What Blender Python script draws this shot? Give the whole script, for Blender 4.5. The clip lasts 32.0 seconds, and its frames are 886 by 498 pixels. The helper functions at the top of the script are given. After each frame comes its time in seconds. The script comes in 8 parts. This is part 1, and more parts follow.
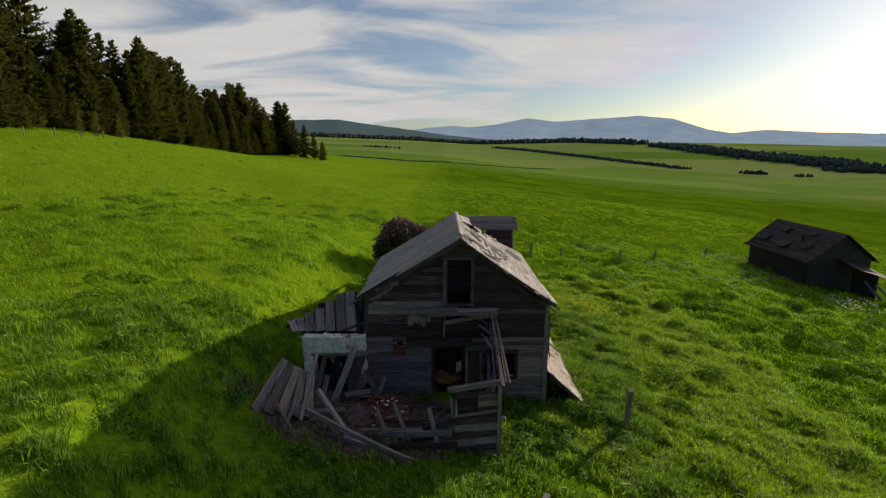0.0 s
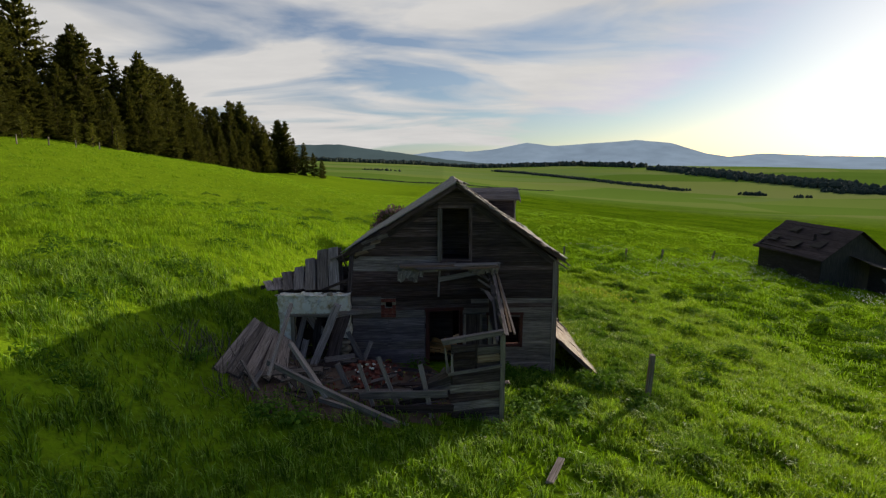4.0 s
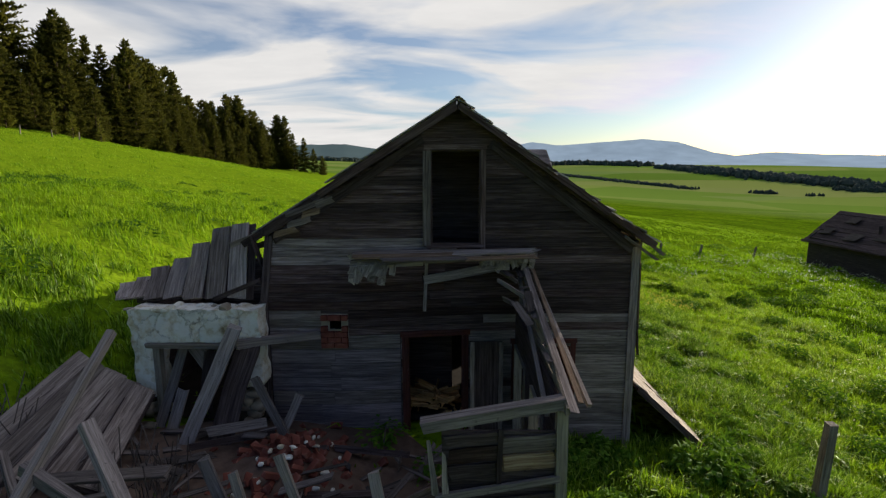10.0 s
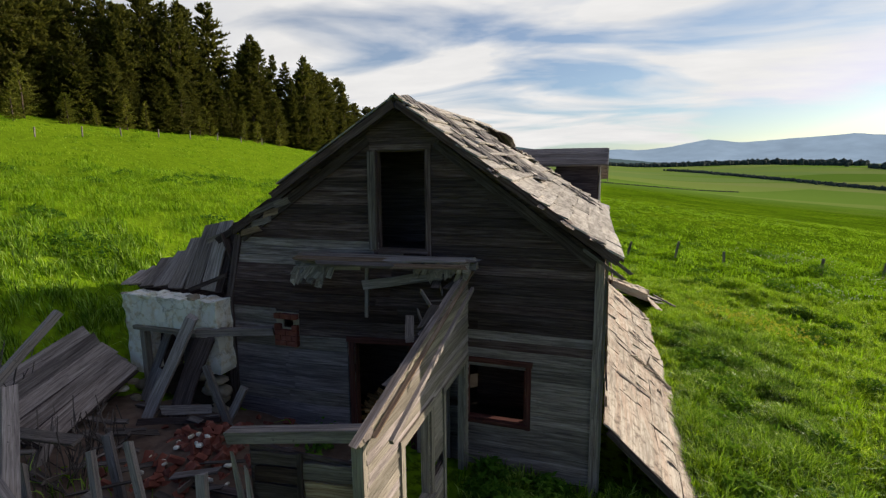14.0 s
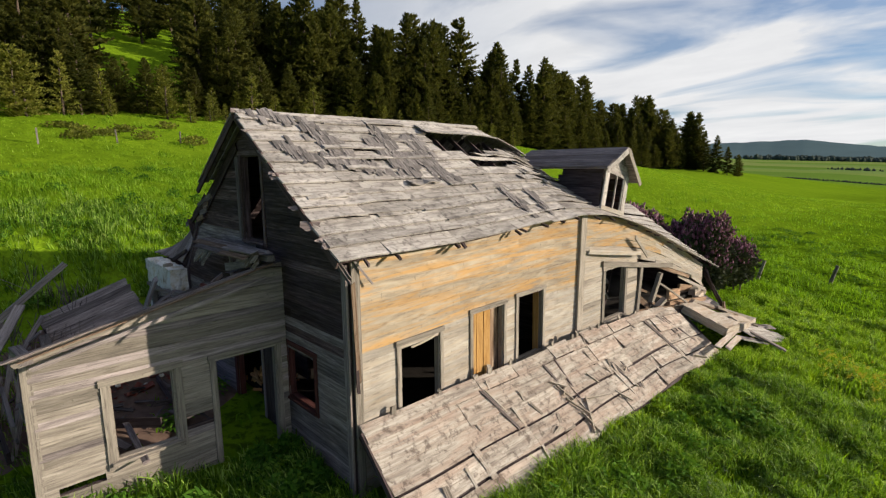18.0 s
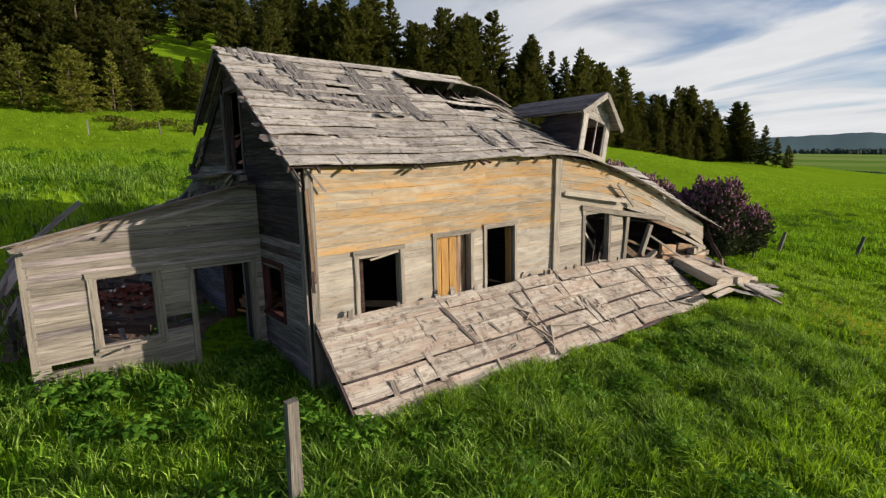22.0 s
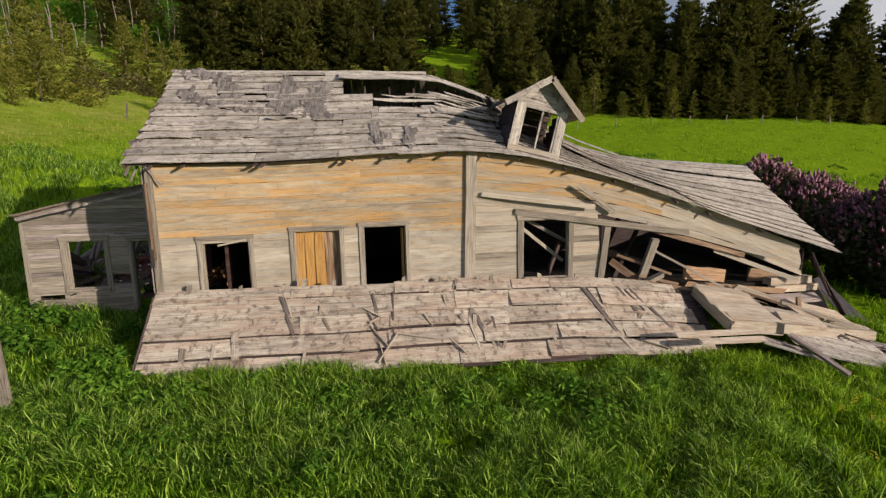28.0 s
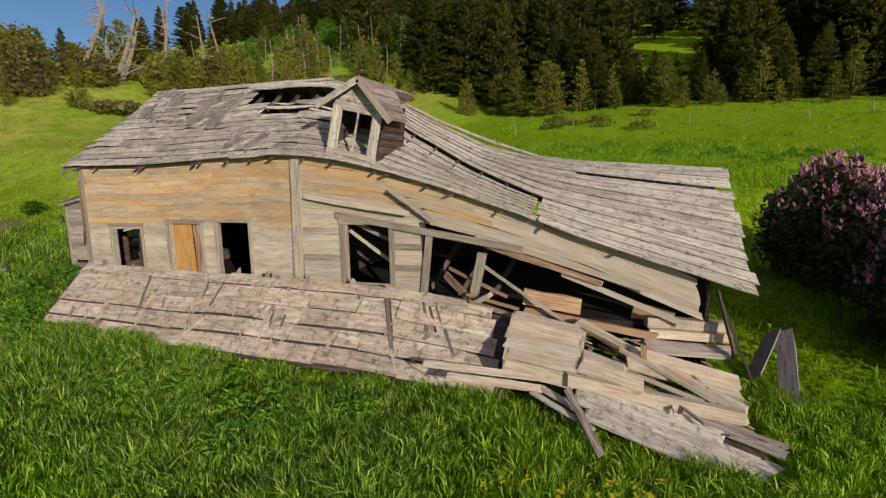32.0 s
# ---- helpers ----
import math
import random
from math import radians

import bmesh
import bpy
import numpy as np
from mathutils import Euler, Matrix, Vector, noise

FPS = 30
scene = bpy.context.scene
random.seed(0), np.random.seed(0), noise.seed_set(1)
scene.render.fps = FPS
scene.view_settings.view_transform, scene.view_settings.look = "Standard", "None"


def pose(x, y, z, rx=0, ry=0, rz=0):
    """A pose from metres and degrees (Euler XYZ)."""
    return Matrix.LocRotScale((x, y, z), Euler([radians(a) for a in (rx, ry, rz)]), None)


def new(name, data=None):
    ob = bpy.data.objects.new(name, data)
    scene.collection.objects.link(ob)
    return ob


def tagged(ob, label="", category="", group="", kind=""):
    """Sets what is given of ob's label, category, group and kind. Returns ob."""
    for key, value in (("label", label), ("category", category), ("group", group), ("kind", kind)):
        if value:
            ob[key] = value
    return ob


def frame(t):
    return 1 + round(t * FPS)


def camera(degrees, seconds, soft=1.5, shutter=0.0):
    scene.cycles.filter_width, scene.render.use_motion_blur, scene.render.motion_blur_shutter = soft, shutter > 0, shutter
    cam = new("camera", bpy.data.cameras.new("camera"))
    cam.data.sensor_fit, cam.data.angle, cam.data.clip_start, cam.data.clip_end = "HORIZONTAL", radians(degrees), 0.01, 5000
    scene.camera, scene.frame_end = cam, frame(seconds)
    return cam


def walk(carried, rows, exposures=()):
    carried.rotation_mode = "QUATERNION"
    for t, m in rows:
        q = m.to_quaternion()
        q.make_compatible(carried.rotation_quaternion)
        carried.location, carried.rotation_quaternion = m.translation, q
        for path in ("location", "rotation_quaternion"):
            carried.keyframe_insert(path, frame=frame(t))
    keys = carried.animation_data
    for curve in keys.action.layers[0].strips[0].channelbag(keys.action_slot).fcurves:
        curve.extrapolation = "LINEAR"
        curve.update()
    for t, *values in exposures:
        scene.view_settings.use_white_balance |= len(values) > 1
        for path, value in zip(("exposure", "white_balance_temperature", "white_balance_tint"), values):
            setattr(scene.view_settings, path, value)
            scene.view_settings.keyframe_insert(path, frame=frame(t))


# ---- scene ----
cam = camera(82.6, 32.0, soft=1.3)
METRES, EYE, TILT, LEAN, TURN = 38.6, 8.0, -12.4, 0.0, 0.0
ROWS = [
    (0.0, 0.0, 0.0, 0.0, 0.0, 0.0, -0.0),
    (0.5, -0.0003, -0.0008, -0.0011, -0.08, 1.98, -0.02),
    (1.0, -0.0002, -0.0005, -0.0068, -0.12, 2.72, -0.01),
    (1.5, 0.0002, 0.0008, -0.0168, -0.07, 2.74, -0.01),
    (2.0, 0.0013, 0.0026, -0.0265, 0.01, 2.74, -0.0),
    (2.5, 0.0026, 0.0043, -0.0354, -0.05, 2.73, -0.01),
    (3.0, 0.0035, 0.0094, -0.0438, 0.03, 2.73, 0.02),
    (3.5, 0.0039, 0.0244, -0.0502, 0.04, 2.72, 0.09),
    (5.5, 0.0051, 0.1422, -0.0592, 0.06, 2.67, 0.22),
    (6.0, 0.0056, 0.1726, -0.0572, -0.02, 2.68, 0.2),
    (6.5, 0.0059, 0.1846, -0.0566, 0.12, 2.69, 0.17),
    (7.0, 0.0065, 0.1895, -0.0591, 0.07, 2.68, 0.22),
    (7.5, 0.0072, 0.1976, -0.0602, -0.52, 2.67, 0.37),
    (8.0, 0.0081, 0.2059, -0.0588, -2.04, 2.64, 0.7),
    (8.5, 0.009, 0.2082, -0.0584, -3.57, 2.6, 1.01),
    (9.0, 0.0097, 0.2081, -0.0581, -5.85, 2.54, 1.51),
    (9.5, 0.0101, 0.2086, -0.0577, -4.54, 2.58, 1.25),
    (10.0, 0.0102, 0.211, -0.0569, 0.64, 2.68, 0.14),
    (10.5, 0.0106, 0.2133, -0.0563, 1.08, 2.65, 0.2),
    (11.0, 0.0131, 0.2147, -0.0559, 1.47, 2.66, 0.4),
    (11.5, 0.0189, 0.216, -0.0556, 3.07, 2.67, 0.1),
    (12.0, 0.0284, 0.2182, -0.0553, 5.63, 2.64, -0.45),
    (12.5, 0.0407, 0.2211, -0.0547, 8.2, 2.61, -1.07),
    (13.0, 0.0549, 0.2249, -0.0539, 11.62, 2.54, -1.89),
    (13.5, 0.0709, 0.2297, -0.053, 14.52, 2.42, -2.58),
    (14.0, 0.0875, 0.2355, -0.0519, 17.78, 2.25, -3.27),
    (14.5, 0.1045, 0.2423, -0.0506, 21.61, 2.03, -4.01),
    (16.5, 0.1759, 0.2813, -0.0413, 37.12, 0.46, -6.95),
    (17.0, 0.194, 0.2942, -0.0386, 40.2, 0.05, -7.49),
    (17.5, 0.2132, 0.3067, -0.036, 45.35, -0.69, -8.23),
    (18.0, 0.2346, 0.3179, -0.0336, 46.12, -0.83, -8.5),
    (18.5, 0.2581, 0.325, -0.0328, 45.17, -0.46, -11.16),
    (19.0, 0.2678, 0.327, -0.0332, 45.31, -0.66, -9.29),
    (19.5, 0.2688, 0.3275, -0.0389, 45.92, -0.82, -8.51),
    (20.0, 0.2674, 0.3282, -0.0465, 46.31, -0.9, -8.46),
    (20.5, 0.2667, 0.3299, -0.0539, 46.4, -0.91, -8.48),
    (21.0, 0.2668, 0.3314, -0.0596, 48.02, -1.17, -8.64),
    (21.5, 0.2679, 0.3336, -0.0623, 49.99, -1.48, -8.6),
    (22.0, 0.2715, 0.3381, -0.0619, 50.65, -1.61, -8.5),
    (22.5, 0.2779, 0.3463, -0.0602, 51.81, -1.82, -8.74),
    (23.0, 0.2861, 0.358, -0.0576, 53.34, -2.07, -8.99),
    (23.5, 0.2956, 0.3722, -0.0546, 56.62, -2.63, -9.4),
    (24.0, 0.3051, 0.389, -0.0513, 59.79, -3.2, -9.9),
    (24.5, 0.3141, 0.4071, -0.0478, 63.04, -3.8, -10.39),
    (26.5, 0.3369, 0.4722, -0.0341, 75.16, -6.2, -11.17),
    (27.0, 0.34, 0.488, -0.0308, 77.58, -6.71, -11.22),
    (27.5, 0.3427, 0.5045, -0.0275, 79.97, -7.21, -11.23),
    (28.0, 0.345, 0.5222, -0.0242, 82.26, -7.7, -11.22),
    (28.5, 0.3468, 0.5431, -0.0201, 84.85, -8.26, -11.22),
    (29.0, 0.3482, 0.5662, -0.0156, 87.88, -8.91, -11.24),
    (29.5, 0.3482, 0.5916, -0.0101, 90.65, -9.5, -11.35),
    (30.0, 0.3467, 0.6186, -0.004, 93.39, -10.1, -11.38),
    (30.5, 0.3437, 0.6466, 0.0022, 96.09, -10.68, -11.38),
    (31.0, 0.3389, 0.6754, 0.0087, 99.84, -11.47, -11.28),
    (31.5, 0.3306, 0.7044, 0.0153, 104.87, -12.48, -11.08),
    (32.0, 0.3181, 0.7328, 0.0219, 109.35, -13.39, -10.75),
]
EXPOSURE = ((0.0, -0.25, 6600, 10), (4.0, -0.16, 6600, 10), (7.0, 0.06, 6550, 10), (9.0, 0.10, 6550, 10), (12.0, 0.20, 6550, 10), (16.5, 0.22, 6400, 10), (20.0, 0.16, 6300, 10), (22.0, 0.10, 6300, 10), (24.5, 0.06, 6400, 12), (27.0, -0.07, 6500, 13), (30.0, -0.12, 6500, 13), (32.0, -0.16, 6500, 11))
walk(cam, [(t, pose(0, 0, EYE, TILT, LEAN, TURN) @ pose(METRES * x, METRES * y, METRES * z, 90 + pitch, roll, yaw)) for t, x, y, z, yaw, pitch, roll in ROWS], EXPOSURE)

# ---- light ----
SUN_AZ, SUN_EL = 43.0, 14.2
world = bpy.data.worlds.new("sky")
scene.world = world
world.use_nodes = True
wt = world.node_tree
wt.nodes.clear()


def wnode(kind, **kw):
    n = wt.nodes.new(kind)
    for k, v in kw.items():
        n.inputs[k].default_value = v
    return n


w_out = wt.nodes.new("ShaderNodeOutputWorld")
w_bg = wnode("ShaderNodeBackground", Strength=0.060)
w_sky = wt.nodes.new("ShaderNodeTexSky")
w_sky.sky_type, w_sky.sun_disc = "NISHITA", False
w_sky.sun_elevation, w_sky.sun_rotation = radians(SUN_EL), radians(SUN_AZ)
w_sky.altitude, w_sky.air_density, w_sky.dust_density, w_sky.ozone_density = 900, 1.0, 0.6, 2.0
w_co = wt.nodes.new("ShaderNodeTexCoord")
w_sep = wt.nodes.new("ShaderNodeSeparateXYZ")
wt.links.new(w_co.outputs["Generated"], w_sep.inputs[0])
w_up = wt.nodes.new("ShaderNodeMath")
w_up.operation = "ADD"
w_up.inputs[1].default_value = 0.16
w_abs = wt.nodes.new("ShaderNodeMath")
w_abs.operation = "ABSOLUTE"
wt.links.new(w_sep.outputs["Z"], w_abs.inputs[0])
wt.links.new(w_abs.outputs[0], w_up.inputs[0])
w_div = wt.nodes.new("ShaderNodeVectorMath")
w_div.operation = "DIVIDE"
w_comb = wt.nodes.new("ShaderNodeCombineXYZ")
for i in range(3):
    wt.links.new(w_up.outputs[0], w_comb.inputs[i])
wt.links.new(w_co.outputs["Generated"], w_div.inputs[0])
wt.links.new(w_comb.outputs[0], w_div.inputs[1])
w_map = wt.nodes.new("ShaderNodeMapping")
w_map.inputs["Rotation"].default_value = (0, 0, radians(-14))
w_map.inputs["Scale"].default_value = (0.62, 1.15, 1.0)
w_map.inputs["Location"].default_value = (1.7, 0.6, 0.0)
wt.links.new(w_div.outputs[0], w_map.inputs[0])
w_n1 = wnode("ShaderNodeTexNoise", Scale=1.25, Detail=6.0, Roughness=0.5, Distortion=0.5)
wt.links.new(w_map.outputs[0], w_n1.inputs["Vector"])
w_ramp = wt.nodes.new("ShaderNodeValToRGB")
w_ramp.color_ramp.elements[0].position, w_ramp.color_ramp.elements[1].position = 0.41, 0.57
w_ramp.color_ramp.elements[0].color = (0.20, 0.20, 0.20, 1)
wt.links.new(w_n1.outputs["Fac"], w_ramp.inputs[0])
w_n2 = wnode("ShaderNodeTexNoise", Scale=2.6, Detail=5.0, Roughness=0.6)
wt.links.new(w_map.outputs[0], w_n2.inputs["Vector"])
w_cl = wt.nodes.new("ShaderNodeMix")
w_cl.data_type = "RGBA"
w_cl.inputs["A"].default_value = (9.7, 9.75, 9.9, 1)
w_cl.inputs["B"].default_value = (14.3, 14.0, 13.6, 1)
wt.links.new(w_n2.outputs["Fac"], w_cl.inputs["Factor"])
w_dir = wt.nodes.new("ShaderNodeVectorMath")
w_dir.operation = "DOT_PRODUCT"
w_dir.inputs[1].default_value = (0.55, 0.83, 0.0)
wt.links.new(w_co.outputs["Generated"], w_dir.inputs[0])
w_side = wt.nodes.new("ShaderNodeMapRange")
w_side.inputs["From Min"].default_value, w_side.inputs["From Max"].default_value = -0.35, 0.35
wt.links.new(w_dir.outputs["Value"], w_side.inputs[0])
w_cover = wt.nodes.new("ShaderNodeMath")
w_cover.operation = "MULTIPLY"
wt.links.new(w_ramp.outputs[0], w_cover.inputs[0])
wt.links.new(w_side.outputs[0], w_cover.inputs[1])
w_mix = wt.nodes.new("ShaderNodeMix")
w_mix.data_type = "RGBA"
wt.links.new(w_cover.outputs[0], w_mix.inputs["Factor"])
w_blue = wt.nodes.new("ShaderNodeMix")
w_blue.data_type, w_blue.blend_type = "RGBA", "MULTIPLY"
w_blue.inputs["Factor"].default_value = 1.0
w_sdot = wt.nodes.new("ShaderNodeVectorMath")
w_sdot.operation = "DOT_PRODUCT"
w_sdot.inputs[1].default_value = (math.sin(radians(SUN_AZ)), math.cos(radians(SUN_AZ)), 0.2)
wt.links.new(w_co.outputs["Generated"], w_sdot.inputs[0])
w_glow = wt.nodes.new("ShaderNodeMapRange")
w_glow.inputs["From Min"].default_value, w_glow.inputs["From Max"].default_value = 0.62, 0.97
wt.links.new(w_sdot.outputs["Value"], w_glow.inputs[0])
w_tint = wt.nodes.new("ShaderNodeMix")
w_tint.data_type = "RGBA"
w_tint.inputs["A"].default_value = (1.0, 1.24, 1.52, 1)
w_tint.inputs["B"].default_value = (1.40, 1.45, 1.52, 1)
wt.links.new(w_glow.outputs[0], w_tint.inputs["Factor"])
wt.links.new(w_tint.outputs["Result"], w_blue.inputs["B"])
wt.links.new(w_sky.outputs[0], w_blue.inputs["A"])
wt.links.new(w_blue.outputs["Result"], w_mix.inputs["A"])
wt.links.new(w_cl.outputs["Result"], w_mix.inputs["B"])
w_max = wt.nodes.new("ShaderNodeMix")
w_max.data_type, w_max.blend_type = "RGBA", "LIGHTEN"
w_max.inputs["Factor"].default_value = 1.0
wt.links.new(w_mix.outputs["Result"], w_max.inputs["A"])
wt.links.new(w_blue.outputs["Result"], w_max.inputs["B"])
wt.links.new(w_max.outputs["Result"], w_bg.inputs["Color"])
wt.links.new(w_bg.outputs[0], w_out.inputs[0])

sun = new("sun", bpy.data.lights.new("sun", "SUN"))
sun.data.energy, sun.data.angle, sun.data.color = 5.6, radians(0.6), (1.0, 0.88, 0.70)
_a, _e = radians(SUN_AZ), radians(SUN_EL)
SUN_DIR = Vector((math.sin(_a) * math.cos(_e), math.cos(_a) * math.cos(_e), math.sin(_e)))
sun.matrix_world = Matrix.Translation((60, 60, 60)) @ SUN_DIR.to_track_quat("Z", "Y").to_matrix().to_4x4()


# ---- materials ----
def mat(name, rough=0.85):
    m = bpy.data.materials.new(name)
    m.use_nodes = True
    nt = m.node_tree
    b = nt.nodes["Principled BSDF"]
    b.inputs["Roughness"].default_value = rough
    b.inputs["Specular IOR Level"].default_value = 0.15
    return m, nt, b


def noise_node(nt, vec, scale, detail=4.0, rough=0.55, dist=0.0):
    n = nt.nodes.new("ShaderNodeTexNoise")
    n.inputs["Scale"].default_value, n.inputs["Detail"].default_value = scale, detail
    n.inputs["Roughness"].default_value, n.inputs["Distortion"].default_value = rough, dist
    if vec is not None:
        nt.links.new(vec, n.inputs["Vector"])
    return n


def ramp_node(nt, fac, stops):
    r = nt.nodes.new("ShaderNodeValToRGB")
    els = r.color_ramp.elements
    while len(els) < len(stops):
        els.new(0.5)
    for e, (p, c) in zip(els, stops):
        e.position, e.color = p, (*c, 1)
    nt.links.new(fac, r.inputs[0])
    return r


def mix_node(nt, fac, a, b, blend="MIX"):
    m = nt.nodes.new("ShaderNodeMix")
    m.data_type, m.blend_type = "RGBA", blend
    for k, v in (("Factor", fac), ("A", a), ("B", b)):
        if isinstance(v, (int, float)):
            m.inputs[k].default_value = v
        elif isinstance(v, tuple):
            m.inputs[k].default_value = (*v, 1)
        else:
            nt.links.new(v, m.inputs[k])
    return m.outputs["Result"]


def math_node(nt, op, a, b):
    m = nt.nodes.new("ShaderNodeMath")
    m.operation = op
    for i, v in enumerate((a, b)):
        if isinstance(v, (int, float)):
            m.inputs[i].default_value = v
        else:
            nt.links.new(v, m.inputs[i])
    return m.outputs[0]


def bump_node(nt, bsdf, height, strength, dist):
    b = nt.nodes.new("ShaderNodeBump")
    b.inputs["Strength"].default_value, b.inputs["Distance"].default_value = strength, dist
    nt.links.new(height, b.inputs["Height"])
    nt.links.new(b.outputs[0], bsdf.inputs["Normal"])


def wood(name, dark, mid, light, stain=(0.05, 0.045, 0.04), stain_amount=0.5, rough=0.88, island=False, vary=0.35, speck=0.0, blotch=None, blotch_amount=0.0):
    """Weathered boards: grain along the length, checks, stains, each board its own shade."""
    m, nt, b = mat(name, rough)
    uv = nt.nodes.new("ShaderNodeUVMap")
    uv.uv_map = "UVMap"
    if island:
        g = nt.nodes.new("ShaderNodeNewGeometry")
        rnd = g.outputs["Random Per Island"]
    else:
        g = nt.nodes.new("ShaderNodeObjectInfo")
        rnd = g.outputs["Random"]
    off = math_node(nt, "MULTIPLY", rnd, 61.7)
    comb = nt.nodes.new("ShaderNodeCombineXYZ")
    for i in range(3):
        nt.links.new(off, comb.inputs[i])
    add = nt.nodes.new("ShaderNodeVectorMath")
    nt.links.new(uv.outputs[0], add.inputs[0])
    nt.links.new(comb.outputs[0], add.inputs[1])
    mp = nt.nodes.new("ShaderNodeMapping")
    mp.inputs["Scale"].default_value = (1.6, 34.0, 1.0)
    nt.links.new(add.outputs[0], mp.inputs[0])
    grain = noise_node(nt, mp.outputs[0], 1.0, 6.0, 0.65, 0.6)
    mp2 = nt.nodes.new("ShaderNodeMapping")
    mp2.inputs["Scale"].default_value = (1.3, 9.0, 1.0)
    nt.links.new(add.outputs[0], mp2.inputs[0])
    blot = noise_node(nt, mp2.outputs[0], 1.0, 5.0, 0.6, 0.4)
    col = ramp_node(nt, grain.outputs["Fac"], [(0.28, dark), (0.5, mid), (0.72, light)]).outputs[0]
    sfac = ramp_node(nt, blot.outputs["Fac"], [(0.50, (0, 0, 0)), (0.70, (1, 1, 1))]).outputs[0]
    sfac = math_node(nt, "MULTIPLY", sfac, stain_amount)
    col = mix_node(nt, sfac, col, stain)
    tc = nt.nodes.new("ShaderNodeTexCoord")
    if blotch:
        mp3 = nt.nodes.new("ShaderNodeMapping")
        mp3.inputs["Scale"].default_value = (0.45, 0.45, 8.0)
        nt.links.new(tc.outputs["Object"], mp3.inputs[0])
        bn = noise_node(nt, mp3.outputs[0], 1.3, 5.0, 0.62, 0.5)
        bf = ramp_node(nt, bn.outputs["Fac"], [(0.45, (0, 0, 0)), (0.60, (1, 1, 1))]).outputs[0]
        col = mix_node(nt, math_node(nt, "MULTIPLY", bf, blotch_amount), col, blotch)
    if speck:
        sn = noise_node(nt, tc.outputs["Object"], 7.5, 5.0, 0.7, 0.3)
        sf = ramp_node(nt, sn.outputs["Fac"], [(0.52, (0, 0, 0)), (0.64, (1, 1, 1))]).outputs[0]
        col = mix_node(nt, math_node(nt, "MULTIPLY", sf, speck), col, stain)
    mp4 = nt.nodes.new("ShaderNodeMapping")
    mp4.inputs["Scale"].default_value = (4.0, 110.0, 1.0)
    nt.links.new(add.outputs[0], mp4.inputs[0])
    cn = noise_node(nt, mp4.outputs[0], 1.0, 3.0, 0.6, 0.3)
    checks = ramp_node(nt, cn.outputs["Fac"], [(0.55, (0, 0, 0)), (0.66, (1, 1, 1))]).outputs[0]
    col = mix_node(nt, math_node(nt, "MULTIPLY", checks, 0.4), col, tuple(0.55 * c for c in dark))
    kn = noise_node(nt, uv.outputs[0], 23.0, 2.0, 0.5)
    knots = ramp_node(nt, kn.outputs["Fac"], [(0.68, (0, 0, 0)), (0.74, (1, 1, 1))]).outputs[0]
    col = mix_node(nt, math_node(nt, "MULTIPLY", knots, 0.6), col, tuple(0.5 * c for c in dark))
    tone = nt.nodes.new("ShaderNodeMapRange")
    tone.inputs["To Min"].default_value, tone.inputs["To Max"].default_value = 1.0 - vary, 1.0 + vary * 0.55
    nt.links.new(rnd, tone.inputs[0])
    tcol = nt.nodes.new("ShaderNodeCombineXYZ")
    for i in range(3):
        nt.links.new(tone.outputs[0], tcol.inputs[i])
    col = mix_node(nt, 1.0, col, tcol.outputs[0], "MULTIPLY")
    nt.links.new(col, b.inputs["Base Color"])
    bump_node(nt, b, math_node(nt, "SUBTRACT", grain.outputs["Fac"], math_node(nt, "MULTIPLY", checks, 0.5)), 0.6, 0.006)
    return m


M_GREY = wood("weathered_grey_wood", (0.122, 0.102, 0.098), (0.332, 0.278, 0.268), (0.51, 0.437, 0.42), stain_amount=0.45)
M_PALE = wood("sun_bleached_siding", (0.285, 0.25, 0.215), (0.40, 0.355, 0.308), (0.505, 0.455, 0.40), stain=(0.205, 0.175, 0.15), stain_amount=0.5, vary=0.18, blotch=(0.45, 0.30, 0.15), blotch_amount=0.25)
M_OCHRE = wood("ochre_stained_siding", (0.265, 0.212, 0.158), (0.39, 0.32, 0.238), (0.49, 0.42, 0.335), stain=(0.20, 0.16, 0.125), stain_amount=0.5, vary=0.18, blotch=(0.52, 0.285, 0.09), blotch_amount=0.72)
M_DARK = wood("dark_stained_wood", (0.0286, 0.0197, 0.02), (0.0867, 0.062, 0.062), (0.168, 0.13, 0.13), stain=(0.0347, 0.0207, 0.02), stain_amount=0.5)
M_DULL = wood("dull_brown_planks", (0.083, 0.065, 0.06), (0.268, 0.216, 0.20), (0.485, 0.41, 0.385), stain=(0.075, 0.056, 0.052), stain_amount=0.5, vary=0.4)
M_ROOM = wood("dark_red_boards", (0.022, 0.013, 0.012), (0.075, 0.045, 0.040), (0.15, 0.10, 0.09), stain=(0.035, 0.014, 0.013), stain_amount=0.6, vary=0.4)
M_LATH = wood("broken_laths", (0.051, 0.0395, 0.036), (0.163, 0.132, 0.125), (0.326, 0.268, 0.255), island=True, vary=0.5)
M_ROOF = wood("roof_boards", (0.20, 0.175, 0.16), (0.475, 0.428, 0.39), (0.63, 0.585, 0.535), stain=(0.125, 0.108, 0.10), stain_amount=0.62, vary=0.24, speck=0.75)
M_PORCH = wood("porch_roof_boards", (0.21, 0.175, 0.15), (0.45, 0.392, 0.335), (0.61, 0.548, 0.485), stain=(0.125, 0.096, 0.082), stain_amount=0.6, vary=0.22, speck=0.8, blotch=(0.42, 0.265, 0.195), blotch_amount=0.38)
M_ROT = wood("rotten_brown_wood", (0.09, 0.055, 0.036), (0.26, 0.17, 0.115), (0.44, 0.335, 0.245), stain=(0.05, 0.03, 0.02), stain_amount=0.5)
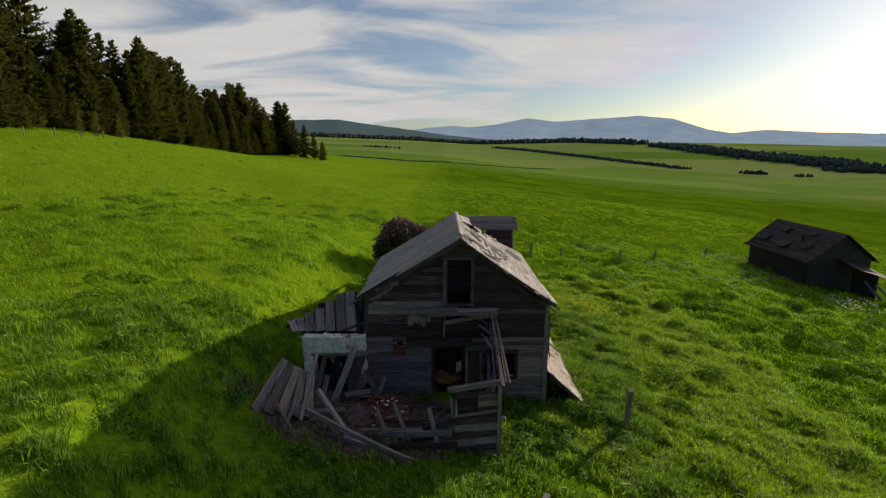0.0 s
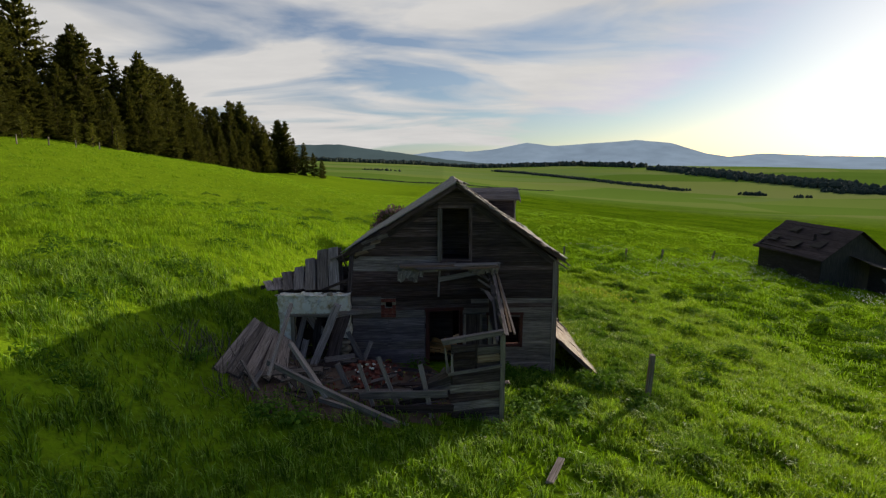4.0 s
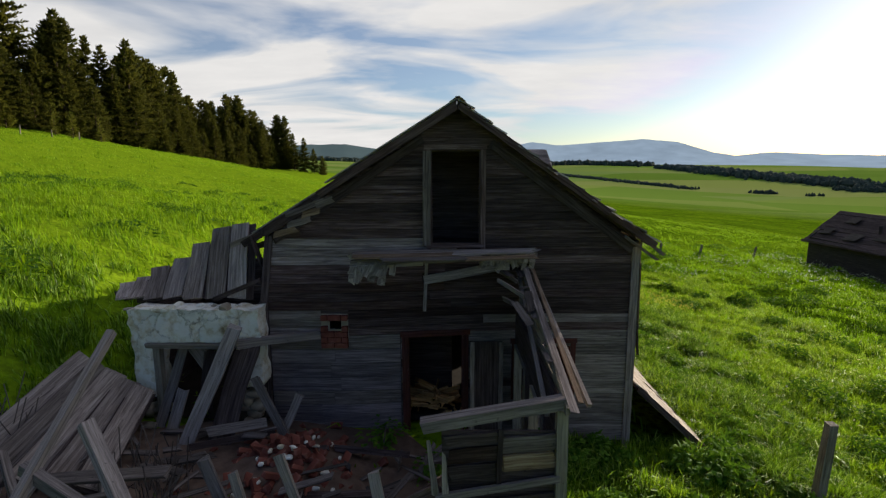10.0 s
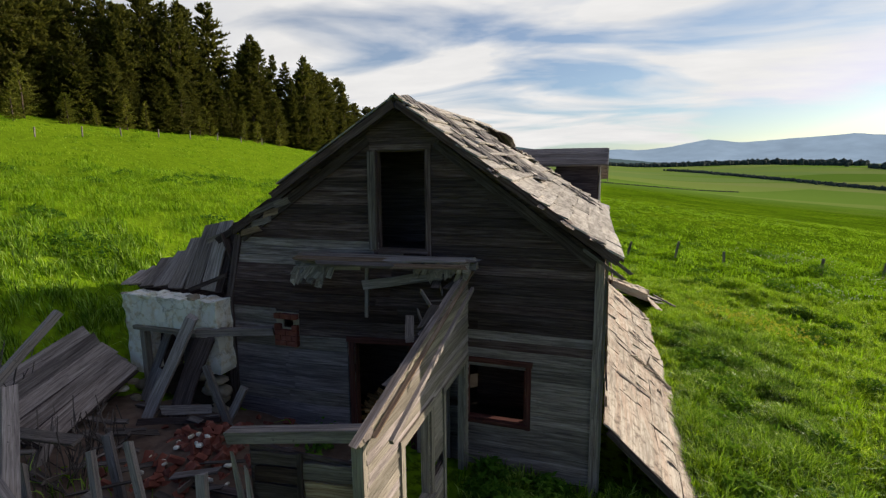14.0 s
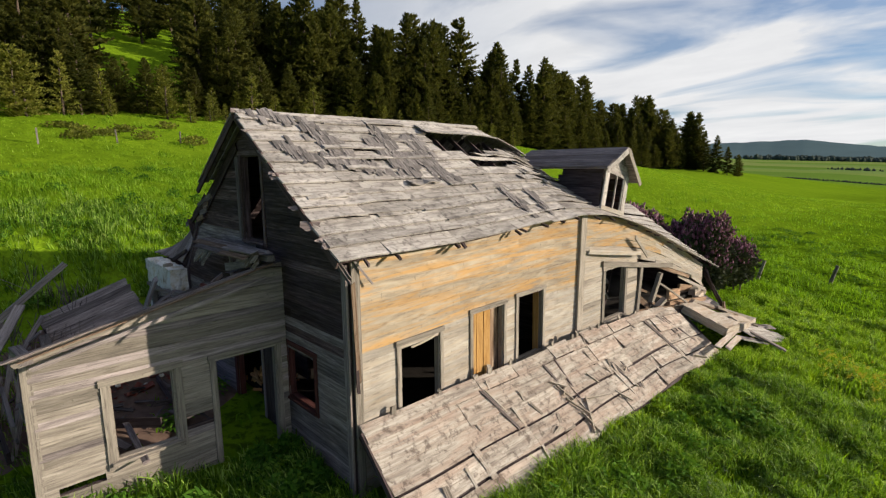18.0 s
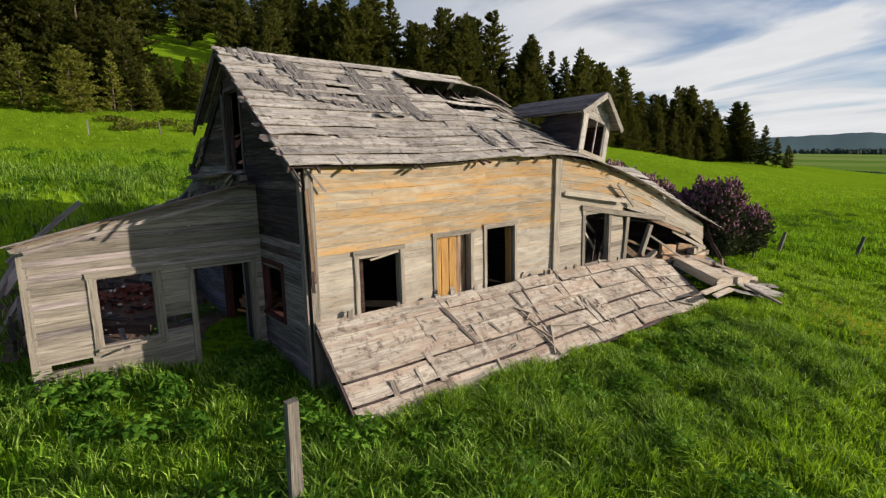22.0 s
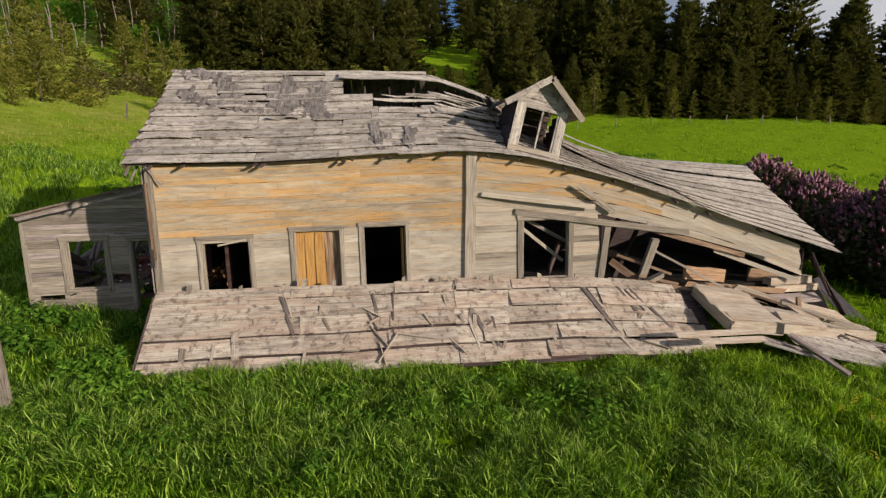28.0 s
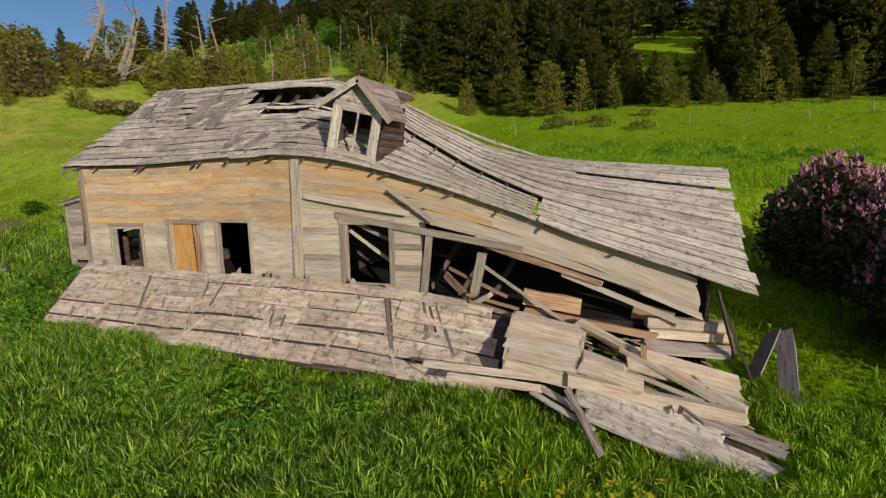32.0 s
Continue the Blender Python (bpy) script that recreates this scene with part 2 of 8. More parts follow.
M_TRIM = wood("grey_trim", (0.15, 0.125, 0.105), (0.325, 0.28, 0.235), (0.46, 0.405, 0.345), stain_amount=0.35)
M_DOOR = wood("orange_door_wood", (0.28, 0.14, 0.04), (0.46, 0.255, 0.085), (0.56, 0.35, 0.14), stain=(0.24, 0.13, 0.06), stain_amount=0.4, vary=0.1)
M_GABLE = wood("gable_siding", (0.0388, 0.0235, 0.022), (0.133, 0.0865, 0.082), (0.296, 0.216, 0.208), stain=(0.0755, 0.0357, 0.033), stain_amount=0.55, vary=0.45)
M_DEEP = wood("deepest_dark_siding", (0.0245, 0.016, 0.015), (0.0734, 0.0498, 0.047), (0.148, 0.108, 0.104), stain=(0.0367, 0.0207, 0.019), stain_amount=0.5, vary=0.3)
M_RED = wood("dark_red_frame", (0.045, 0.015, 0.013), (0.11, 0.038, 0.033), (0.17, 0.070, 0.060), stain_amount=0.35)
M_SHING = wood("old_shingles", (0.10, 0.088, 0.085), (0.235, 0.208, 0.20), (0.35, 0.318, 0.304), island=True, vary=0.35)
M_BLUE = wood("blue_grey_planks", (0.0796, 0.0639, 0.07), (0.219, 0.179, 0.193), (0.408, 0.338, 0.362), stain=(0.0663, 0.047, 0.048), stain_amount=0.5, vary=0.3)
M_SCRAP = wood("splintered_scraps", (0.14, 0.11, 0.09), (0.36, 0.30, 0.25), (0.55, 0.48, 0.41), island=True)
M_WRECK = wood("broken_pale_wood", (0.29, 0.23, 0.185), (0.50, 0.43, 0.36), (0.65, 0.585, 0.51), stain=(0.25, 0.165, 0.11), stain_amount=0.45, vary=0.2, speck=0.2, blotch=(0.46, 0.31, 0.2), blotch_amount=0.35)
M_TAN = wood("rotten_tan_timber", (0.20, 0.115, 0.07), (0.42, 0.27, 0.17), (0.56, 0.41, 0.29), stain=(0.12, 0.065, 0.04), stain_amount=0.45, vary=0.15)
# Orange pushed up: sunlight on the doorway heap is put into the colour.
M_CHIPS = wood("sunlit_broken_wood", (0.26, 0.12, 0.045), (0.54, 0.29, 0.115), (0.70, 0.46, 0.23), island=True)
M_SHED = wood("shed_dark_boards", (0.03, 0.025, 0.022), (0.085, 0.07, 0.062), (0.16, 0.135, 0.12), stain_amount=0.4)
M_POST = wood("fence_post_wood", (0.07, 0.058, 0.048), (0.20, 0.172, 0.148), (0.34, 0.30, 0.262), stain=(0.03, 0.024, 0.02), stain_amount=0.5)


def rough_mat(name, stops, scale, bump=0.4, dist=0.02, rough=0.9, island=False, detail=6.0):
    m, nt, b = mat(name, rough)
    tc = nt.nodes.new("ShaderNodeTexCoord")
    n = noise_node(nt, tc.outputs["Object"], scale, detail, 0.6)
    n2 = noise_node(nt, tc.outputs["Object"], scale * 0.22, 3.0, 0.5)
    f = math_node(nt, "ADD", math_node(nt, "MULTIPLY", n.outputs["Fac"], 0.6), math_node(nt, "MULTIPLY", n2.outputs["Fac"], 0.4))
    if island:
        g = nt.nodes.new("ShaderNodeNewGeometry")
        f = math_node(nt, "ADD", math_node(nt, "MULTIPLY", f, 0.6), math_node(nt, "MULTIPLY", g.outputs["Random Per Island"], 0.4))
    c = ramp_node(nt, f, stops).outputs[0]
    nt.links.new(c, b.inputs["Base Color"])
    bump_node(nt, b, n.outputs["Fac"], bump, dist)
    return m


def plaster_mat():
    m, nt, b = mat("whitewashed_stone", 0.95)
    tc = nt.nodes.new("ShaderNodeTexCoord")
    n = noise_node(nt, tc.outputs["Object"], 5.0, 7.0, 0.65)
    wob = mix_node(nt, 0.24, tc.outputs["Object"], n.outputs["Color"])
    v = nt.nodes.new("ShaderNodeTexVoronoi")
    v.feature = "DISTANCE_TO_EDGE"
    v.inputs["Scale"].default_value = 3.1
    nt.links.new(wob, v.inputs["Vector"])
    crack = ramp_node(nt, v.outputs["Distance"], [(0.0, (1, 1, 1)), (0.016, (0, 0, 0))]).outputs[0]
    c = ramp_node(nt, n.outputs["Fac"], [(0.30, (0.36, 0.25, 0.15)), (0.40, (0.70, 0.60, 0.45)), (0.52, (0.90, 0.86, 0.80))]).outputs[0]
    c = mix_node(nt, math_node(nt, "MULTIPLY", crack, 0.4), c, (0.16, 0.13, 0.10))
    nt.links.new(c, b.inputs["Base Color"])
    h = math_node(nt, "SUBTRACT", n.outputs["Fac"], math_node(nt, "MULTIPLY", crack, 0.5))
    bump_node(nt, b, h, 0.8, 0.03)
    return m


M_PLASTER = plaster_mat()
M_STONE = rough_mat("field_stone", [(0.3, (0.16, 0.13, 0.10)), (0.6, (0.40, 0.34, 0.27))], 6.0, 0.6, 0.02)
M_BRICK = rough_mat("red_brick", [(0.3, (0.11, 0.034, 0.026)), (0.55, (0.24, 0.075, 0.055)), (0.75, (0.40, 0.22, 0.18))], 8.0, 0.4, 0.01)
# Near-black: the shade of rooms and cellar is put into the floor colour.
M_UNLIT = rough_mat("unlit_floor", [(0.3, (0.010, 0.008, 0.007)), (0.7, (0.035, 0.029, 0.025))], 5.0, 0.5, 0.03)
M_SOIL = rough_mat("bare_soil", [(0.3, (0.085, 0.050, 0.040)), (0.7, (0.21, 0.145, 0.115))], 7.0, 0.5, 0.03)
M_BARK = rough_mat("conifer_bark", [(0.3, (0.045, 0.032, 0.024)), (0.7, (0.16, 0.12, 0.09))], 4.0, 0.5, 0.04)
M_DEADWOOD = rough_mat("dead_grey_trunk", [(0.3, (0.13, 0.10, 0.08)), (0.7, (0.34, 0.29, 0.24))], 5.0, 0.5, 0.03)


def leafy(name, stops, trans=0.35, tcol=(0.25, 0.45, 0.04), broad=0.0, rough=0.6, gloss=0.15, share=0.4):
    m, nt, b = mat(name, rough)
    b.inputs["Specular IOR Level"].default_value = gloss
    g = nt.nodes.new("ShaderNodeNewGeometry")
    oi = nt.nodes.new("ShaderNodeObjectInfo")
    f = math_node(nt, "ADD", math_node(nt, "MULTIPLY", g.outputs["Random Per Island"], 0.65), math_node(nt, "MULTIPLY", oi.outputs["Random"], 0.35))
    if broad:
        tc = nt.nodes.new("ShaderNodeTexCoord")
        n = noise_node(nt, tc.outputs["Object"], broad, 3.0, 0.5)
        f = math_node(nt, "ADD", math_node(nt, "MULTIPLY", g.outputs["Random Per Island"], 1 - share), math_node(nt, "MULTIPLY", n.outputs["Fac"], share))
    c = ramp_node(nt, f, stops).outputs[0]
    nt.links.new(c, b.inputs["Base Color"])
    t = nt.nodes.new("ShaderNodeBsdfTranslucent")
    tc2 = mix_node(nt, 0.5, c, tcol)
    nt.links.new(tc2, t.inputs["Color"])
    ms = nt.nodes.new("ShaderNodeMixShader")
    ms.inputs[0].default_value = trans
    nt.links.new(b.outputs[0], ms.inputs[1])
    nt.links.new(t.outputs[0], ms.inputs[2])
    nt.links.new(ms.outputs[0], nt.nodes["Material Output"].inputs["Surface"])
    return m


M_GRASS = leafy("meadow_grass", [(0.26, (0.022, 0.056, 0.004)), (0.44, (0.082, 0.162, 0.008)), (0.62, (0.172, 0.32, 0.018)), (0.80, (0.285, 0.425, 0.055))], 0.40, (0.42, 0.74, 0.008), broad=0.45, rough=0.65, gloss=0.06)
# Lighter copy of the meadow grass: yellower growth plus painted-in sunlight.
M_SLOPE = leafy("brightened_slope_grass", [(0.26, (0.055, 0.105, 0.005)), (0.44, (0.145, 0.245, 0.010)), (0.62, (0.245, 0.41, 0.021)), (0.80, (0.36, 0.50, 0.065))], 0.42, (0.50, 0.80, 0.008), broad=0.45, rough=0.65, gloss=0.06)
M_LUSH = leafy("lush_tall_grass", [(0.32, (0.010, 0.034, 0.002)), (0.45, (0.070, 0.165, 0.008)), (0.57, (0.21, 0.38, 0.018)), (0.70, (0.50, 0.66, 0.10))], 0.40, (0.50, 0.76, 0.008), broad=6.0, rough=0.55, gloss=0.14, share=0.55)
# Dark growth beside the fallen roof; before the porch it paints in shadow.
M_RANK = leafy("rank_dark_grass", [(0.33, (0.007, 0.024, 0.003)), (0.45, (0.054, 0.128, 0.009)), (0.58, (0.172, 0.315, 0.024)), (0.70, (0.40, 0.54, 0.11))], 0.30, (0.36, 0.64, 0.015), broad=6.0, rough=0.5, gloss=0.16, share=0.5)
M_DRY = leafy("dry_knoll_grass", [(0.2, (0.10, 0.13, 0.015)), (0.5, (0.24, 0.27, 0.035)), (0.8, (0.46, 0.43, 0.12))], 0.3, (0.5, 0.55, 0.03), broad=0.25, rough=0.7, gloss=0.06)
M_WEED = leafy("broad_weeds", [(0.1, (0.022, 0.066, 0.006)), (0.6, (0.070, 0.165, 0.015)), (0.9, (0.155, 0.285, 0.03))], 0.25, (0.20, 0.38, 0.02), gloss=0.08, rough=0.7)
M_NEEDLE = leafy("conifer_needles", [(0.1, (0.022, 0.029, 0.008)), (0.5, (0.066, 0.074, 0.018)), (0.9, (0.155, 0.150, 0.038))], 0.36, (0.25, 0.24, 0.03))
M_YOUNG = leafy("young_fir_needles", [(0.1, (0.07, 0.085, 0.015)), (0.5, (0.19, 0.20, 0.036)), (0.9, (0.33, 0.315, 0.065))], 0.32, (0.30, 0.28, 0.03))
M_SCRUB = leafy("dry_scrub", [(0.1, (0.05, 0.045, 0.020)), (0.5, (0.13, 0.115, 0.040)), (0.9, (0.24, 0.21, 0.085))], 0.3, (0.28, 0.24, 0.05))
M_BUSH = leafy("lilac_leaves", [(0.1, (0.020, 0.028, 0.013)), (0.5, (0.055, 0.066, 0.026)), (0.9, (0.13, 0.13, 0.055))], 0.2, (0.1, 0.12, 0.03))
M_LILAC = leafy("lilac_blossom", [(0.1, (0.12, 0.040, 0.062)), (0.6, (0.27, 0.110, 0.155)), (0.9, (0.45, 0.24, 0.32))], 0.2, (0.3, 0.15, 0.2))
M_ASPEN = leafy("aspen_leaves", [(0.1, (0.04, 0.11, 0.01)), (0.6, (0.09, 0.20, 0.02)), (0.9, (0.14, 0.26, 0.03))], 0.4, (0.25, 0.45, 0.03))
M_YELLOW = leafy("yellow_flowers", [(0.2, (0.55, 0.48, 0.02)), (0.8, (0.75, 0.66, 0.04))], 0.3, (0.7, 0.6, 0.05))
M_WHITE = leafy("white_flowers", [(0.2, (0.45, 0.50, 0.36)), (0.8, (0.62, 0.66, 0.52))], 0.3, (0.6, 0.65, 0.4))


def ground_material():
    m, nt, b = mat("meadow_ground", 0.95)
    tc = nt.nodes.new("ShaderNodeTexCoord")
    o = tc.outputs["Object"]
    n1 = noise_node(nt, o, 0.9, 6.0, 0.62)
    n2 = noise_node(nt, o, 0.06, 4.0, 0.55)
    f = math_node(nt, "ADD", math_node(nt, "MULTIPLY", n1.outputs["Fac"], 0.55), math_node(nt, "MULTIPLY", n2.outputs["Fac"], 0.45))
    near = ramp_node(nt, f, [(0.36, (0.055, 0.112, 0.004)), (0.5, (0.115, 0.212, 0.006)), (0.66, (0.20, 0.305, 0.012))]).outputs[0]
    # Random dark flecks: soil tone plus shade painted in between the tufts.
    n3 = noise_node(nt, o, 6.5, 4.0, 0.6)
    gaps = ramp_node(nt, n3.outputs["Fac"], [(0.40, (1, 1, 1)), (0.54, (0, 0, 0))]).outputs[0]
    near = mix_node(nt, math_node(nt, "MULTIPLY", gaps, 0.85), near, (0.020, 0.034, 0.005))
    sepo = nt.nodes.new("ShaderNodeSeparateXYZ")
    nt.links.new(o, sepo.inputs[0])
    rise = nt.nodes.new("ShaderNodeMapRange")
    rise.inputs["From Min"].default_value, rise.inputs["From Max"].default_value = 8.0, -3.0
    nt.links.new(sepo.outputs["Y"], rise.inputs[0])
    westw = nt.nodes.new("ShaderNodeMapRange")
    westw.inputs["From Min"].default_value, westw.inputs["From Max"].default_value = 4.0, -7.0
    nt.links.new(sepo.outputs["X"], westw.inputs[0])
    # Western ground yellowed and lightened alike, sunlight put into its colour.
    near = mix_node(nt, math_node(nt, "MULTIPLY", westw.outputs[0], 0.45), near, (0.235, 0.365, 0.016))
    n4 = noise_node(nt, o, 0.16, 5.0, 0.65)
    dryf = ramp_node(nt, n4.outputs["Fac"], [(0.36, (0.15, 0.15, 0.15)), (0.62, (0.85, 0.85, 0.85))]).outputs[0]
    dryf = math_node(nt, "MULTIPLY", dryf, math_node(nt, "MULTIPLY", rise.outputs[0], westw.outputs[0]))
    dry = ramp_node(nt, n1.outputs["Fac"], [(0.35, (0.17, 0.23, 0.03)), (0.65, (0.36, 0.34, 0.09))]).outputs[0]
    near = mix_node(nt, dryf, near, dry)
    mp = nt.nodes.new("ShaderNodeMapping")
    mp.inputs["Scale"].default_value = (0.0035, 0.0085, 0.0)
    mp.inputs["Rotation"].default_value = (0, 0, radians(18))
    nt.links.new(o, mp.inputs[0])
    v = nt.nodes.new("ShaderNodeTexVoronoi")
    v.inputs["Scale"].default_value = 1.0
    nt.links.new(mp.outputs[0], v.inputs["Vector"])
    sepc = nt.nodes.new("ShaderNodeSeparateColor")
    nt.links.new(v.outputs["Color"], sepc.inputs[0])
    far = ramp_node(nt, sepc.outputs[0], [(0.0, (0.10, 0.18, 0.03)), (0.3, (0.16, 0.25, 0.05)), (0.5, (0.25, 0.29, 0.09)), (0.7, (0.27, 0.28, 0.11)), (0.9, (0.19, 0.26, 0.09))]).outputs[0]
    far = mix_node(nt, 0.35, far, (0.16, 0.26, 0.03))
    ln = nt.nodes.new("ShaderNodeVectorMath")
    ln.operation = "LENGTH"
    nt.links.new(o, ln.inputs[0])
    mr = nt.nodes.new("ShaderNodeMapRange")
    mr.inputs["From Min"].default_value, mr.inputs["From Max"].default_value = 300, 470
    nt.links.new(ln.outputs["Value"], mr.inputs[0])
    c = mix_node(nt, mr.outputs[0], near, far)
    nt.links.new(c, b.inputs["Base Color"])
    b.inputs["Specular IOR Level"].default_value = 0.0
    bump_node(nt, b, n1.outputs["Fac"], 0.9, 0.25)
    return m


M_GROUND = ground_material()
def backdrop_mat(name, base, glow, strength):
    """Distance with its bright haze painted in as a glow."""
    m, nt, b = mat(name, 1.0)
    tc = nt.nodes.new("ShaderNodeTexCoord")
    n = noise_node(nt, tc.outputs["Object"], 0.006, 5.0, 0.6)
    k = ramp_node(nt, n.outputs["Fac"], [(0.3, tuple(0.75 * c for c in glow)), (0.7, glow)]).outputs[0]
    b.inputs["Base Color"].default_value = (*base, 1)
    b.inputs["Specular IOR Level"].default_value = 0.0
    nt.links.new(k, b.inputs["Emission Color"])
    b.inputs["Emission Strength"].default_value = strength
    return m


# Both ranges glow by themselves; the haze is part of their material.
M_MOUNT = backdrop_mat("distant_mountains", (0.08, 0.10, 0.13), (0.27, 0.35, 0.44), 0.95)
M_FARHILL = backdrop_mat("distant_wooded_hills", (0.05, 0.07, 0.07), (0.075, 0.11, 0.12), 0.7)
# Greens lightened and blued: distance haze put into the leaf colour.
M_FARWOOD = leafy("far_tree_belts", [(0.1, (0.045, 0.060, 0.050)), (0.9, (0.085, 0.105, 0.080))], 0.1, (0.03, 0.05, 0.02), rough=1.0)


# ---- mesh helpers ----
def link(name, verts, faces, material, parent=None, label="", uvs=None, smooth=False):
    """One mesh object from lists; uvs: one (u, v) a vertex, in metres along and across the grain."""
    me = bpy.data.meshes.new(name)
    me.from_pydata([tuple(v) for v in verts], [], faces)
    if uvs is not None:
        layer = me.uv_layers.new(name="UVMap")
        idx = np.empty(len(me.loops), dtype=np.int32)
        me.loops.foreach_get("vertex_index", idx)
        layer.data.foreach_set("uv", np.asarray(uvs, dtype=np.float32)[idx].ravel())
    me.materials.append(material)
    if smooth:
        me.polygons.foreach_set("use_smooth", [True] * len(me.polygons))
    me.update()
    ob = new(name, me)
    if parent is not None:
        ob.parent = parent
        ob.matrix_parent_inverse = parent.matrix_world.inverted()
    if label:
        ob["label"] = label
    return ob


def empty(name, at, label, category, group=""):
    ob = new(name)
    ob.matrix_world = Matrix.Translation(at)
    return tagged(ob, label, category, group)


class Soup:
    """Collects pieces for one joined mesh."""

    def __init__(self):
        self.v, self.f, self.uv = [], [], []

    def add(self, vfu):
        v, f, u = vfu
        n = len(self.v)
        self.v += v
        self.uv += u
        self.f += [tuple(i + n for i in q) for q in f]

    def done(self, name, material, parent=None, label="", smooth=False):
        return link(name, self.v, self.f, material, parent, label, self.uv, smooth)


R = random.Random(7)


def slab(P, u0, u1, v0, v1, thick, lift=(0.0, 0.0), nu=2, jag=0.0, ends=None, curl=0.0):
    """A board on the surface P(u, v) -> point, normal; u along the grain. lift: at v0 and at v1.
    ends: (u at v0, u at v1) for both ends, for slanted cuts."""
    (a0, a1), (b0, b1) = ends if ends else ((u0, u0), (u1, u1))
    verts, uvs = [], []
    k = nu + 1
    wob = [R.uniform(-curl, curl) for _ in range(k)]
    for side in (0, 1):
        for j, v in enumerate((v0, v1)):
            ua, ub = (a0, b0) if j == 0 else (a1, b1)
            for i in range(k):
                u = ua + (ub - ua) * i / nu
                if i == 0:
                    u -= R.uniform(0, jag)
                elif i == nu:
                    u += R.uniform(0, jag)
                p, n = P(u, v)
                verts.append(Vector(p) + Vector(n) * (lift[j] + wob[i] * (1 if j == 0 else 0.3) + (thick if side else 0)))
                uvs.append((u, v + side * 0.5))
    faces = []
    for i in range(nu):
        faces.append((2 * k + i, 2 * k + i + 1, 3 * k + i + 1, 3 * k + i))
        faces.append((i, k + i, k + i + 1, i + 1))
        faces.append((i, i + 1, 2 * k + i + 1, 2 * k + i))
        faces.append((k + i, 3 * k + i, 3 * k + i + 1, k + i + 1))
    faces.append((0, 2 * k, 3 * k, k))
    faces.append((nu, k + nu, 3 * k + nu, 2 * k + nu))
    return verts, faces, uvs


def stick(a, b, w, t, side=(0, 0, 1), bow=0.0, taper=1.0, rough=0.25):
    """A straight or bowed board from a to b, w wide (across, towards side) and t thick, with worn ends."""
    a, b = Vector(a), Vector(b)
    d = (b - a)
    length = d.length
    d = d / length
    s = Vector(side)
    s = (s - d * s.dot(d))
    if s.length < 1e-4:
        s = d.orthogonal()
    s.normalize()
    n = d.cross(s)
    verts, uvs, faces = [], [], []
    steps = (0, 0.33, 0.67, 1)
    for i, q in enumerate(steps):
        k = 1 + (taper - 1) * q
        mid = a + d * length * q + n * (bow * (1 - (2 * q - 1) ** 2)) + s * R.uniform(-0.04, 0.04) * w
        for cs, cn in ((-1, -1), (1, -1), (1, 1), (-1, 1)):
            e = 0.0
            if i in (0, 3):
                e = R.uniform(-rough, rough) * w * (1 if i else -1)
            verts.append(mid + s * cs * w * 0.5 * k * R.uniform(0.93, 1.04) + n * cn * t * 0.5 * k + d * e)
            uvs.append((q * length, cs * w * 0.5 + (0.3 if cn > 0 else 0)))
    for i in range(3):
        o = i * 4
        for j in range(4):
            j2 = (j + 1) % 4
            faces.append((o + j, o + j2, o + 4 + j2, o + 4 + j))
    faces.append((3, 2, 1, 0))
    faces.append((12, 13, 14, 15))
    return verts, faces, uvs


def board(name, a, b, w, t, material, parent=None, side=(0, 0, 1), label="", bow=0.0, taper=1.0, rough=0.25):
    v, f, u = stick(a, b, w, t, side, bow, taper, rough)
    return link(name, v, f, material, parent, label, u)


def piece(name, vfu, material, parent, label=""):
    v, f, u = vfu
    return link(name, v, f, material, parent, label, u)


def interp(t, pts):
    xs = [p[0] for p in pts]
    for (x0, y0), (x1, y1) in zip(pts, pts[1:]):
        if t <= x1:
            return y0 + (y1 - y0) * (t - x0) / (x1 - x0)
    return pts[-1][1] + (pts[-1][1] - pts[-2][1]) / (xs[-1] - xs[-2]) * (t - xs[-1])


def sstep(a, b, x):
    k = np.clip((x - a) / (b - a), 0, 1)
    return k * k * (3 - 2 * k)


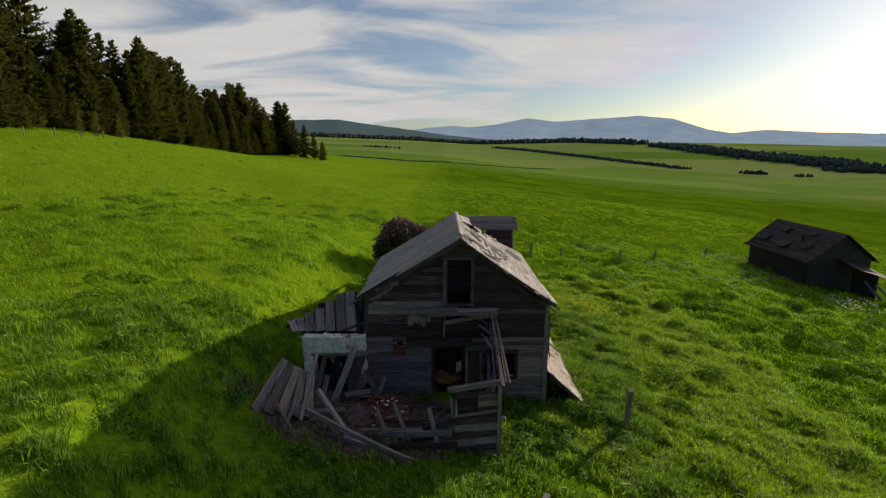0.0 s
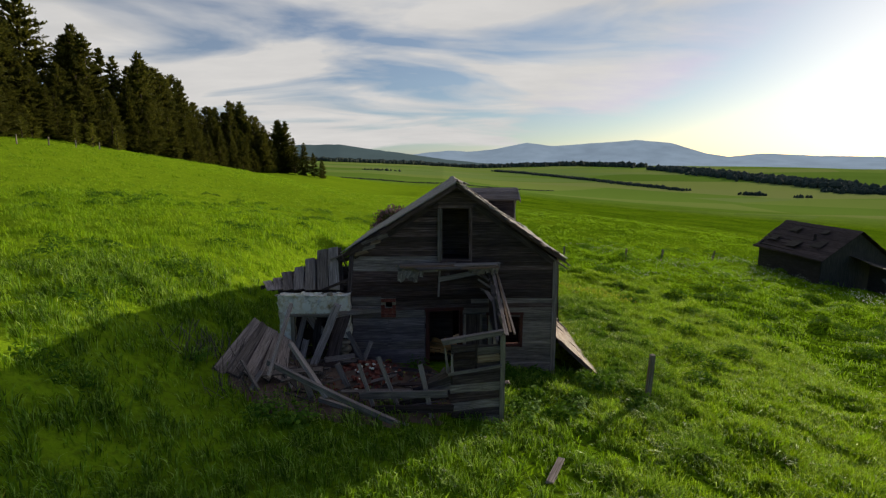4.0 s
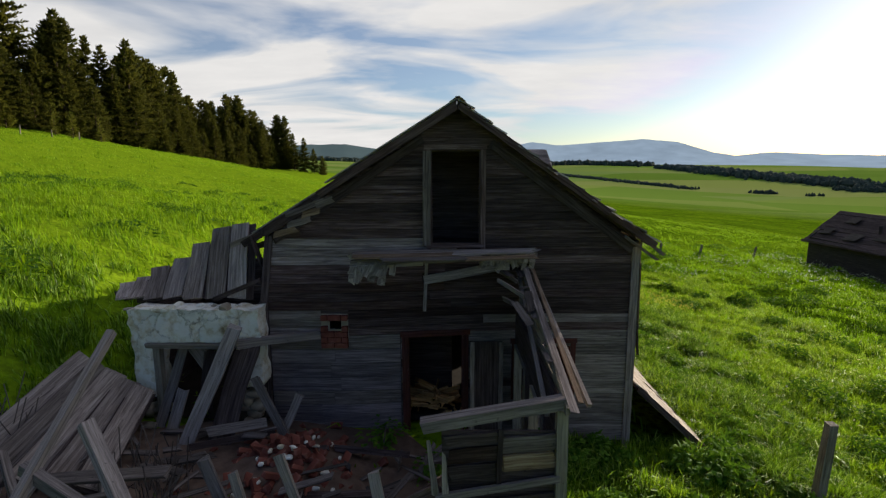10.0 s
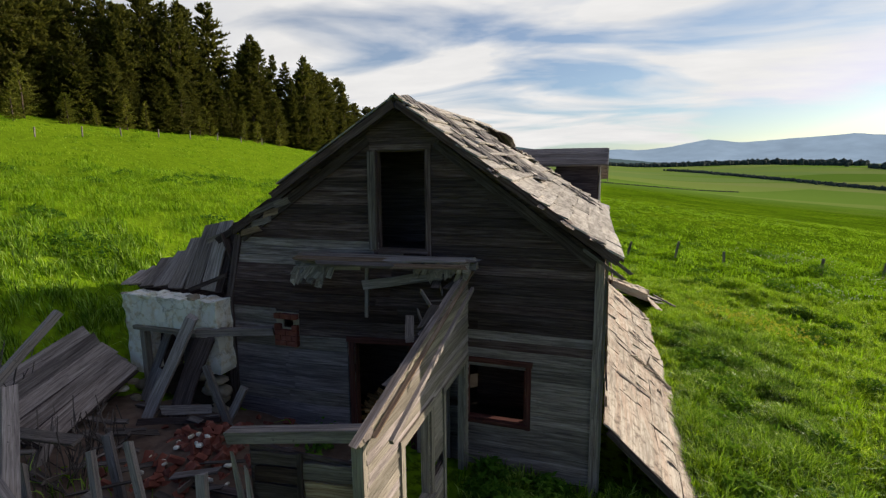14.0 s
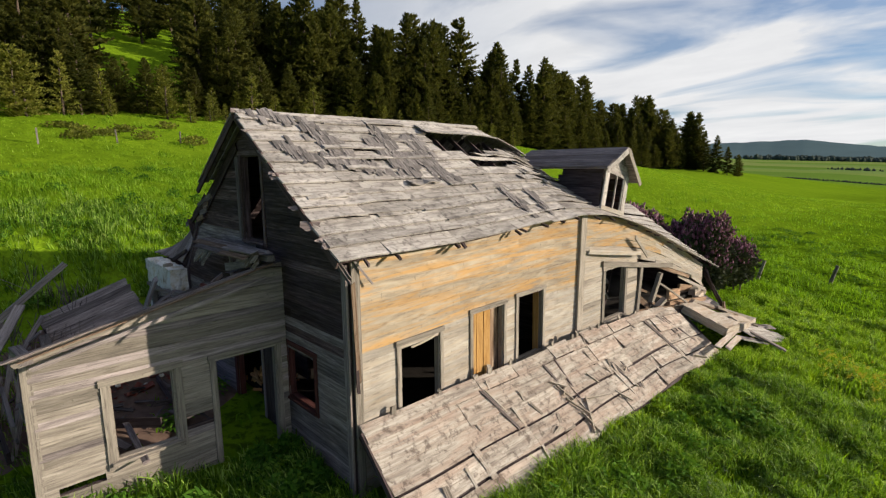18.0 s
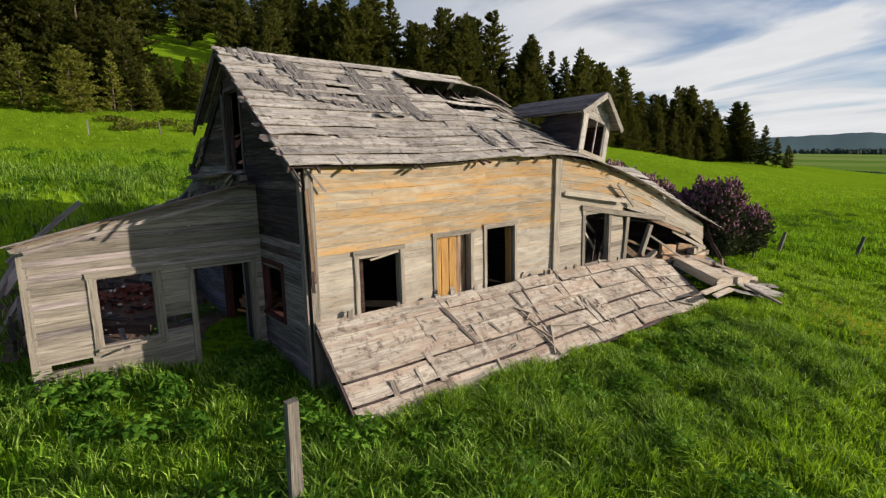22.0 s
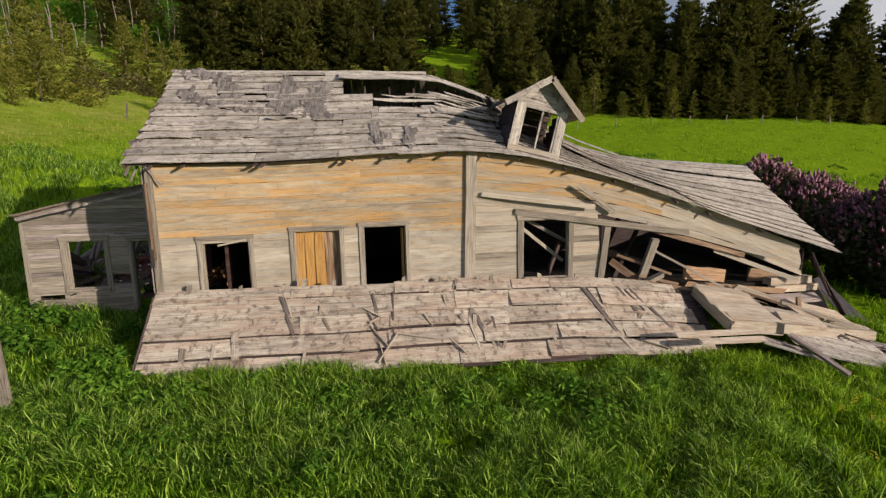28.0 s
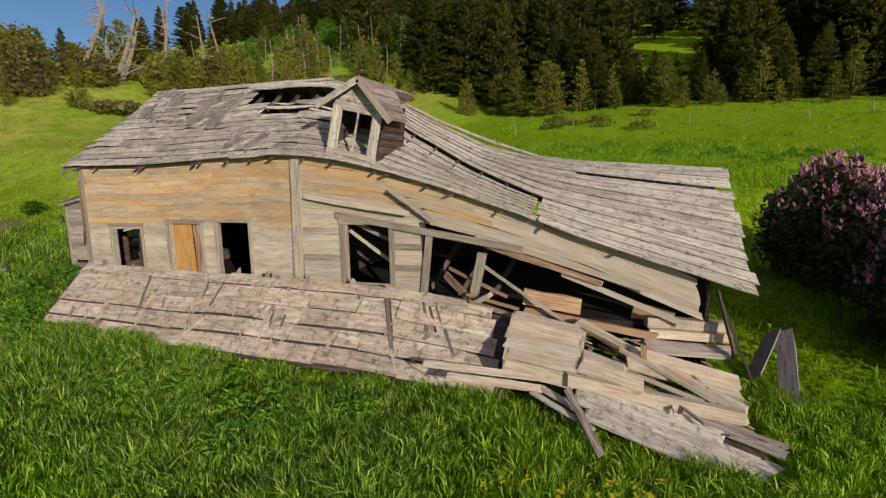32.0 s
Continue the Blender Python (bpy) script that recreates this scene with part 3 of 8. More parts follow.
# ---- ground ----
def terrain(x, y):
    """Height of the meadow: it falls to the east, climbs to the wooded hill in the west and to a rise in the south-west."""
    x, y = np.asarray(x, float), np.asarray(y, float)
    xw, xe = np.minimum(x, 0), np.maximum(x, 0)
    fade = 1 - 0.62 * sstep(82, 175, y)
    west = (-0.10 * np.maximum(xw, -75) + 0.0008 * np.maximum(xw, -75) ** 2) * fade
    hill = 0.42 * np.maximum(0, -x - 75) * (1 - 0.9 * sstep(90, 330, y))
    hill = 78 * np.tanh(hill / 78)
    east = -0.115 * np.minimum(xe, 40) - 22 * (1 - np.exp(-np.maximum(xe - 40, 0) / 170))
    north = (-0.03 * np.clip(y - 15, -40, 45) - 20 * (1 - np.exp(-np.maximum(y - 60, 0) / 520))) * (1 - 0.85 * sstep(15, 60, -x) * sstep(400, 150, y))
    north = north + (13 + 27 * sstep(-50, 400, x) * sstep(1700, 800, x)) * sstep(330, 1450, y)
    south = 0.27 * 26 * np.tanh(np.maximum(0, 7 - y) / 26) * sstep(7, -9, x)
    south = south + 2.6 * np.exp(-((x + 25) ** 2 + (y + 18) ** 2) / 130.0)
    south = south + 1.75 * sstep(-4.2, -8.5, x) * sstep(-48, -13, x) * sstep(-8, 6, y) * sstep(52, 30, y)
    lump = 0.10 * np.sin(x * 0.9 + 1.3 * np.sin(y * 0.31)) * np.sin(y * 0.75 + 0.7) + 0.25 * np.sin(x * 0.13 + 2) * np.sin(y * 0.11)
    lump = lump + (0.13 + 0.17 * sstep(3, 12, x)) * np.sin(x * 1.7 + 1.9 * np.sin(y * 0.83 + 0.5)) * np.sin(y * 1.45 + 1.6 * np.sin(x * 0.71)) * sstep(140, 60, np.hypot(x, y - 20))
    lump = lump * sstep(6, 14, np.hypot(x - 1.5, y - 21) * 0.8) * sstep(900, 100, np.hypot(x, y))
    return west + hill + east + north + south + lump - 0.22


def tz(x, y):
    return float(terrain(x, y))


def build_ground():
    n = 260
    s = np.linspace(-1, 1, n)
    k = np.sinh(s * 7.2) / np.sinh(7.2)
    X, Y = np.meshgrid(k * 4600 + 0.0, k * 4600 + 18.0)
    Z = terrain(X, Y)
    verts = np.stack([X, Y, Z], -1).reshape(-1, 3)
    i = np.arange(n * n).reshape(n, n)
    faces = np.stack([i[:-1, :-1], i[:-1, 1:], i[1:, 1:], i[1:, :-1]], -1).reshape(-1, 4)
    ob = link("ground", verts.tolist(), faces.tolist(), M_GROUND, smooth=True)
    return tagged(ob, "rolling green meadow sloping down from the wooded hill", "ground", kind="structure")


build_ground()


def blades(name, pts, height, width, material, lean=0.35, seed=1, label="", category="grass", heights=None, wind=(-0.25, -0.2), out=None):
    """One mesh of bent grass blades, rooted at pts (n x 2)."""
    rng = np.random.default_rng(seed)
    n = len(pts)
    z = terrain(pts[:, 0], pts[:, 1])
    h = height * rng.uniform(0.55, 1.25, n) if heights is None else heights * rng.uniform(0.6, 1.2, n)
    w = width * rng.uniform(0.6, 1.3, n)
    ang = rng.uniform(0, 2 * math.pi, n)
    lx = np.cos(ang * 3.1 + 1) * lean * rng.uniform(0.3, 1.1, n) + wind[0] * lean
    ly = np.sin(ang * 3.1 + 1) * lean * rng.uniform(0.3, 1.1, n) + wind[1] * lean
    if out is not None:
        lx, ly = lx * 0.55 + out[:, 0], ly * 0.55 + out[:, 1]
    ax, ay = np.cos(ang), np.sin(ang)
    V = np.zeros((n, 5, 3))
    for i, sgn in ((0, -0.3), (1, 0.3)):
        V[:, i] = np.stack([pts[:, 0] + sgn * ax * w, pts[:, 1] + sgn * ay * w, z - 0.02], 1)
    q = 0.6
    cx, cy, cz = pts[:, 0] + lx * h * q * q, pts[:, 1] + ly * h * q * q, z + h * q * 0.97
    V[:, 2] = np.stack([cx - ax * w / 2, cy - ay * w / 2, cz], 1)
    V[:, 3] = np.stack([cx + ax * w / 2, cy + ay * w / 2, cz], 1)
    droop = rng.uniform(0.1, 0.75, n) * np.hypot(lx, ly)
    V[:, 4] = np.stack([pts[:, 0] + lx * h * 1.15, pts[:, 1] + ly * h * 1.15, z + h * (0.98 - droop)], 1)
    base = (np.arange(n) * 5)[:, None]
    T = np.concatenate([base + [[0, 1, 3]], base + [[0, 3, 2]], base + [[2, 3, 4]]], 1).reshape(-1, 3).astype(np.int32)
    me = bpy.data.meshes.new(name)
    me.vertices.add(n * 5)
    me.vertices.foreach_set("co", V.reshape(-1).astype(np.float32))
    me.loops.add(len(T) * 3)
    me.loops.foreach_set("vertex_index", T.reshape(-1))
    me.polygons.add(len(T))
    me.polygons.foreach_set("loop_start", np.arange(0, len(T) * 3, 3, dtype=np.int32))
    me.materials.append(material)
    me.update(calc_edges=True)
    ob = new(name, me)
    return tagged(ob, label, category, kind="stuff")


# ---- the house: its warped outlines ----
RIDGE = [(15.0, 5.0), (19.5, 5.03), (20.9, 4.95), (22.5, 4.40), (23.4, 3.86), (24.8, 3.2), (25.8, 2.95), (27.0, 2.8), (30.0, 2.58)]
RIDGE_X = [(15.0, 0.53), (21.5, 0.5), (30.0, -0.05)]
EAVE = [(15.0, 2.86), (17.5, 2.86), (19.5, 2.95), (21.0, 3.01), (22.2, 2.93), (23.4, 2.68), (24.6, 2.35), (26.0, 1.90), (27.3, 1.42), (30.0, 0.58)]
EAVE_X = [(15.0, 3.60), (20.5, 3.36), (21.5, 3.40), (30.0, 3.22)]
WALL_TOP = [(15.3, 2.90), (17.5, 2.93), (19.5, 3.02), (21.0, 3.06), (22.2, 2.98), (23.4, 2.76), (24.6, 2.44), (26.0, 1.99), (27.3, 1.52), (29.3, 0.74)]
WALL_X = [(15.3, 3.38), (17.8, 3.22), (20.3, 3.10), (21.4, 3.15), (24.5, 3.12), (29.4, 2.97)]
W_EAVE = [(15.0, 3.07), (21.5, 2.9), (25.0, 1.8), (30.0, 0.9)]
W_EAVE_X = [(15.0, -2.64), (30.0, -2.8)]


def east_roof(y, s):
    e = Vector((interp(y, EAVE_X), y, interp(y, EAVE)))
    r = Vector((interp(y, RIDGE_X), y, interp(y, RIDGE)))
    d = r - e
    n = Vector((-d.z, 0, d.x))
    n = -n if n.z < 0 else n
    n.normalize()
    sag = 0.05 * math.sin(math.pi * s)
    return e + d * s - n * sag, n


def west_roof(y, s):
    e = Vector((interp(y, W_EAVE_X), y, interp(y, W_EAVE)))
    r = Vector((interp(y, RIDGE_X), y, interp(y, RIDGE)))
    d = r - e
    n = Vector((-d.z, 0, d.x)).normalized()
    return e + d * s, n


def east_wall(y, z):
    return Vector((interp(y, WALL_X), y, z)), Vector((1, 0, 0))


def gable(x, z):
    """The front wall; its lower half bulges out towards the cellar."""
    return Vector((x, 15.3 - 0.27 * float(sstep(1.6, -1.4, x) * sstep(3.0, 1.9, z)), z)), Vector((0, -1, 0))


house = empty("abandoned_farmhouse", (0.5, 22.0, tz(0.5, 22.0)), "weathered grey wooden farmhouse, its far half collapsed into the grass", "house")


def cut(a, b, holes):
    """The stretches of [a, b] that no hole covers."""
    out = [(a, b)]
    for h0, h1 in holes:
        nxt = []
        for p, q in out:
            if h1 <= p or h0 >= q:
                nxt.append((p, q))
            else:
                if h0 > p:
                    nxt.append((p, h0))
                if h1 < q:
                    nxt.append((h1, q))
        out = nxt
    return [(p, q) for p, q in out if q - p > 0.04]


def joints(p, q, mean):
    """Splits [p, q] into boards of about that length."""
    n = max(1, round((q - p) / mean))
    xs = [p] + [p + (q - p) * (i + R.uniform(-0.3, 0.3)) / n for i in range(1, n)] + [q]
    return list(zip(xs, xs[1:]))


def siding(wall, P, z0, z1, step, span, openings, mean, pick, lap=1.0):
    """Rows of lapped boards. span(z) gives both ends, openings are (u0, u1, z0, z1)."""
    rows = int(round((z1 - z0) / step))
    for i in range(rows):
        za = z0 + (z1 - z0) * i / rows
        zb = z0 + (z1 - z0) * (i + 1 - R.uniform(0.02, 0.07) * lap) / rows
        holes = [(o[0], o[1]) for o in openings if o[2] < (za + zb) / 2 < o[3]]
        a0, b0 = span(za)
        a1, b1 = span(zb)
        if b0 - a0 < 0.1:
            continue
        for p, q in cut(a0, b0, holes):
            for r, s in joints(p, q, mean):
                m = pick(i / rows, (r + s) / 2)
                if m is None:
                    continue
                e0 = (r, r if r > a0 + 0.01 else max(a1, r))
                e1 = (s, s if s < b0 - 0.01 else min(b1, s))
                if e1[1] - e0[1] < 0.03:
                    e0, e1 = (r, (r + s) / 2 - 0.015), (s, (r + s) / 2 + 0.015)
                lo = R.uniform(0.011, 0.019) * lap
                piece("clapboard", slab(P, r, s - 0.004, za, zb, 0.014, (lo, 0.002), 3, 0.004, (e0, (e1[0] - 0.004, e1[1] - 0.004)), 0.003), m, wall)


def sheet(name, P, us, vs, openings, thick, material, parent, span=None, label=""):
    """Backing behind the boards: a grid of panels with the openings left out."""
    soup = Soup()
    us = sorted(set(us) | {o[0] for o in openings} | {o[1] for o in openings})
    vs = sorted(set(vs) | {o[2] for o in openings} | {o[3] for o in openings})
    for u0, u1 in zip(us, us[1:]):
        for v0, v1 in zip(vs, vs[1:]):
            cu, cv = (u0 + u1) / 2, (v0 + v1) / 2
            if any(o[0] < cu < o[1] and o[2] < cv < o[3] for o in openings):
                continue
            if span is None:
                soup.add(slab(P, u0, u1, v0, v1, thick, (-thick - 0.004,) * 2, 1))
            else:
                (a0, b0), (a1, b1) = span(v0), span(v1)
                e0, e1 = (max(u0, a0), max(u0, a1)), (min(u1, b0), min(u1, b1))
                vt = v1
                if b1 < u0 < b0:
                    vt, e1 = v0 + (v1 - v0) * (b0 - u0) / (b0 - b1), (e1[0], u0 + 0.002)
                if a0 < u1 < a1:
                    vt, e0 = v0 + (v1 - v0) * (u1 - a0) / (a1 - a0), (e0[0], u1 - 0.002)
                if e1[0] - e0[0] > 0.01 and e1[1] > e0[1]:
                    soup.add(slab(P, u0, u1, v0, vt, thick, (-thick - 0.004,) * 2, 1, 0, (e0, e1)))
    ob = soup.done(name, material, parent, label)
    bm = bmesh.new()
    bm.from_mesh(ob.data)
    bmesh.ops.remove_doubles(bm, verts=bm.verts, dist=0.0005)
    bm.to_mesh(ob.data)
    bm.free()
    return ob


def opening_trim(parent, P, u0, u1, z0, z1, w, material, bottom=True, depth=0.10, lean=0.0, name="window"):
    """Casing boards round an opening and its deep jambs."""
    n = P(u0, z0)[1]

    def at(u, z, d=0.0):
        return Vector(P(u + lean * (z - z0), z)[0]) + Vector(n) * d
    across = at(u1, z0) - at(u0, z0)
    across.normalize()
    soup = Soup()
    for u, s in ((u0, 1), (u1, -1)):
        soup.add(stick(at(u + s * 0.012, z0, -depth / 2 + 0.02), at(u + s * 0.012, z1, -depth / 2 + 0.02), depth, 0.022, n, rough=0.0))
    for z in ((z0 + 0.012, z1 - 0.012) if bottom else (z1 - 0.012,)):
        soup.add(stick(at(u0, z, -depth / 2 + 0.02), at(u1, z, -depth / 2 + 0.02), depth, 0.022, n, rough=0.0))
    win = soup.done(name, material, parent)
    d = 0.036
    board("casing", at(u0 - w / 2, z0 - (w if bottom else 0), d), at(u0 - w / 2, z1 + 0.01, d), w, 0.022, material, win, across, rough=0.05)
    board("casing", at(u1 + w / 2, z0 - (w if bottom else 0), d), at(u1 + w / 2, z1 + 0.01, d), w, 0.022, material, win, across, rough=0.05)
    board("head_casing", at(u0 - w - 0.02, z1 + w / 2, d + 0.006), at(u1 + w + 0.02, z1 + w / 2, d + 0.006), w, 0.024, material, win, (0, 0, 1), rough=0.08)
    if bottom:
        board("sill", at(u0 - w * 0.6, z0 - 0.02, d + 0.01), at(u1 + w * 0.6, z0 - 0.02, d + 0.01), 0.045, 0.09, material, win, (0, 0, 1), rough=0.1)
    return win


# ---- house: east wall ----
E_OPEN = [(16.17, 17.02, 0.30, 1.45), (17.86, 18.74, -0.3, 1.56), (19.2, 20.05, 0.30, 1.60)]
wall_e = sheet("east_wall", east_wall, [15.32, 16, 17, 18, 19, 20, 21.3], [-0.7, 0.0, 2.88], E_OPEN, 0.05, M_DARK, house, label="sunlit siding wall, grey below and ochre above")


def pick_east(k, y):
    return M_OCHRE if k > 0.60 - 0.04 * math.sin(y * 1.3) else M_PALE


def east_rows(y, k):
    z = -0.7 + (interp(y, WALL_TOP) + 0.7) * k
    return Vector((interp(y, WALL_X), y, z)), Vector((1, 0, 0))


def krange(y, z):
    return (z + 0.7) / (interp(y, WALL_TOP) + 0.7)


siding(wall_e, east_rows, 0.0, 1.0, 0.14 / 3.65, lambda k: (15.33, 21.34),
       [(o[0], o[1], krange(o[0], o[2]), krange(o[0], o[3])) for o in E_OPEN], 2.9, pick_east, 0.4)

for o, nm in zip(E_OPEN, ("window", "doorway", "window")):
    opening_trim(house, east_wall, o[0], o[1], o[2], o[3], 0.08, M_TRIM, bottom=nm == "window", name=nm)
# door leaf of two upright orange boards standing in the doorway
door = board("door", (3.10, 18.18, -0.45), (3.12, 18.16, 1.52), 0.56, 0.03, M_DOOR, house, (0, 1, 0), "warm orange bare wood door of upright boards", rough=0.02)
for k, y in enumerate((17.95, 18.14, 18.33)):
    board("door_board", (3.145, y, -0.40), (3.145, y, 1.50), 0.17, 0.018, M_DOOR, door, (0, 1, 0), rough=0.03)
board("door_board", (3.075, 18.57, -0.40), (3.075, 18.57, 1.52), 0.28, 0.02, M_ROT, door, (0, 1, 0), "brown inner door board", rough=0.02)
# Orange board added for a sunlit door edge behind this window.
board("inner_jamb", (3.02, 19.98, 0.10), (3.02, 19.98, 1.52), 0.12, 0.03, M_DOOR, house, (1, 0.2, 0), "orange strip inside the window, added for a sunlit door edge", rough=0.02)
board("corner_board", (3.405, 15.38, -0.75), (3.405, 15.38, 2.86), 0.13, 0.03, M_TRIM, house, (0, 1, 0), rough=0.05)
board("corner_board", (3.33, 15.262, -0.75), (3.32, 15.262, 2.80), 0.12, 0.03, M_DULL, house, (1, 0, 0), rough=0.05)
board("pilaster", (3.20, 21.32, -0.6), (3.195, 21.42, 3.02), 0.22, 0.06, M_TRIM, house, (0, 1, 0), "upright grey board over the break in the wall", rough=0.06)
board("splinter", (3.44, 15.36, 2.85), (3.48, 15.62, 2.5), 0.03, 0.015, M_GREY, house)

board("torn_strip", (3.28, 16.44, 1.33), (3.30, 16.98, 1.43), 0.035, 0.012, M_PALE, house, (0, 0, 1), bow=0.03, rough=0.5)

# ---- house: collapsed far half of the east wall ----
F_OPEN = [(22.5, 23.5, 0.36, 1.62)]
wall_f = sheet("sagging_wall", east_wall, [21.5, 22.5, 23.5, 24.25], [-0.6, 0.4, 2.0], F_OPEN, 0.05, M_DARK, house, label="twisted siding wall sinking to the ground")
siding(wall_f, east_wall, -0.6, 1.95, 0.14, lambda z: (21.48, 24.28 - 0.10 * (z - 0.3)), F_OPEN, 2.5, lambda k, y: M_PALE if R.random() < 0.8 else M_TRIM, 0.5)


def upper_band(y, k):
    """The strip of boards under the eave, k = 0 at its lower edge."""
    top = interp(y, WALL_TOP)
    low = interp(y, [(21.4, 1.95), (22.5, 1.85), (24.0, 1.72), (25.9, 1.30), (27.4, 0.82), (29.3, 0.06)])
    return Vector((interp(y, WALL_X) + 0.02 * k, y, low + (top - low) * k)), Vector((1, 0, 0))


siding(wall_f, upper_band, 0.0, 1.0, 1 / 6.0, lambda k: (21.48, 29.25 - 0.12 * k + R.uniform(-0.05, 0.05)), [], 3.4,
       lambda k, y: M_OCHRE if k > 0.3 and y < 24.2 else M_PALE, 0.5)
opening_trim(house, east_wall, 22.5, 23.5, 0.36, 1.62, 0.11, M_TRIM, name="window")
board("casing", (3.17, 24.22, 0.15), (3.17, 24.36, 1.42), 0.14, 0.05, M_TRIM, house, (0, 1, 0), rough=0.05)
board("leaning_stud", (3.22, 25.44, 1.12), (3.05, 25.20, 0.05), 0.17, 0.10, M_TRIM, house, (0, 1, 0), rough=0.05)
board("sill_plate", (3.12, 24.2, 0.22), (3.15, 25.3, 0.10), 0.10, 0.05, M_ROT, house, (0, 0, 1))
board("header_beam", (3.19, 22.35, 1.80), (3.22, 26.2, 1.22), 0.13, 0.05, M_TRIM, house, (0, 0, 1), "long slanted grey header board")
board("fallen_brace", (3.32, 23.62, 2.32), (3.26, 24.48, 1.72), 0.10, 0.03, M_TRIM, house, (0, 0, 1))
board("loose_board", (3.24, 21.6, 2.18), (3.30, 24.0, 1.86), 0.10, 0.02, M_PALE, house, (0, 0, 1), bow=0.04)
for y0, z0, y1, z1, m in ((25.3, 1.45, 28.4, 0.58, M_PALE), (25.8, 1.20, 27.6, 0.66, M_ROT), (25.2, 1.36, 26.6, 0.95, M_ROT), (26.9, 0.80, 29.0, 0.02, M_PALE)):
    board("hanging_board", (3.12, y0, z0), (3.18, y1, z1), 0.10, 0.022, m, house, (0, 0, 1), bow=R.uniform(-0.05, 0.05))

# ---- house: front gable ----
G_OPEN = [(0.12, 0.89, 2.84, 4.30), (-0.26, 0.62, -0.5, 1.40), (1.49, 2.36, 0.34, 1.23), (-1.46, -1.28, 1.55, 1.70)]


def gspan(z):
    """Between the corner boards, and under the roof above the eaves."""
    lx = -2.45 if z < 2.98 else -2.45 + (z - 2.98) * 2.97 / 1.94
    rx = 3.34 if z < 2.84 else 3.34 - (z - 2.84) * 2.81 / 2.08
    return lx, rx


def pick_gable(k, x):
    """Dull boards at the foot and the west side, dark red in the middle, darkest higher up."""
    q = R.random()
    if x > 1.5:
        return M_DULL if q < (0.85 if k < 0.30 else 0.5 if k < 0.42 else 0.0) else (M_DEEP if k > 0.42 and q < 0.7 else M_GABLE)
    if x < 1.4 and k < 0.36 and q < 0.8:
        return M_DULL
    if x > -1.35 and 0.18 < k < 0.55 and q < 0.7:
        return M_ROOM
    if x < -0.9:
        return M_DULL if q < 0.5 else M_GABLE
    return M_DEEP if q < 0.55 else M_GABLE


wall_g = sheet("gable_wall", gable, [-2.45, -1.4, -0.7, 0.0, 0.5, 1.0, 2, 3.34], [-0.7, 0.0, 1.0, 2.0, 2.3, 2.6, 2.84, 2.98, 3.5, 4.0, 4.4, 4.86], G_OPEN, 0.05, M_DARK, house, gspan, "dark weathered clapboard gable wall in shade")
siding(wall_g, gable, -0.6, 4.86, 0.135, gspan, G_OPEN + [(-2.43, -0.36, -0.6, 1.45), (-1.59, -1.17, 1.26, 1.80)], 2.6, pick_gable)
# wide painted planks low on the wall
for k in range(9):
    z = -0.62 + 0.23 * k
    for x0, x1 in joints(-2.40, -0.37, 1.1):
        piece("wide_plank", slab(gable, x0, x1 - 0.006, z, z + 0.222, 0.018, (0.012, 0.004), 3, 0.004, None, 0.004), M_BLUE if k % 4 else M_DULL, wall_g)
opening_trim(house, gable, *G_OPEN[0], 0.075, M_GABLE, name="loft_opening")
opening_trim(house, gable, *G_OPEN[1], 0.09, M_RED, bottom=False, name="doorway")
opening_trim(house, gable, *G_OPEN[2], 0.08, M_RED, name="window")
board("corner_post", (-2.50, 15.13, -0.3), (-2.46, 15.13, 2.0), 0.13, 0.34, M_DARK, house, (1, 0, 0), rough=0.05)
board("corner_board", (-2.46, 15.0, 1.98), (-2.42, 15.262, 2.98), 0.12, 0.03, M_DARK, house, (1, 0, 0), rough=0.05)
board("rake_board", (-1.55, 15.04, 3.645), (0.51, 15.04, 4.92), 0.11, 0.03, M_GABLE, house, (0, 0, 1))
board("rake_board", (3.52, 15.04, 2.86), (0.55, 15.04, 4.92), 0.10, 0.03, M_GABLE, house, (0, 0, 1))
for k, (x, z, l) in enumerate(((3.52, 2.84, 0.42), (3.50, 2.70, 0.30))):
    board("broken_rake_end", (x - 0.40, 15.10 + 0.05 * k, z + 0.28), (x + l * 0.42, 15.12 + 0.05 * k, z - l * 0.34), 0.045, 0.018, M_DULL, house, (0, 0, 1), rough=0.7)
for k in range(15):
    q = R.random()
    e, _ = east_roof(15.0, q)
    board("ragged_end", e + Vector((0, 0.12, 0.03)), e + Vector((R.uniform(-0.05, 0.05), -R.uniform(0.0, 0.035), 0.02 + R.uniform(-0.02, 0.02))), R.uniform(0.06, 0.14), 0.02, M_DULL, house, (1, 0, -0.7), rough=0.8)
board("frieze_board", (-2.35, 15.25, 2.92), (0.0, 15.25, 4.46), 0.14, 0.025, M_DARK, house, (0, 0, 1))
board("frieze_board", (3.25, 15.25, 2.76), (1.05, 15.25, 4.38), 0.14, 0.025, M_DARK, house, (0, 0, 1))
door2 = board("inner_door", (1.0, 15.16, -0.3), (1.0, 15.16, 1.30), 0.52, 0.03, M_DARK, house, (1, 0, 0), "dark door leaf swung against the wall", rough=0.03)
board("door_stile", (0.77, 15.14, -0.3), (0.77, 15.14, 1.29), 0.07, 0.02, M_DULL, door2, (1, 0, 0), rough=0.02)
board("door_stile", (1.23, 15.14, -0.3), (1.23, 15.14, 1.29), 0.07, 0.02, M_DULL, door2, (1, 0, 0), rough=0.02)
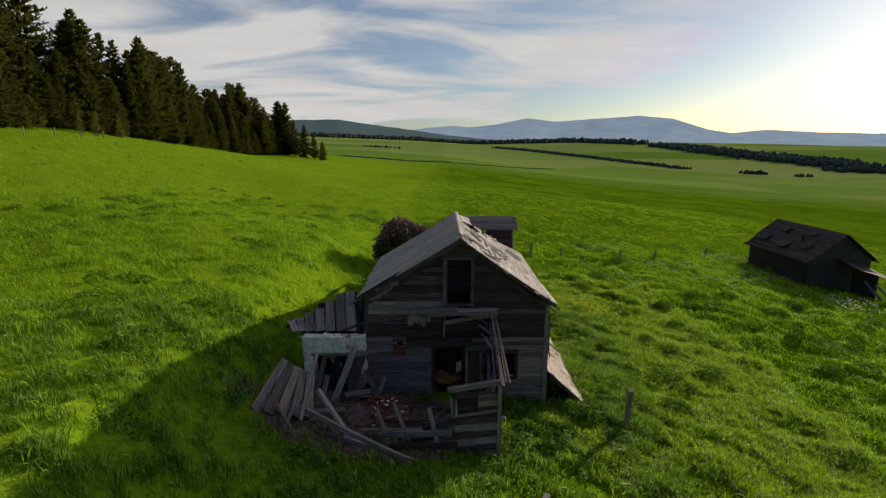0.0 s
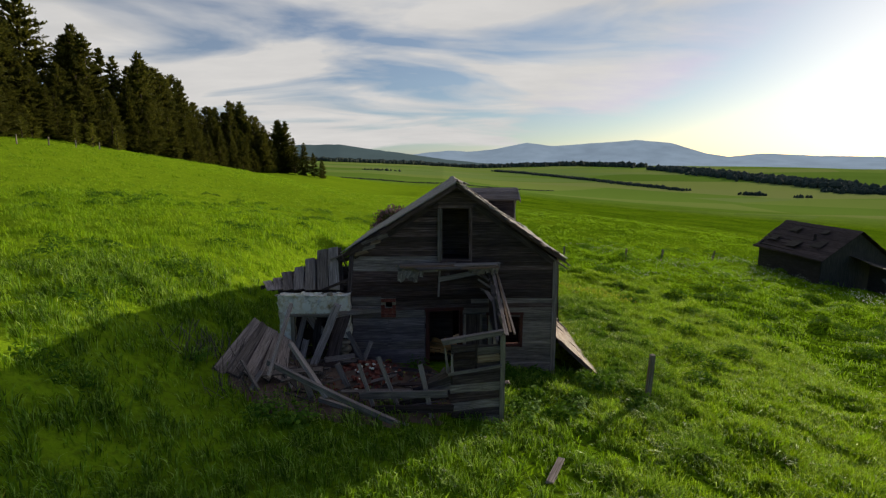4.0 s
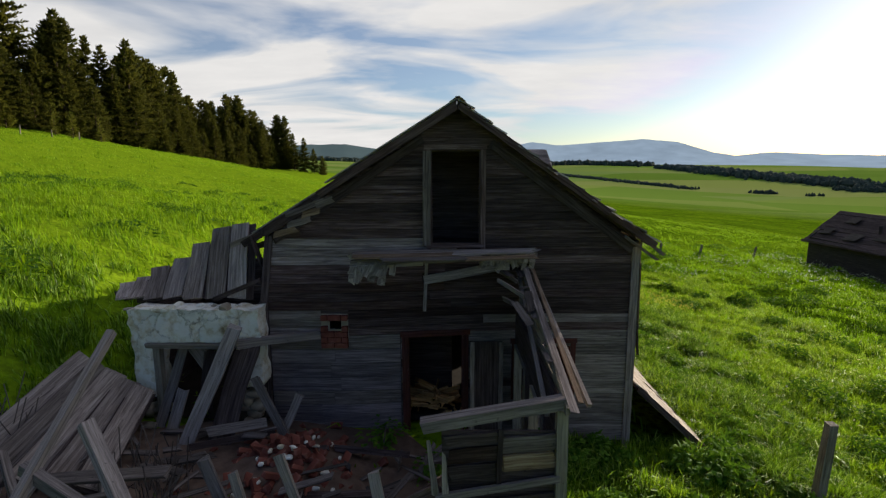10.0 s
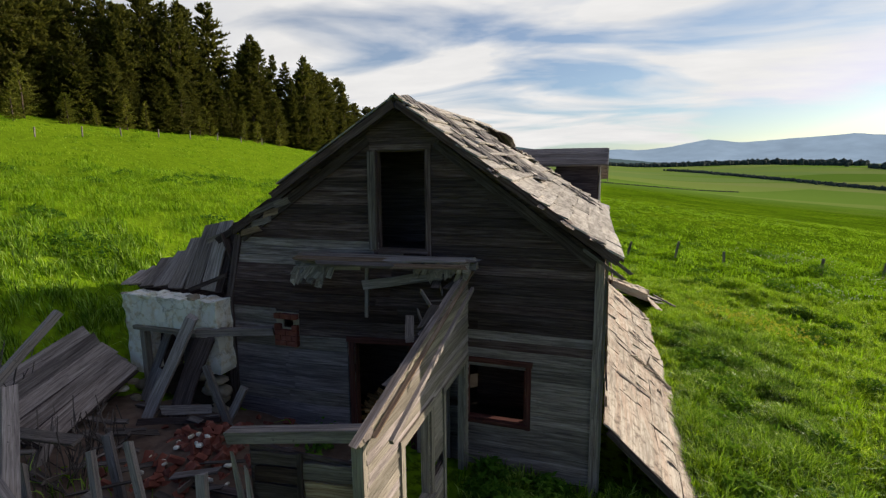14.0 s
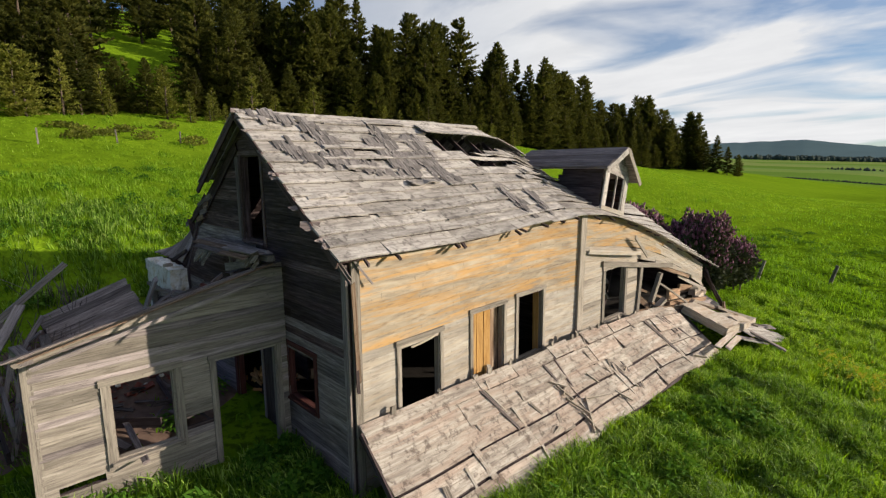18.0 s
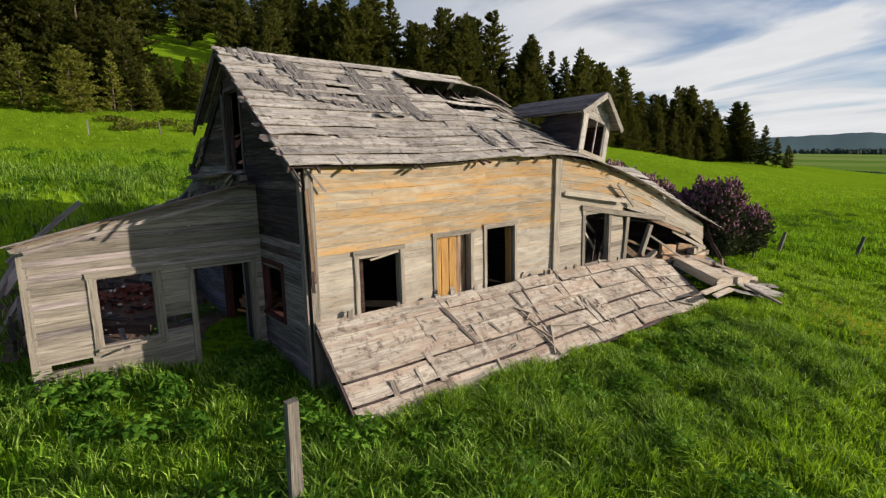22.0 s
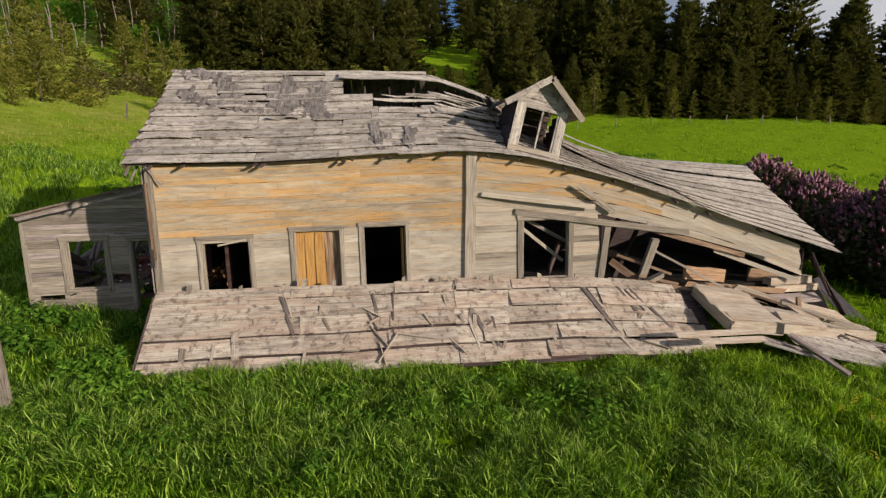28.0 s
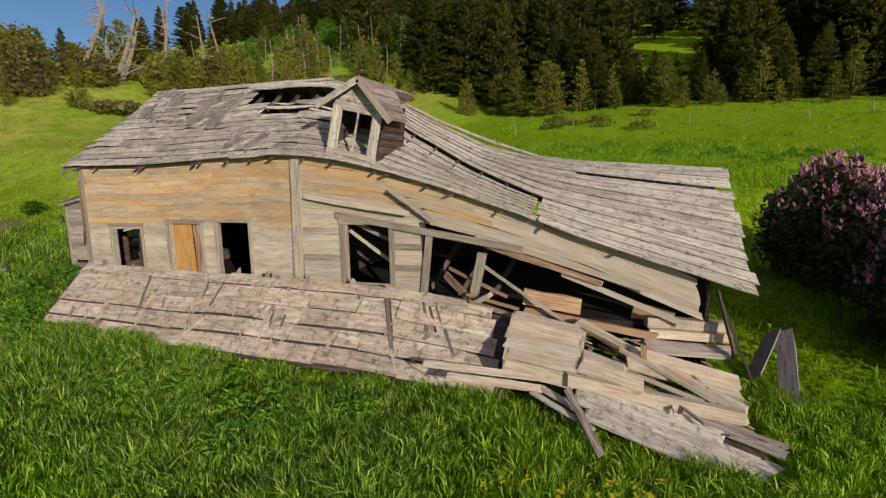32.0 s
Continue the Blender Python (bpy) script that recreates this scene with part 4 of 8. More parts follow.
# brick panel round the stove-pipe hole
for i in range(6):
    for j in range(3):
        x0, x1 = -1.585 + 0.21 * j - 0.10 * (i % 2), -1.585 + 0.21 * j - 0.10 * (i % 2) + 0.198
        x0, x1, z = max(-1.585, x0), min(-1.175, x1), 1.31 + i * 0.088
        if x1 - x0 < 0.05 or (i in (3, 4) and x0 < -1.29 and x1 > -1.45):
            continue
        board("brick", (x0, 14.985, z), (x1, 14.985, z), 0.078, 0.11, M_BRICK, wall_g, (0, 0, 1), rough=0.03)
for x0, x1, z0, z1 in ((-1.59, -1.17, 1.265, 1.55), (-1.59, -1.17, 1.70, 1.795), (-1.59, -1.46, 1.55, 1.70), (-1.28, -1.17, 1.55, 1.70)):
    board("mortar_bed", (x0, 15.02, (z0 + z1) / 2), (x1, 15.02, (z0 + z1) / 2), z1 - z0, 0.03, M_STONE, wall_g, (0, 0, 1), rough=0.0)
# ledger of split boards with ragged shingle remains along the gable
ledger = board("ledger", (-1.08, 14.92, 2.62), (1.72, 14.98, 2.72), 0.09, 0.12, M_GREY, house, (0, 0, 1), "ragged ledger beam left of the porch roof")
board("ledger_board", (-1.10, 14.88, 2.72), (0.10, 14.92, 2.76), 0.07, 0.05, M_PALE, ledger, (0, 0, 1), rough=0.6)
board("ledger_board", (0.12, 14.86, 2.70), (1.70, 14.95, 2.82), 0.05, 0.04, M_GREY, ledger, (0, 0, 1), rough=0.6)
board("ledger_board", (-1.05, 14.84, 2.57), (0.0, 14.88, 2.62), 0.06, 0.04, M_GREY, ledger, (0, 0, 1), rough=0.6)
for k, (x0, x1, y, z, m, w) in enumerate(((-1.05, 1.72, 14.90, 2.775, M_DULL, 0.15), (-0.95, 0.55, 14.76, 2.745, M_ROT, 0.14), (0.50, 1.66, 14.77, 2.79, M_GREY, 0.14), (-0.55, 0.9, 14.62, 2.72, M_DULL, 0.13), (0.7, 1.62, 14.60, 2.74, M_ROT, 0.12))):
    board("deck_board", (x0, y, z), (x1, y + 0.02, z + 0.03), w, 0.022, m, ledger, (0, 1, 0.2), rough=0.7)
rag = Soup()
for i in range(46):
    left = i < 22
    x = R.uniform(-1.05, -0.42) if left else R.uniform(0.85, 1.68)
    l = R.uniform(0.10, 0.30) if left else R.uniform(0.06, 0.16)
    z = 2.58 + 0.04 * (x + 1.05) + (0 if left else R.uniform(-0.02, 0.10))
    rag.add(stick((x, 14.86 - R.uniform(0, 0.05), z), (x + R.uniform(-0.10, 0.04), 14.80 - l * 0.3, z - l * R.uniform(0.5, 0.95)), R.uniform(0.05, 0.12), 0.014, (1, 0, 0), rough=0.6))
tagged(rag.done("shingle_litter", M_SCRAP, ledger), kind="stuff")
# broken soffit and eave boards at the front corners
board("hanging_eave_board", (-2.66, 15.2, 2.98), (-2.52, 15.25, 2.45), 0.14, 0.025, M_DARK, house, (0, 1, 0), "dark board hanging from the broken eave", rough=0.5)
for x0, z0, x1, z1, w in ((-1.75, 3.50, -2.45, 3.06, 0.14), (-2.0, 3.30, -2.75, 2.90, 0.11), (-2.3, 3.12, -2.98, 2.86, 0.09), (-1.5, 3.56, -2.1, 3.32, 0.08)):
    board("broken_eave_board", (x0, 15.24, z0), (x1, 15.20, z1), w, 0.03, M_DEEP if w > 0.1 else M_DULL, house, (0, 0, 1), rough=0.8)
for k in range(4):
    board("soffit_scrap", (-2.30 + 0.22 * k, 15.22, 3.02 + 0.15 * k), (-1.95 + 0.18 * k, 15.23, 3.10 + 0.15 * k), 0.10, 0.02, (M_ROT, M_DULL)[k % 2], house, (0, 0, 1), rough=0.6)
board("casing", (0.05, 15.215, 2.84), (0.07, 15.215, 4.28), 0.12, 0.03, M_DULL, house, (1, 0, 0), "wide grey casing board beside the loft opening", rough=0.05)
board("loose_strip", (3.42, 15.33, 2.55), (3.45, 15.36, 1.15), 0.07, 0.02, M_ROT, house, (0, 1, 0), "torn ochre strip on the corner", rough=0.5)
board("loose_strip", (3.43, 15.34, 1.55), (3.47, 15.33, 1.0), 0.05, 0.02, M_DARK, house, (0, 1, 0), rough=0.5)
board("stud", (0.06, 14.98, 2.62), (0.02, 15.0, 1.85), 0.05, 0.04, M_GREY, house, (1, 0, 0))
board("loose_board", (0.05, 14.90, 2.36), (1.25, 14.86, 2.60), 0.14, 0.025, M_GREY, house, (0, 0, 1))

# ---- house: hidden walls, floor and partition that close it ----
def box(name, lo, hi, material, parent, label=""):
    (x0, y0, z0), (x1, y1, z1) = lo, hi
    v = [(x0, y0, z0), (x1, y0, z0), (x1, y1, z0), (x0, y1, z0), (x0, y0, z1), (x1, y0, z1), (x1, y1, z1), (x0, y1, z1)]
    f = [(3, 2, 1, 0), (4, 5, 6, 7), (0, 1, 5, 4), (1, 2, 6, 5), (2, 3, 7, 6), (3, 0, 4, 7)]
    return link(name, v, f, material, parent, label, [(p[0] + p[1], p[2]) for p in v])


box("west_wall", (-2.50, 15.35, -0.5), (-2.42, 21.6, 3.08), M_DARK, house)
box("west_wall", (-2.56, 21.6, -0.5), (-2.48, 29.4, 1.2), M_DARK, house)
box("floor", (-2.40, 15.36, -0.16), (2.9, 29.2, -0.06), M_UNLIT, house)
# Added wall, so that the front doorway looks into the dark.
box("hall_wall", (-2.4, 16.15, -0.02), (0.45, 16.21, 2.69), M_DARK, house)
# Dark red inner wall, placed to hide the sunlit floor from the camera.
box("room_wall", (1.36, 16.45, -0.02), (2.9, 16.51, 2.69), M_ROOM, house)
# Added wall that blocks light from the roof tear behind the loft opening.
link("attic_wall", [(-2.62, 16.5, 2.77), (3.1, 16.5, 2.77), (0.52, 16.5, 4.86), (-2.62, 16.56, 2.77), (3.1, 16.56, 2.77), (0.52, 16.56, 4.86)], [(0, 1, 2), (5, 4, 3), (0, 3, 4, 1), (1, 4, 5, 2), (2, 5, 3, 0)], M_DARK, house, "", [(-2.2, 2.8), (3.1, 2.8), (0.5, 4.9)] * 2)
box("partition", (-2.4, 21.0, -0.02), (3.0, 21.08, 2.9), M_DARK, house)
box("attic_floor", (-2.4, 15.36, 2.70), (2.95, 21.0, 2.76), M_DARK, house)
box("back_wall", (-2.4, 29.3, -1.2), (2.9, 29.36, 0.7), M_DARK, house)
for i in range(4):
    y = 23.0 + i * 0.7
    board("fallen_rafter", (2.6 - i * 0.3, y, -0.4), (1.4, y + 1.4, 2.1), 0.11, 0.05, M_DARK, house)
board("fallen_rafter", (2.95, 22.5, 1.45), (2.7, 23.55, 0.62), 0.07, 0.04, M_PALE, house)
board("fallen_rafter", (2.92, 22.6, 1.62), (2.6, 23.7, 1.02), 0.08, 0.03, M_GREY, house)

# ---- house: roofs ----
roof_e = board("east_roof", (0.60, 15.05, 5.0), (0.58, 20.8, 5.0), 0.11, 0.022, M_ROOF, house, (1, 0, -0.7), "silvery board roof with gaps and lifted courses")
roof_w = board("west_roof", (0.46, 15.05, 5.0), (0.44, 20.8, 5.0), 0.11, 0.022, M_ROOF, house, (1, 0, 0.7), "grey plank roof slope facing the hill")
for i in range(26):
    y = 15.3 + i * 0.575
    a, _ = east_roof(y, 0.09)
    b, _ = east_roof(y, 0.985)
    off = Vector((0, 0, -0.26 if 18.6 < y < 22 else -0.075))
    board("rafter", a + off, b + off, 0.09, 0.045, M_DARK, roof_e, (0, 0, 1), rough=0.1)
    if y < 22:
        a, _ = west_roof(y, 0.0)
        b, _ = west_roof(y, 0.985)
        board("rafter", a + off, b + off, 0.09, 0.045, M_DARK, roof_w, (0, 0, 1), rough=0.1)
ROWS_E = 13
# Dark sheet added under the boards to keep sun out of the attic.
sheet("sheathing", lambda u, v: (east_roof(u, v)[0] - east_roof(u, v)[1] * 0.028, east_roof(u, v)[1]), [15.06 + 0.525 * k for k in range(8)], [0.02, 0.25, 0.5, 0.75, 0.98], [], 0.012, M_DEEP, roof_e)
def in_hole(p, q, s):
    """The long tear below the ridge: it starts at the top and widens towards the dormer."""
    m = (p + q) / 2
    return (0.68 <= s < 0.90 and m > 18.8) or (0.53 <= s < 0.68 and m > 19.4)


for i in range(ROWS_E):
    s0, s1 = i / ROWS_E, (i + 1.18) / ROWS_E
    start = 15.02 + R.uniform(0, 0.04)
    for p, q in (joints(start, 22.15, 1.25) if not 0.5 < s0 < 0.9 else joints(start, 18.85 if s0 > 0.68 else 19.5, 1.25) + joints(18.85 if s0 > 0.68 else 19.5, 22.15, 1.6)):
        mid = (p + q) / 2
        if in_hole(p, q, s0):
            continue
        wild = 0.07 if (mid > 19.5 and 0.45 < s0 < 0.8) else (0.05 if R.random() < 0.22 else 0.02)
        piece("roof_board", slab(east_roof, p, q - R.uniform(0.004, 0.035), s0 + R.uniform(-0.006, 0.010), min(s1, 1.0), 0.022, (0.032 + R.uniform(0, wild), 0.0), 3, 0.02, None, wild * 0.4), M_ROOF, roof_e)
# bowed strips across the tear
for s0, y0, y1, lift, w in ((0.535, 20.6, 22.2, 0.02, 0.04), (0.575, 20.9, 22.2, 0.03, 0.035), (0.62, 19.55, 22.2, 0.03, 0.035), (0.655, 19.7, 22.2, 0.07, 0.03), (0.69, 20.3, 22.2, 0.05, 0.035), (0.73, 20.8, 22.2, 0.04, 0.035), (0.775, 21.2, 22.2, 0.05, 0.035)):
    piece("bent_strip", slab(east_roof, y0, y1, s0, s0 + w, 0.018, (lift, lift * 0.3), 7, 0.05, None, 0.04), M_ROOF, roof_e)
for s0, s1, lift in ((0.835, 0.90, 0.15), (0.885, 0.945, 0.10)):
    piece("lifted_board", slab(east_roof, 18.75, 22.2, s0, s1, 0.02, (lift, lift * 0.5), 6, 0.02, None, 0.03), M_ROOF, roof_e)
for y, s0, l, h in ((17.35, 0.405, 0.62, 0.10), (18.9, 0.34, 0.8, 0.05), (19.7, 0.30, 0.9, 0.06), (16.2, 0.22, 0.7, 0.04), (20.5, 0.40, 1.0, 0.07), (18.2, 0.16, 0.9, 0.045), (15.3, 0.36, 0.6, 0.05), (20.9, 0.47, 0.9, 0.08)):
    piece("sprung_board", slab(east_roof, y, y + l, s0, s0 + 0.055, 0.016, (h, 0.034), 5, 0.05, None, h * 0.35), M_ROOF, roof_e)
# far roof: an upper sheet of long boards that has slid away from a lower one
p0, p1 = east_roof(22.6, 1.0)[0], east_roof(26.0, 1.0)[0]
roof_f = board("collapsed_roof", p0 + Vector((0.05, 0, 0.03)), p1 + Vector((0.05, 0, 0.03)), 0.10, 0.022, M_ROOF, house, (1, 0, -0.4), "long grey roof boards sagging to the ground", bow=0.1)
SPLIT = 26.4


def tear(y):
    """Where the open seam between both sheets runs."""
    return interp(y, [(21.9, 0.80), (23.8, 0.64), (26.4, 0.33), (30.2, 0.30)])


def high_sheet(u, v):
    return east_roof(u, tear(u) + (1 - tear(u)) * v)


for i in range(7):
    for p, q in joints(22.4, 30.02 + R.uniform(-0.08, 0.06), 2.6):
        w = 1.07 / 7 * (0.75 if i == 4 and q > 28.8 else 1.0)
        piece("roof_board", slab(high_sheet, p, q - 0.012, i / 7, min(1.0, i / 7 + w), 0.022, (0.036 + R.uniform(0.0, 0.014), 0.006), 7, 0.02, None, 0.007), M_ROOF, roof_f)
for i in range(4):
    for p, q in joints(SPLIT + R.uniform(0.0, 0.10), 30.02 + R.uniform(-0.08, 0.06), 2.2):
        piece("roof_board", slab(lambda u, v: east_roof(u, v * tear(u)), p, q - 0.012, i / 4, (i + 1.07) / 4 if i < 3 else 1.0, 0.022, (0.036 + R.uniform(0.0, 0.014), 0.004), 5, 0.02, None, 0.007), M_ROOF, roof_f)


def low_sheet(u, v):
    p, n = east_roof(u, v * (tear(u) - 0.03 * float(sstep(22.2, 24.5, u) * sstep(26.8, 25.5, u))))
    return p - n * 0.04 * v, n


for i in range(7):
    for p, q in joints(22.05, SPLIT + R.uniform(-0.10, 0.03), 2.8):
        piece("roof_board", slab(low_sheet, p, q - 0.012, i / 7, (i + 1.07) / 7 if i < 6 else 1.0, 0.022, (0.034 + R.uniform(0.0, 0.015), 0.004), 7, 0.03, None, 0.008), M_ROOF, roof_f)
# Second added sheet: stops light between the planks behind the loft opening.
sheet("sheathing", lambda u, v: (west_roof(u, v)[0] - west_roof(u, v)[1] * 0.03, west_roof(u, v)[1]), [15.32, 16.0, 17.0, 18.0, 18.7], [-0.04, 0.3, 0.6, 0.98], [], 0.012, M_DEEP, roof_w)
# west slope: planks running down the slope
y = 15.02
while y < 29.9:
    w = R.uniform(0.18, 0.32)
    sa, sb = -0.02 + R.uniform(-0.02, 0.03), 1.0

    def PW(u, v):
        return west_roof(v, u)
    cuts = [(0.36 + R.uniform(0, 0.06), sb)] if y < 15.3 else [(sa, sb)] if R.random() < 0.55 else [(sa, 0.5), (0.49, sb)]
    for p, q in cuts:
        v, f, u = slab(PW, p, q, y, y + w - 0.012, 0.022, (0.01, 0.014), 2, 0.004)
        u = [(c[0] * 3.4, c[1]) for c in u]
        piece("roof_plank", (v, f, u), M_ROOF, roof_w)
    y += w
# shingle patches near the ridge
sh = Soup()
PATCH = [(15.35, 0.94, 16.2, 0.87, 44, 0.07), (16.15, 0.82, 16.45, 0.66, 64, 0.13), (15.95, 0.62, 17.0, 0.52, 84, 0.10), (15.4, 0.70, 15.75, 0.60, 34, 0.10), (17.22, 0.75, 17.48, 0.52, 56, 0.06), (17.58, 0.86, 17.58, 0.48, 100, 0.11), (18.30, 0.80, 18.22, 0.46, 100, 0.11), (17.7, 0.60, 18.25, 0.57, 50, 0.06), (17.75, 0.64, 18.2, 0.63, 30, 0.05), (18.2, 0.46, 18.5, 0.42, 24, 0.07), (19.45, 0.28, 19.55, 0.09, 40, 0.05), (20.2, 0.24, 20.12, 0.07, 36, 0.05)]
for ya, sa, yb, sb, n, wide in PATCH:
    for _ in range(n):
        q = R.random()
        y0, s0 = ya + (yb - ya) * q + R.gauss(0, wide), sa + (sb - sa) * q + R.gauss(0, 0.02)
        if not 15.1 < y0 < 21.8 or not 0.05 < s0 < 0.96:
            continue
        w = R.uniform(0.06, 0.14)

        def PS(u, v):
            return east_roof(v, u)
        v, f, u = slab(PS, s0, s0 + R.uniform(0.025, 0.06), y0, y0 + w, 0.008, (0.042 + R.uniform(0, 0.03), 0.042 + R.uniform(0, 0.03)), 1, 0.010)
        sh.add((v, f, [(c[0] * 3.6, c[1]) for c in u]))
tagged(sh.done("shingle_remnant", M_SHING, house, "patches of dark curled shingles"), kind="stuff")
# rafter tails along the eave
for y in (15.5, 16.05, 17.3, 17.45, 18.9, 19.05, 19.75, 20.4, 20.95, 21.7, 22.4, 23.3, 23.6, 24.4, 24.9, 25.8, 26.6, 27.9):
    a, n = east_roof(y, 0.02)
    b, _ = east_roof(y + R.uniform(-0.08, 0.04), -0.004)
    board("rafter_tail", a - Vector((0.05, 0, 0.03)), b - Vector((-0.02, 0, 0.03 + R.uniform(0, 0.03))), R.uniform(0.03, 0.07), 0.035, M_DARK, house, (0, 1, 0), rough=0.6)

# ---- house: dormer ----
DT = Matrix.Translation((3.12, 22.70, 3.0)) @ Matrix.Rotation(radians(-13.5), 4, "X")


def dl(x, y, z):
    """A point of the leaning dormer: y across its face, z up, x out of it."""
    return DT @ Vector((x, y, z))


dormer = board("dormer", dl(0.0, -0.55, 0.90), dl(0.0, 0.55, 0.90), 0.07, 0.05, M_GREY, house, (0, 0, 1), "leaning gabled dormer with a broken window", rough=0.05)
# South cheek all dark boards: its shaded side is put into the colour.
for sy in (-1, 1):
    for k in range(6):
        z = 0.02 + k * 0.145
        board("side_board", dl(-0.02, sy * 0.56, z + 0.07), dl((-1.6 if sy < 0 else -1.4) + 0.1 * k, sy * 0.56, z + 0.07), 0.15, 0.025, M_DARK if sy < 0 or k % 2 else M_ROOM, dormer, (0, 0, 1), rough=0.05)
for sy in (-1, 1):
    board("casing", dl(0.03, sy * 0.47, -0.05), dl(0.03, sy * 0.46, 0.92), 0.17, 0.03, M_ROOF, dormer, DT.to_3x3() @ Vector((0, 1, 0)), "pale bleached casing board", rough=0.05)
for k in range(4):
    z = 0.92 + k * 0.12
    hw = 0.55 - max(0, k - 0.3) * 0.14
    board("gable_board", dl(0.01, -hw, z + 0.05), dl(0.01, hw, z + 0.05), 0.125, 0.02, M_ROOF, dormer, DT.to_3x3() @ Vector((0, 0, 1)), rough=0.1)
board("sill", dl(0.03, -0.55, 0.02), dl(0.03, 0.55, 0.02), 0.10, 0.05, M_PALE, dormer, DT.to_3x3() @ Vector((0, 0, 1)), rough=0.06)
dwin = board("window_frame", dl(0.015, -0.36, 0.87), dl(0.015, 0.36, 0.87), 0.05, 0.04, M_ROOF, dormer, DT.to_3x3() @ Vector((0, 0, 1)), rough=0.02)
for yy in (-0.36, 0.02, 0.36):
    board("mullion" if yy == 0.02 else "stile", dl(0.012, yy, 0.08), dl(0.012, yy, 0.86), 0.035, 0.03, M_ROOF, dwin, DT.to_3x3() @ Vector((0, 1, 0)), rough=0.02)
# Near-black backing added so that the dormer window reads dark.
for k in range(8):
    board("back_board", dl(-1.42 + 0.06 * k, -0.54, 0.0 + 0.15 * k), dl(-1.42 + 0.06 * k, 0.54, 0.0 + 0.15 * k), 0.155, 0.02, M_DEEP, dormer, DT.to_3x3() @ Vector((0, 0, 1)), rough=0.05)
for sy in (-1, 1):
    back, low = (-2.6, -2.6) if sy < 0 else (-1.5, -0.6)
    v = [dl(0.20, 0.0, 1.50), dl(0.20, sy * 0.80, 0.86), dl(low, sy * 0.80, 0.86), dl(back, 0.0, 1.50)]
    n = (v[1] - v[0]).cross(v[3] - v[0]).normalized() * (0.025 if sy < 0 else -0.025)
    vv = v + [p + n for p in v]
    f = [(0, 1, 2, 3), (7, 6, 5, 4), (0, 4, 5, 1), (1, 5, 6, 2), (2, 6, 7, 3), (3, 7, 4, 0)]
    dr = link("dormer_roof", vv, f, M_DULL, dormer, "", [(0, 0), (0, 1), (2.6, 1), (2.6, 0)] * 2)
    for k in range(5):
        q0, q1 = k / 5, (k + 1.15) / 5
        a = v[1] + (v[0] - v[1]) * q0
        b = v[2] + (v[3] - v[2]) * q0
        w = (v[0] - v[1]).normalized()
        lift = Vector((0, 0, 0.028 + 0.01 * (k % 2)))
        board("roof_board", a + w * 0.09 + lift, b + w * 0.09 + lift, 0.20, 0.016, M_DULL, dr, w, rough=0.1)
    board("rake_board", dl(0.22, sy * 0.82, 0.80), dl(0.22, 0.0, 1.46), 0.12, 0.025, M_ROOF if sy < 0 else M_TRIM, dormer, (0, 0, 1), rough=0.05)

# ---- fallen porch roof along the east wall ----
porch = empty("fallen_porch_roof", (4.2, 20.4, tz(4.2, 20.4)), "fallen slab of bleached pinkish roof boards lying against the wall", "porch roof")
PT = [(15.35, 0.40), (20.0, 0.38), (23.8, 0.30), (26.2, 0.0)]
PL = [(15.35, -0.80), (21.0, -0.82), (25.0, -0.95), (26.2, -1.1)]


def porch_roof(y, s):
    """s = 0 at the buried edge, 1 at the top edge."""
    bulge = 0.06 * math.sin((y - 15.3) * 0.6) + 0.03 * math.sin(y * 2.1)
    lo = Vector((4.80 + bulge, y, interp(y, PL)))
    hi = Vector((3.52 + 0.4 * bulge, y, interp(y, PT)))
    d = hi - lo
    n = Vector((-d.z, 0, d.x))
    n = -n if n.z < 0 else n
    return lo + d * s, n.normalized()


under = sheet("decking", porch_roof, [15.4 + 0.9 * k for k in range(13)], [0.0, 0.5, 1.0], [], 0.03, M_DARK, porch)
# courses of long boards; upright breaks run through most of them
COURSES = [
    (0.02, 0.235, (15.33, 16.5, 17.1, 18.1, 19.5, 20.9, 21.35, 22.6, 23.3, 24.3, 25.0, 26.0)),
    (0.24, 0.455, (15.33, 16.86, 18.1, 19.62, 20.9, 21.4, 21.9, 22.9, 23.4, 24.2, 25.4, 26.0)),
    (0.46, 0.68, (15.33, 17.88, 18.25, 19.36, 19.66, 20.9, 21.3, 21.95, 23.0, 24.0, 25.3, 25.9)),
    (0.68, 0.905, (15.33, 17.05, 17.76, 19.32, 19.72, 20.95, 22.05, 23.1, 23.95, 25.1, 25.8)),
    (0.905, 1.07, (15.33, 17.66, 18.6, 19.78, 20.45, 21.0, 21.6, 22.15, 22.95, 23.6, 24.3, 25.2, 25.7)),
]
for c, (s0, s1, ys) in enumerate(COURSES):
    for p, q in zip(ys, ys[1:]):
        z = R.uniform(0, 0.010) + (0.016 if p > 20.5 else 0.0) * R.random()
        top = s1 + (R.uniform(-0.02, 0.035) if c == 4 else 0.012 * R.random())
        low = s0 + (R.uniform(0.012, 0.034) if c in (1, 2) else R.uniform(0.0, 0.022) if c != 3 else 0.0)
        tip = R.uniform(0.02, 0.06) if q > 19.5 and R.random() < 0.3 else 0.0
        piece("roof_board", slab(porch_roof, p + 0.004, q - R.uniform(0.004, 0.02), low, top, 0.022, (0.034 + z + tip, 0.012 + z), 5, 0.018, None, 0.010), M_PORCH, porch)
